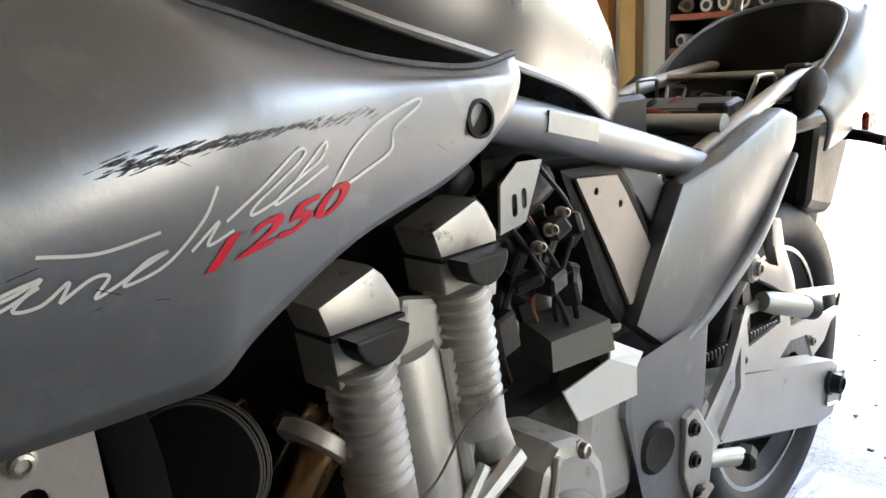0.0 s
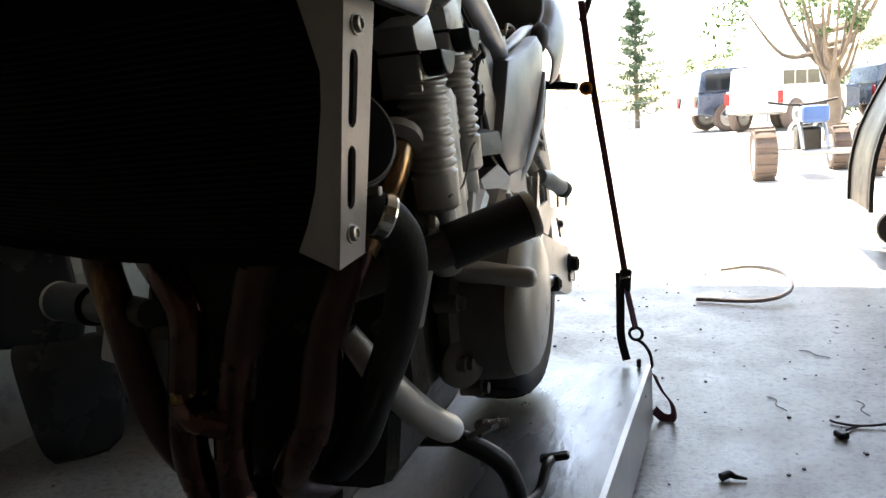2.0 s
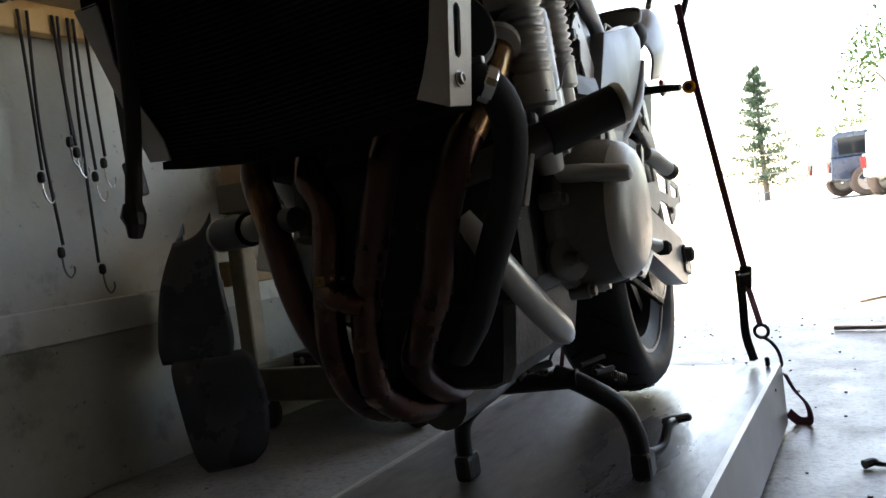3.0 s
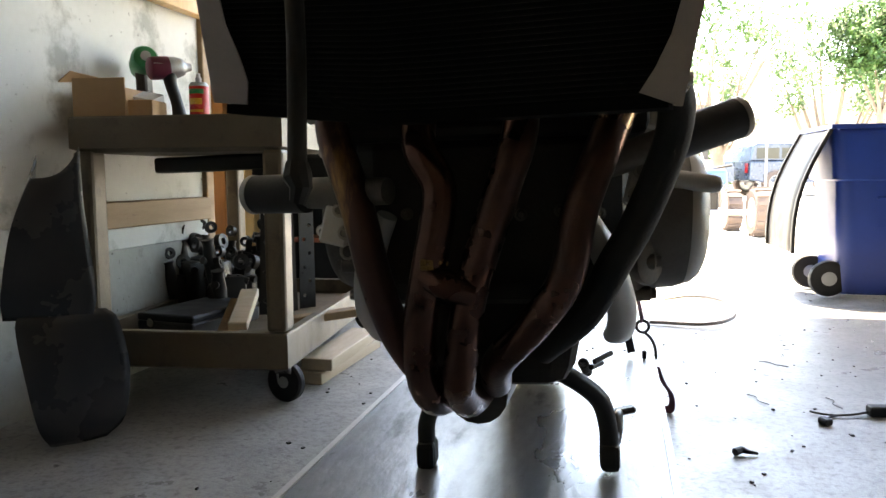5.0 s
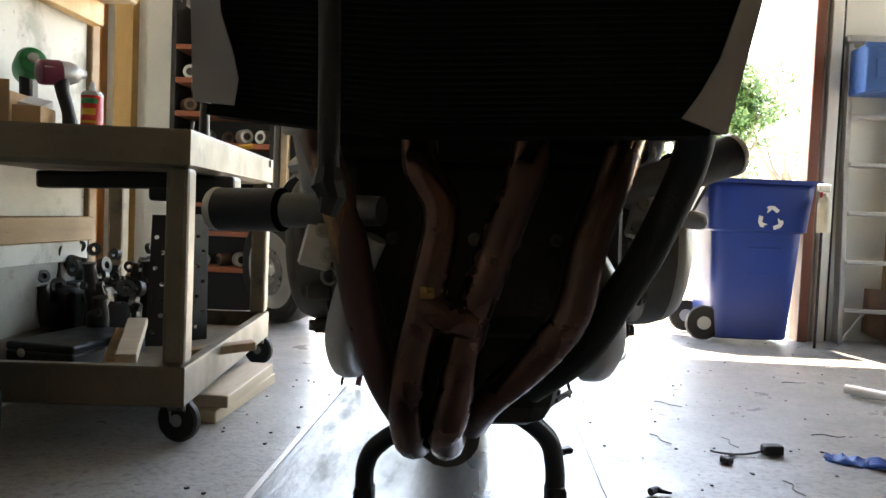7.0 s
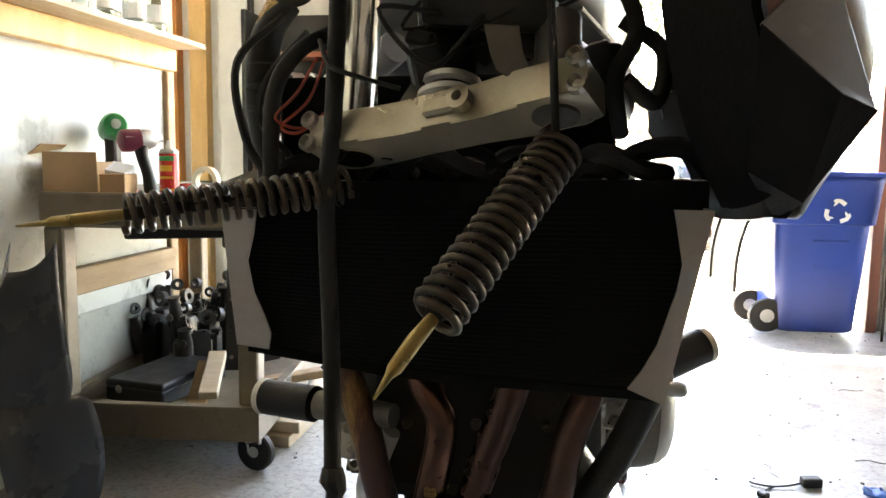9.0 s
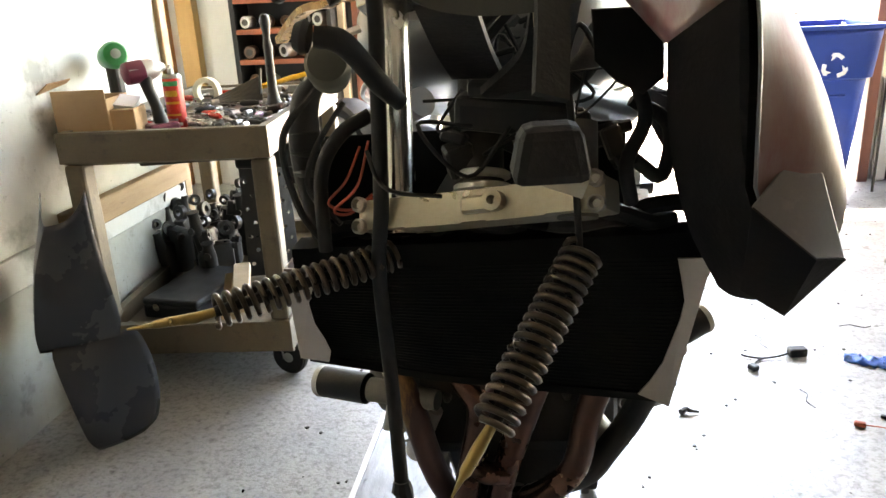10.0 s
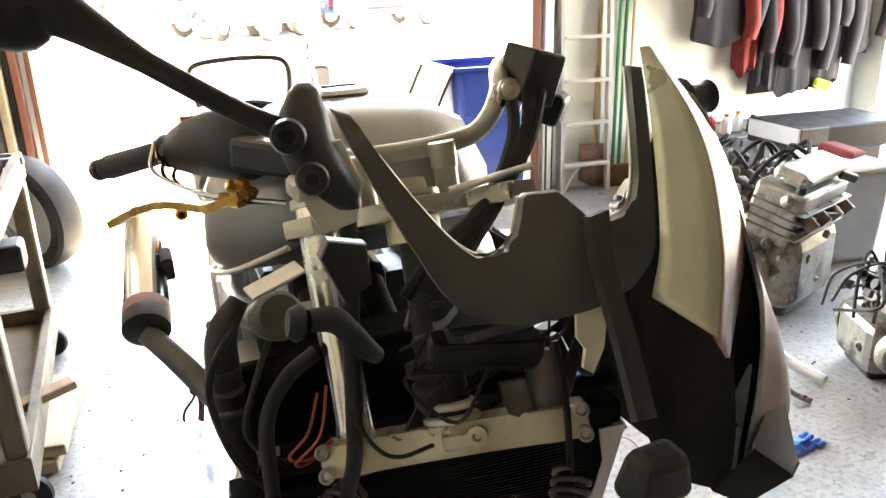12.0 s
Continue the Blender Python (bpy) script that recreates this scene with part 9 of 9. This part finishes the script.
def floor_parts():
    t = thing("fork_legs", "pair of bare alloy fork legs lying on the floor", "fork legs")
    for k, (a, b) in enumerate((((0.97, 2.72, 0.03), (1.40, 2.26, 0.03)), ((0.95, 2.36, 0.03), (1.26, 1.90, 0.035)))):
        a, b = Vector(a), Vector(b)
        p = part("leg", tube(B(), [a, a + (b - a) * 0.5, a + (b - a) * 0.52, b], [0.020, 0.020, 0.028, 0.028], 14), "alloy", t, "", True, )
        part("lug", box(B(), a + (b - a) * 0.06 + Vector((0.01, 0.02, 0.0)), (0.05, 0.05, 0.03), 0.006, (0, 0, 40)), "cast", p)
    cr = thing("wooden_crate", "shallow open wooden crate on the floor", "crate", pose(1.70, 2.52, 0, 0, 0, -20))
    for c, s in (((0, -0.10, 0.05), (0.36, 0.015, 0.10)), ((0, 0.10, 0.05), (0.36, 0.015, 0.10)), ((-0.18, 0, 0.05), (0.015, 0.2, 0.10)), ((0.18, 0, 0.05), (0.015, 0.2, 0.10)), ((0, 0, 0.006), (0.35, 0.2, 0.012))):
        part("board", box(B(), c, s, 0.002), "wood", cr)
    pd = thing("foot_lever", "bent dark metal foot lever on the floor", "lever")
    part("arm", tube(B(), smooth_path([(1.05, 1.60, 0.10), (1.10, 1.55, 0.11), (1.13, 1.48, 0.06), (1.16, 1.38, 0.03), (1.20, 1.34, 0.012)]), 0.012, 10), "steel", pd, "", True)
    part("pad", box(B(), (1.05, 1.61, 0.10), (0.06, 0.09, 0.03), 0.008, (10, 0, 30)), "dark_part", pd)
    part("stop", rod(B(), (1.05, 1.61, 0.0), (1.05, 1.61, 0.09), 0.010), "dark_part", pd)


floor_parts()


def glove(x, y, rz, seed):
    rnd = random.Random(seed)
    t = thing("rubber_glove", "crumpled blue nitrile glove on the floor", "glove", pose(x, y, 0.0, 0, 0, rz), "gloves on the floor")
    rows = []
    for j in range(7):
        rows.append([Vector((-0.06 + 0.12 * i / 9 + rnd.uniform(-0.008, 0.008), -0.035 + 0.07 * j / 6 + rnd.uniform(-0.008, 0.008), max(0.003, 0.020 * math.sin(math.pi * j / 6) * (0.6 + 0.5 * math.sin(i * 1.7 + j)) + rnd.uniform(0, 0.010)))) for i in range(10)])
    p = part("palm", grid(B(), rows), "glove", t, "", True, 60)
    p.modifiers.new("thick", "SOLIDIFY").thickness = 0.002
    for k in range(4):
        part("finger", tube(B(), smooth_path([(0.05, -0.03 + 0.02 * k, 0.008), (0.075, -0.035 + 0.022 * k, 0.014), (0.095 + rnd.uniform(-0.01, 0.01), -0.03 + 0.024 * k + rnd.uniform(-0.01, 0.01), 0.007)]), [0.009, 0.008, 0.006], 8), "glove", t, "", True)


glove(0.56, 1.79, -20, 1)
glove(0.966, 1.134, 12, 2)


def litter():
    t = thing("plug_lead", "black plug with a short lead on the floor", "plug")
    part("plug", box(B(), (0.352, 1.825, 0.016), (0.060, 0.036, 0.030), 0.006, (0, 0, 10), 2), "black", t)
    part("lead", tube(B(), smooth_path([(0.325, 1.82, 0.012), (0.28, 1.80, 0.008), (0.23, 1.79, 0.006), (0.185, 1.80, 0.006), (0.17, 1.815, 0.006)]), 0.0035, 6), "rubber", t, "", True)
    part("lead_branch", tube(B(), smooth_path([(0.235, 1.79, 0.006), (0.205, 1.76, 0.006), (0.190, 1.725, 0.008)]), 0.0035, 6), "rubber", t, "", True)
    part("small_plug", box(B(), (0.186, 1.715, 0.010), (0.026, 0.034, 0.018), 0.004, (0, 0, 30)), "black", t)
    c = thing("rubber_clip", "small black clip on the floor", "clip")
    part("clip_body", tube(B(), smooth_path([(-0.090, 1.415, 0.010), (-0.072, 1.430, 0.012), (-0.060, 1.425, 0.010), (-0.035, 1.428, 0.006)]), [0.010, 0.009, 0.006, 0.003], 8), "black", c, "", True)
    w = thing("red_connector", "small red connector with thin wires on the floor", "connector")
    part("connector_body", box(B(), (0.40, 1.385, 0.008), (0.030, 0.016, 0.014), 0.003, (0, 0, -20)), "red_wire", w)
    part("wire", tube(B(), smooth_path([(0.415, 1.38, 0.008), (0.46, 1.36, 0.012), (0.48, 1.33, 0.006), (0.475, 1.29, 0.005)]), 0.0018, 5), "red_wire", w)
    s = thing("black_scrap", "small black plastic scrap on the floor", "scrap")
    part("scrap", box(B(), (0.49, 1.43, 0.006), (0.034, 0.014, 0.010), 0.003, (0, 0, -20)), "black", s)
    r = thing("dark_rod", "short dark rod on the floor", "rod")
    part("bar", rod(B(), (0.80, 1.50, 0.009), (1.02, 1.46, 0.009), 0.008), "black_metal", r)
    rnd = random.Random(17)
    bm = B()
    for k in range(420):
        x, y = rnd.uniform(-1.3, 1.6), rnd.uniform(0.2, 4.2)
        if -0.93 < x < -0.26 and y < 1.72:
            continue
        q = rnd.uniform(0.0015, 0.005)
        box(bm, (x, y, q * 0.4), (q * 2, q * rnd.uniform(1, 2), q), 0, (0, 0, rnd.uniform(0, 180)))
    gr = part("floor_grit", bm, "dark_part")
    tagged(gr, "fine dark grit and crumbs scattered on the floor", "grit", kind="stuff")
    rnd = random.Random(19)
    for k in range(7):
        x, y = rnd.uniform(-0.1, 1.3), rnd.uniform(1.2, 3.4)
        f = thing("wire_scrap", "thin dark wire offcut on the floor", "wire", pose(x, y, 0, 0, 0, rnd.uniform(0, 360)), "wire scraps on the floor")
        part("strand", tube(B(), smooth_path([(-0.05, 0, 0.003), (-0.01, 0.012, 0.004), (0.03, -0.006, 0.003), (0.06, 0.006, 0.003)]), 0.0016, 5), "black", f)


litter()
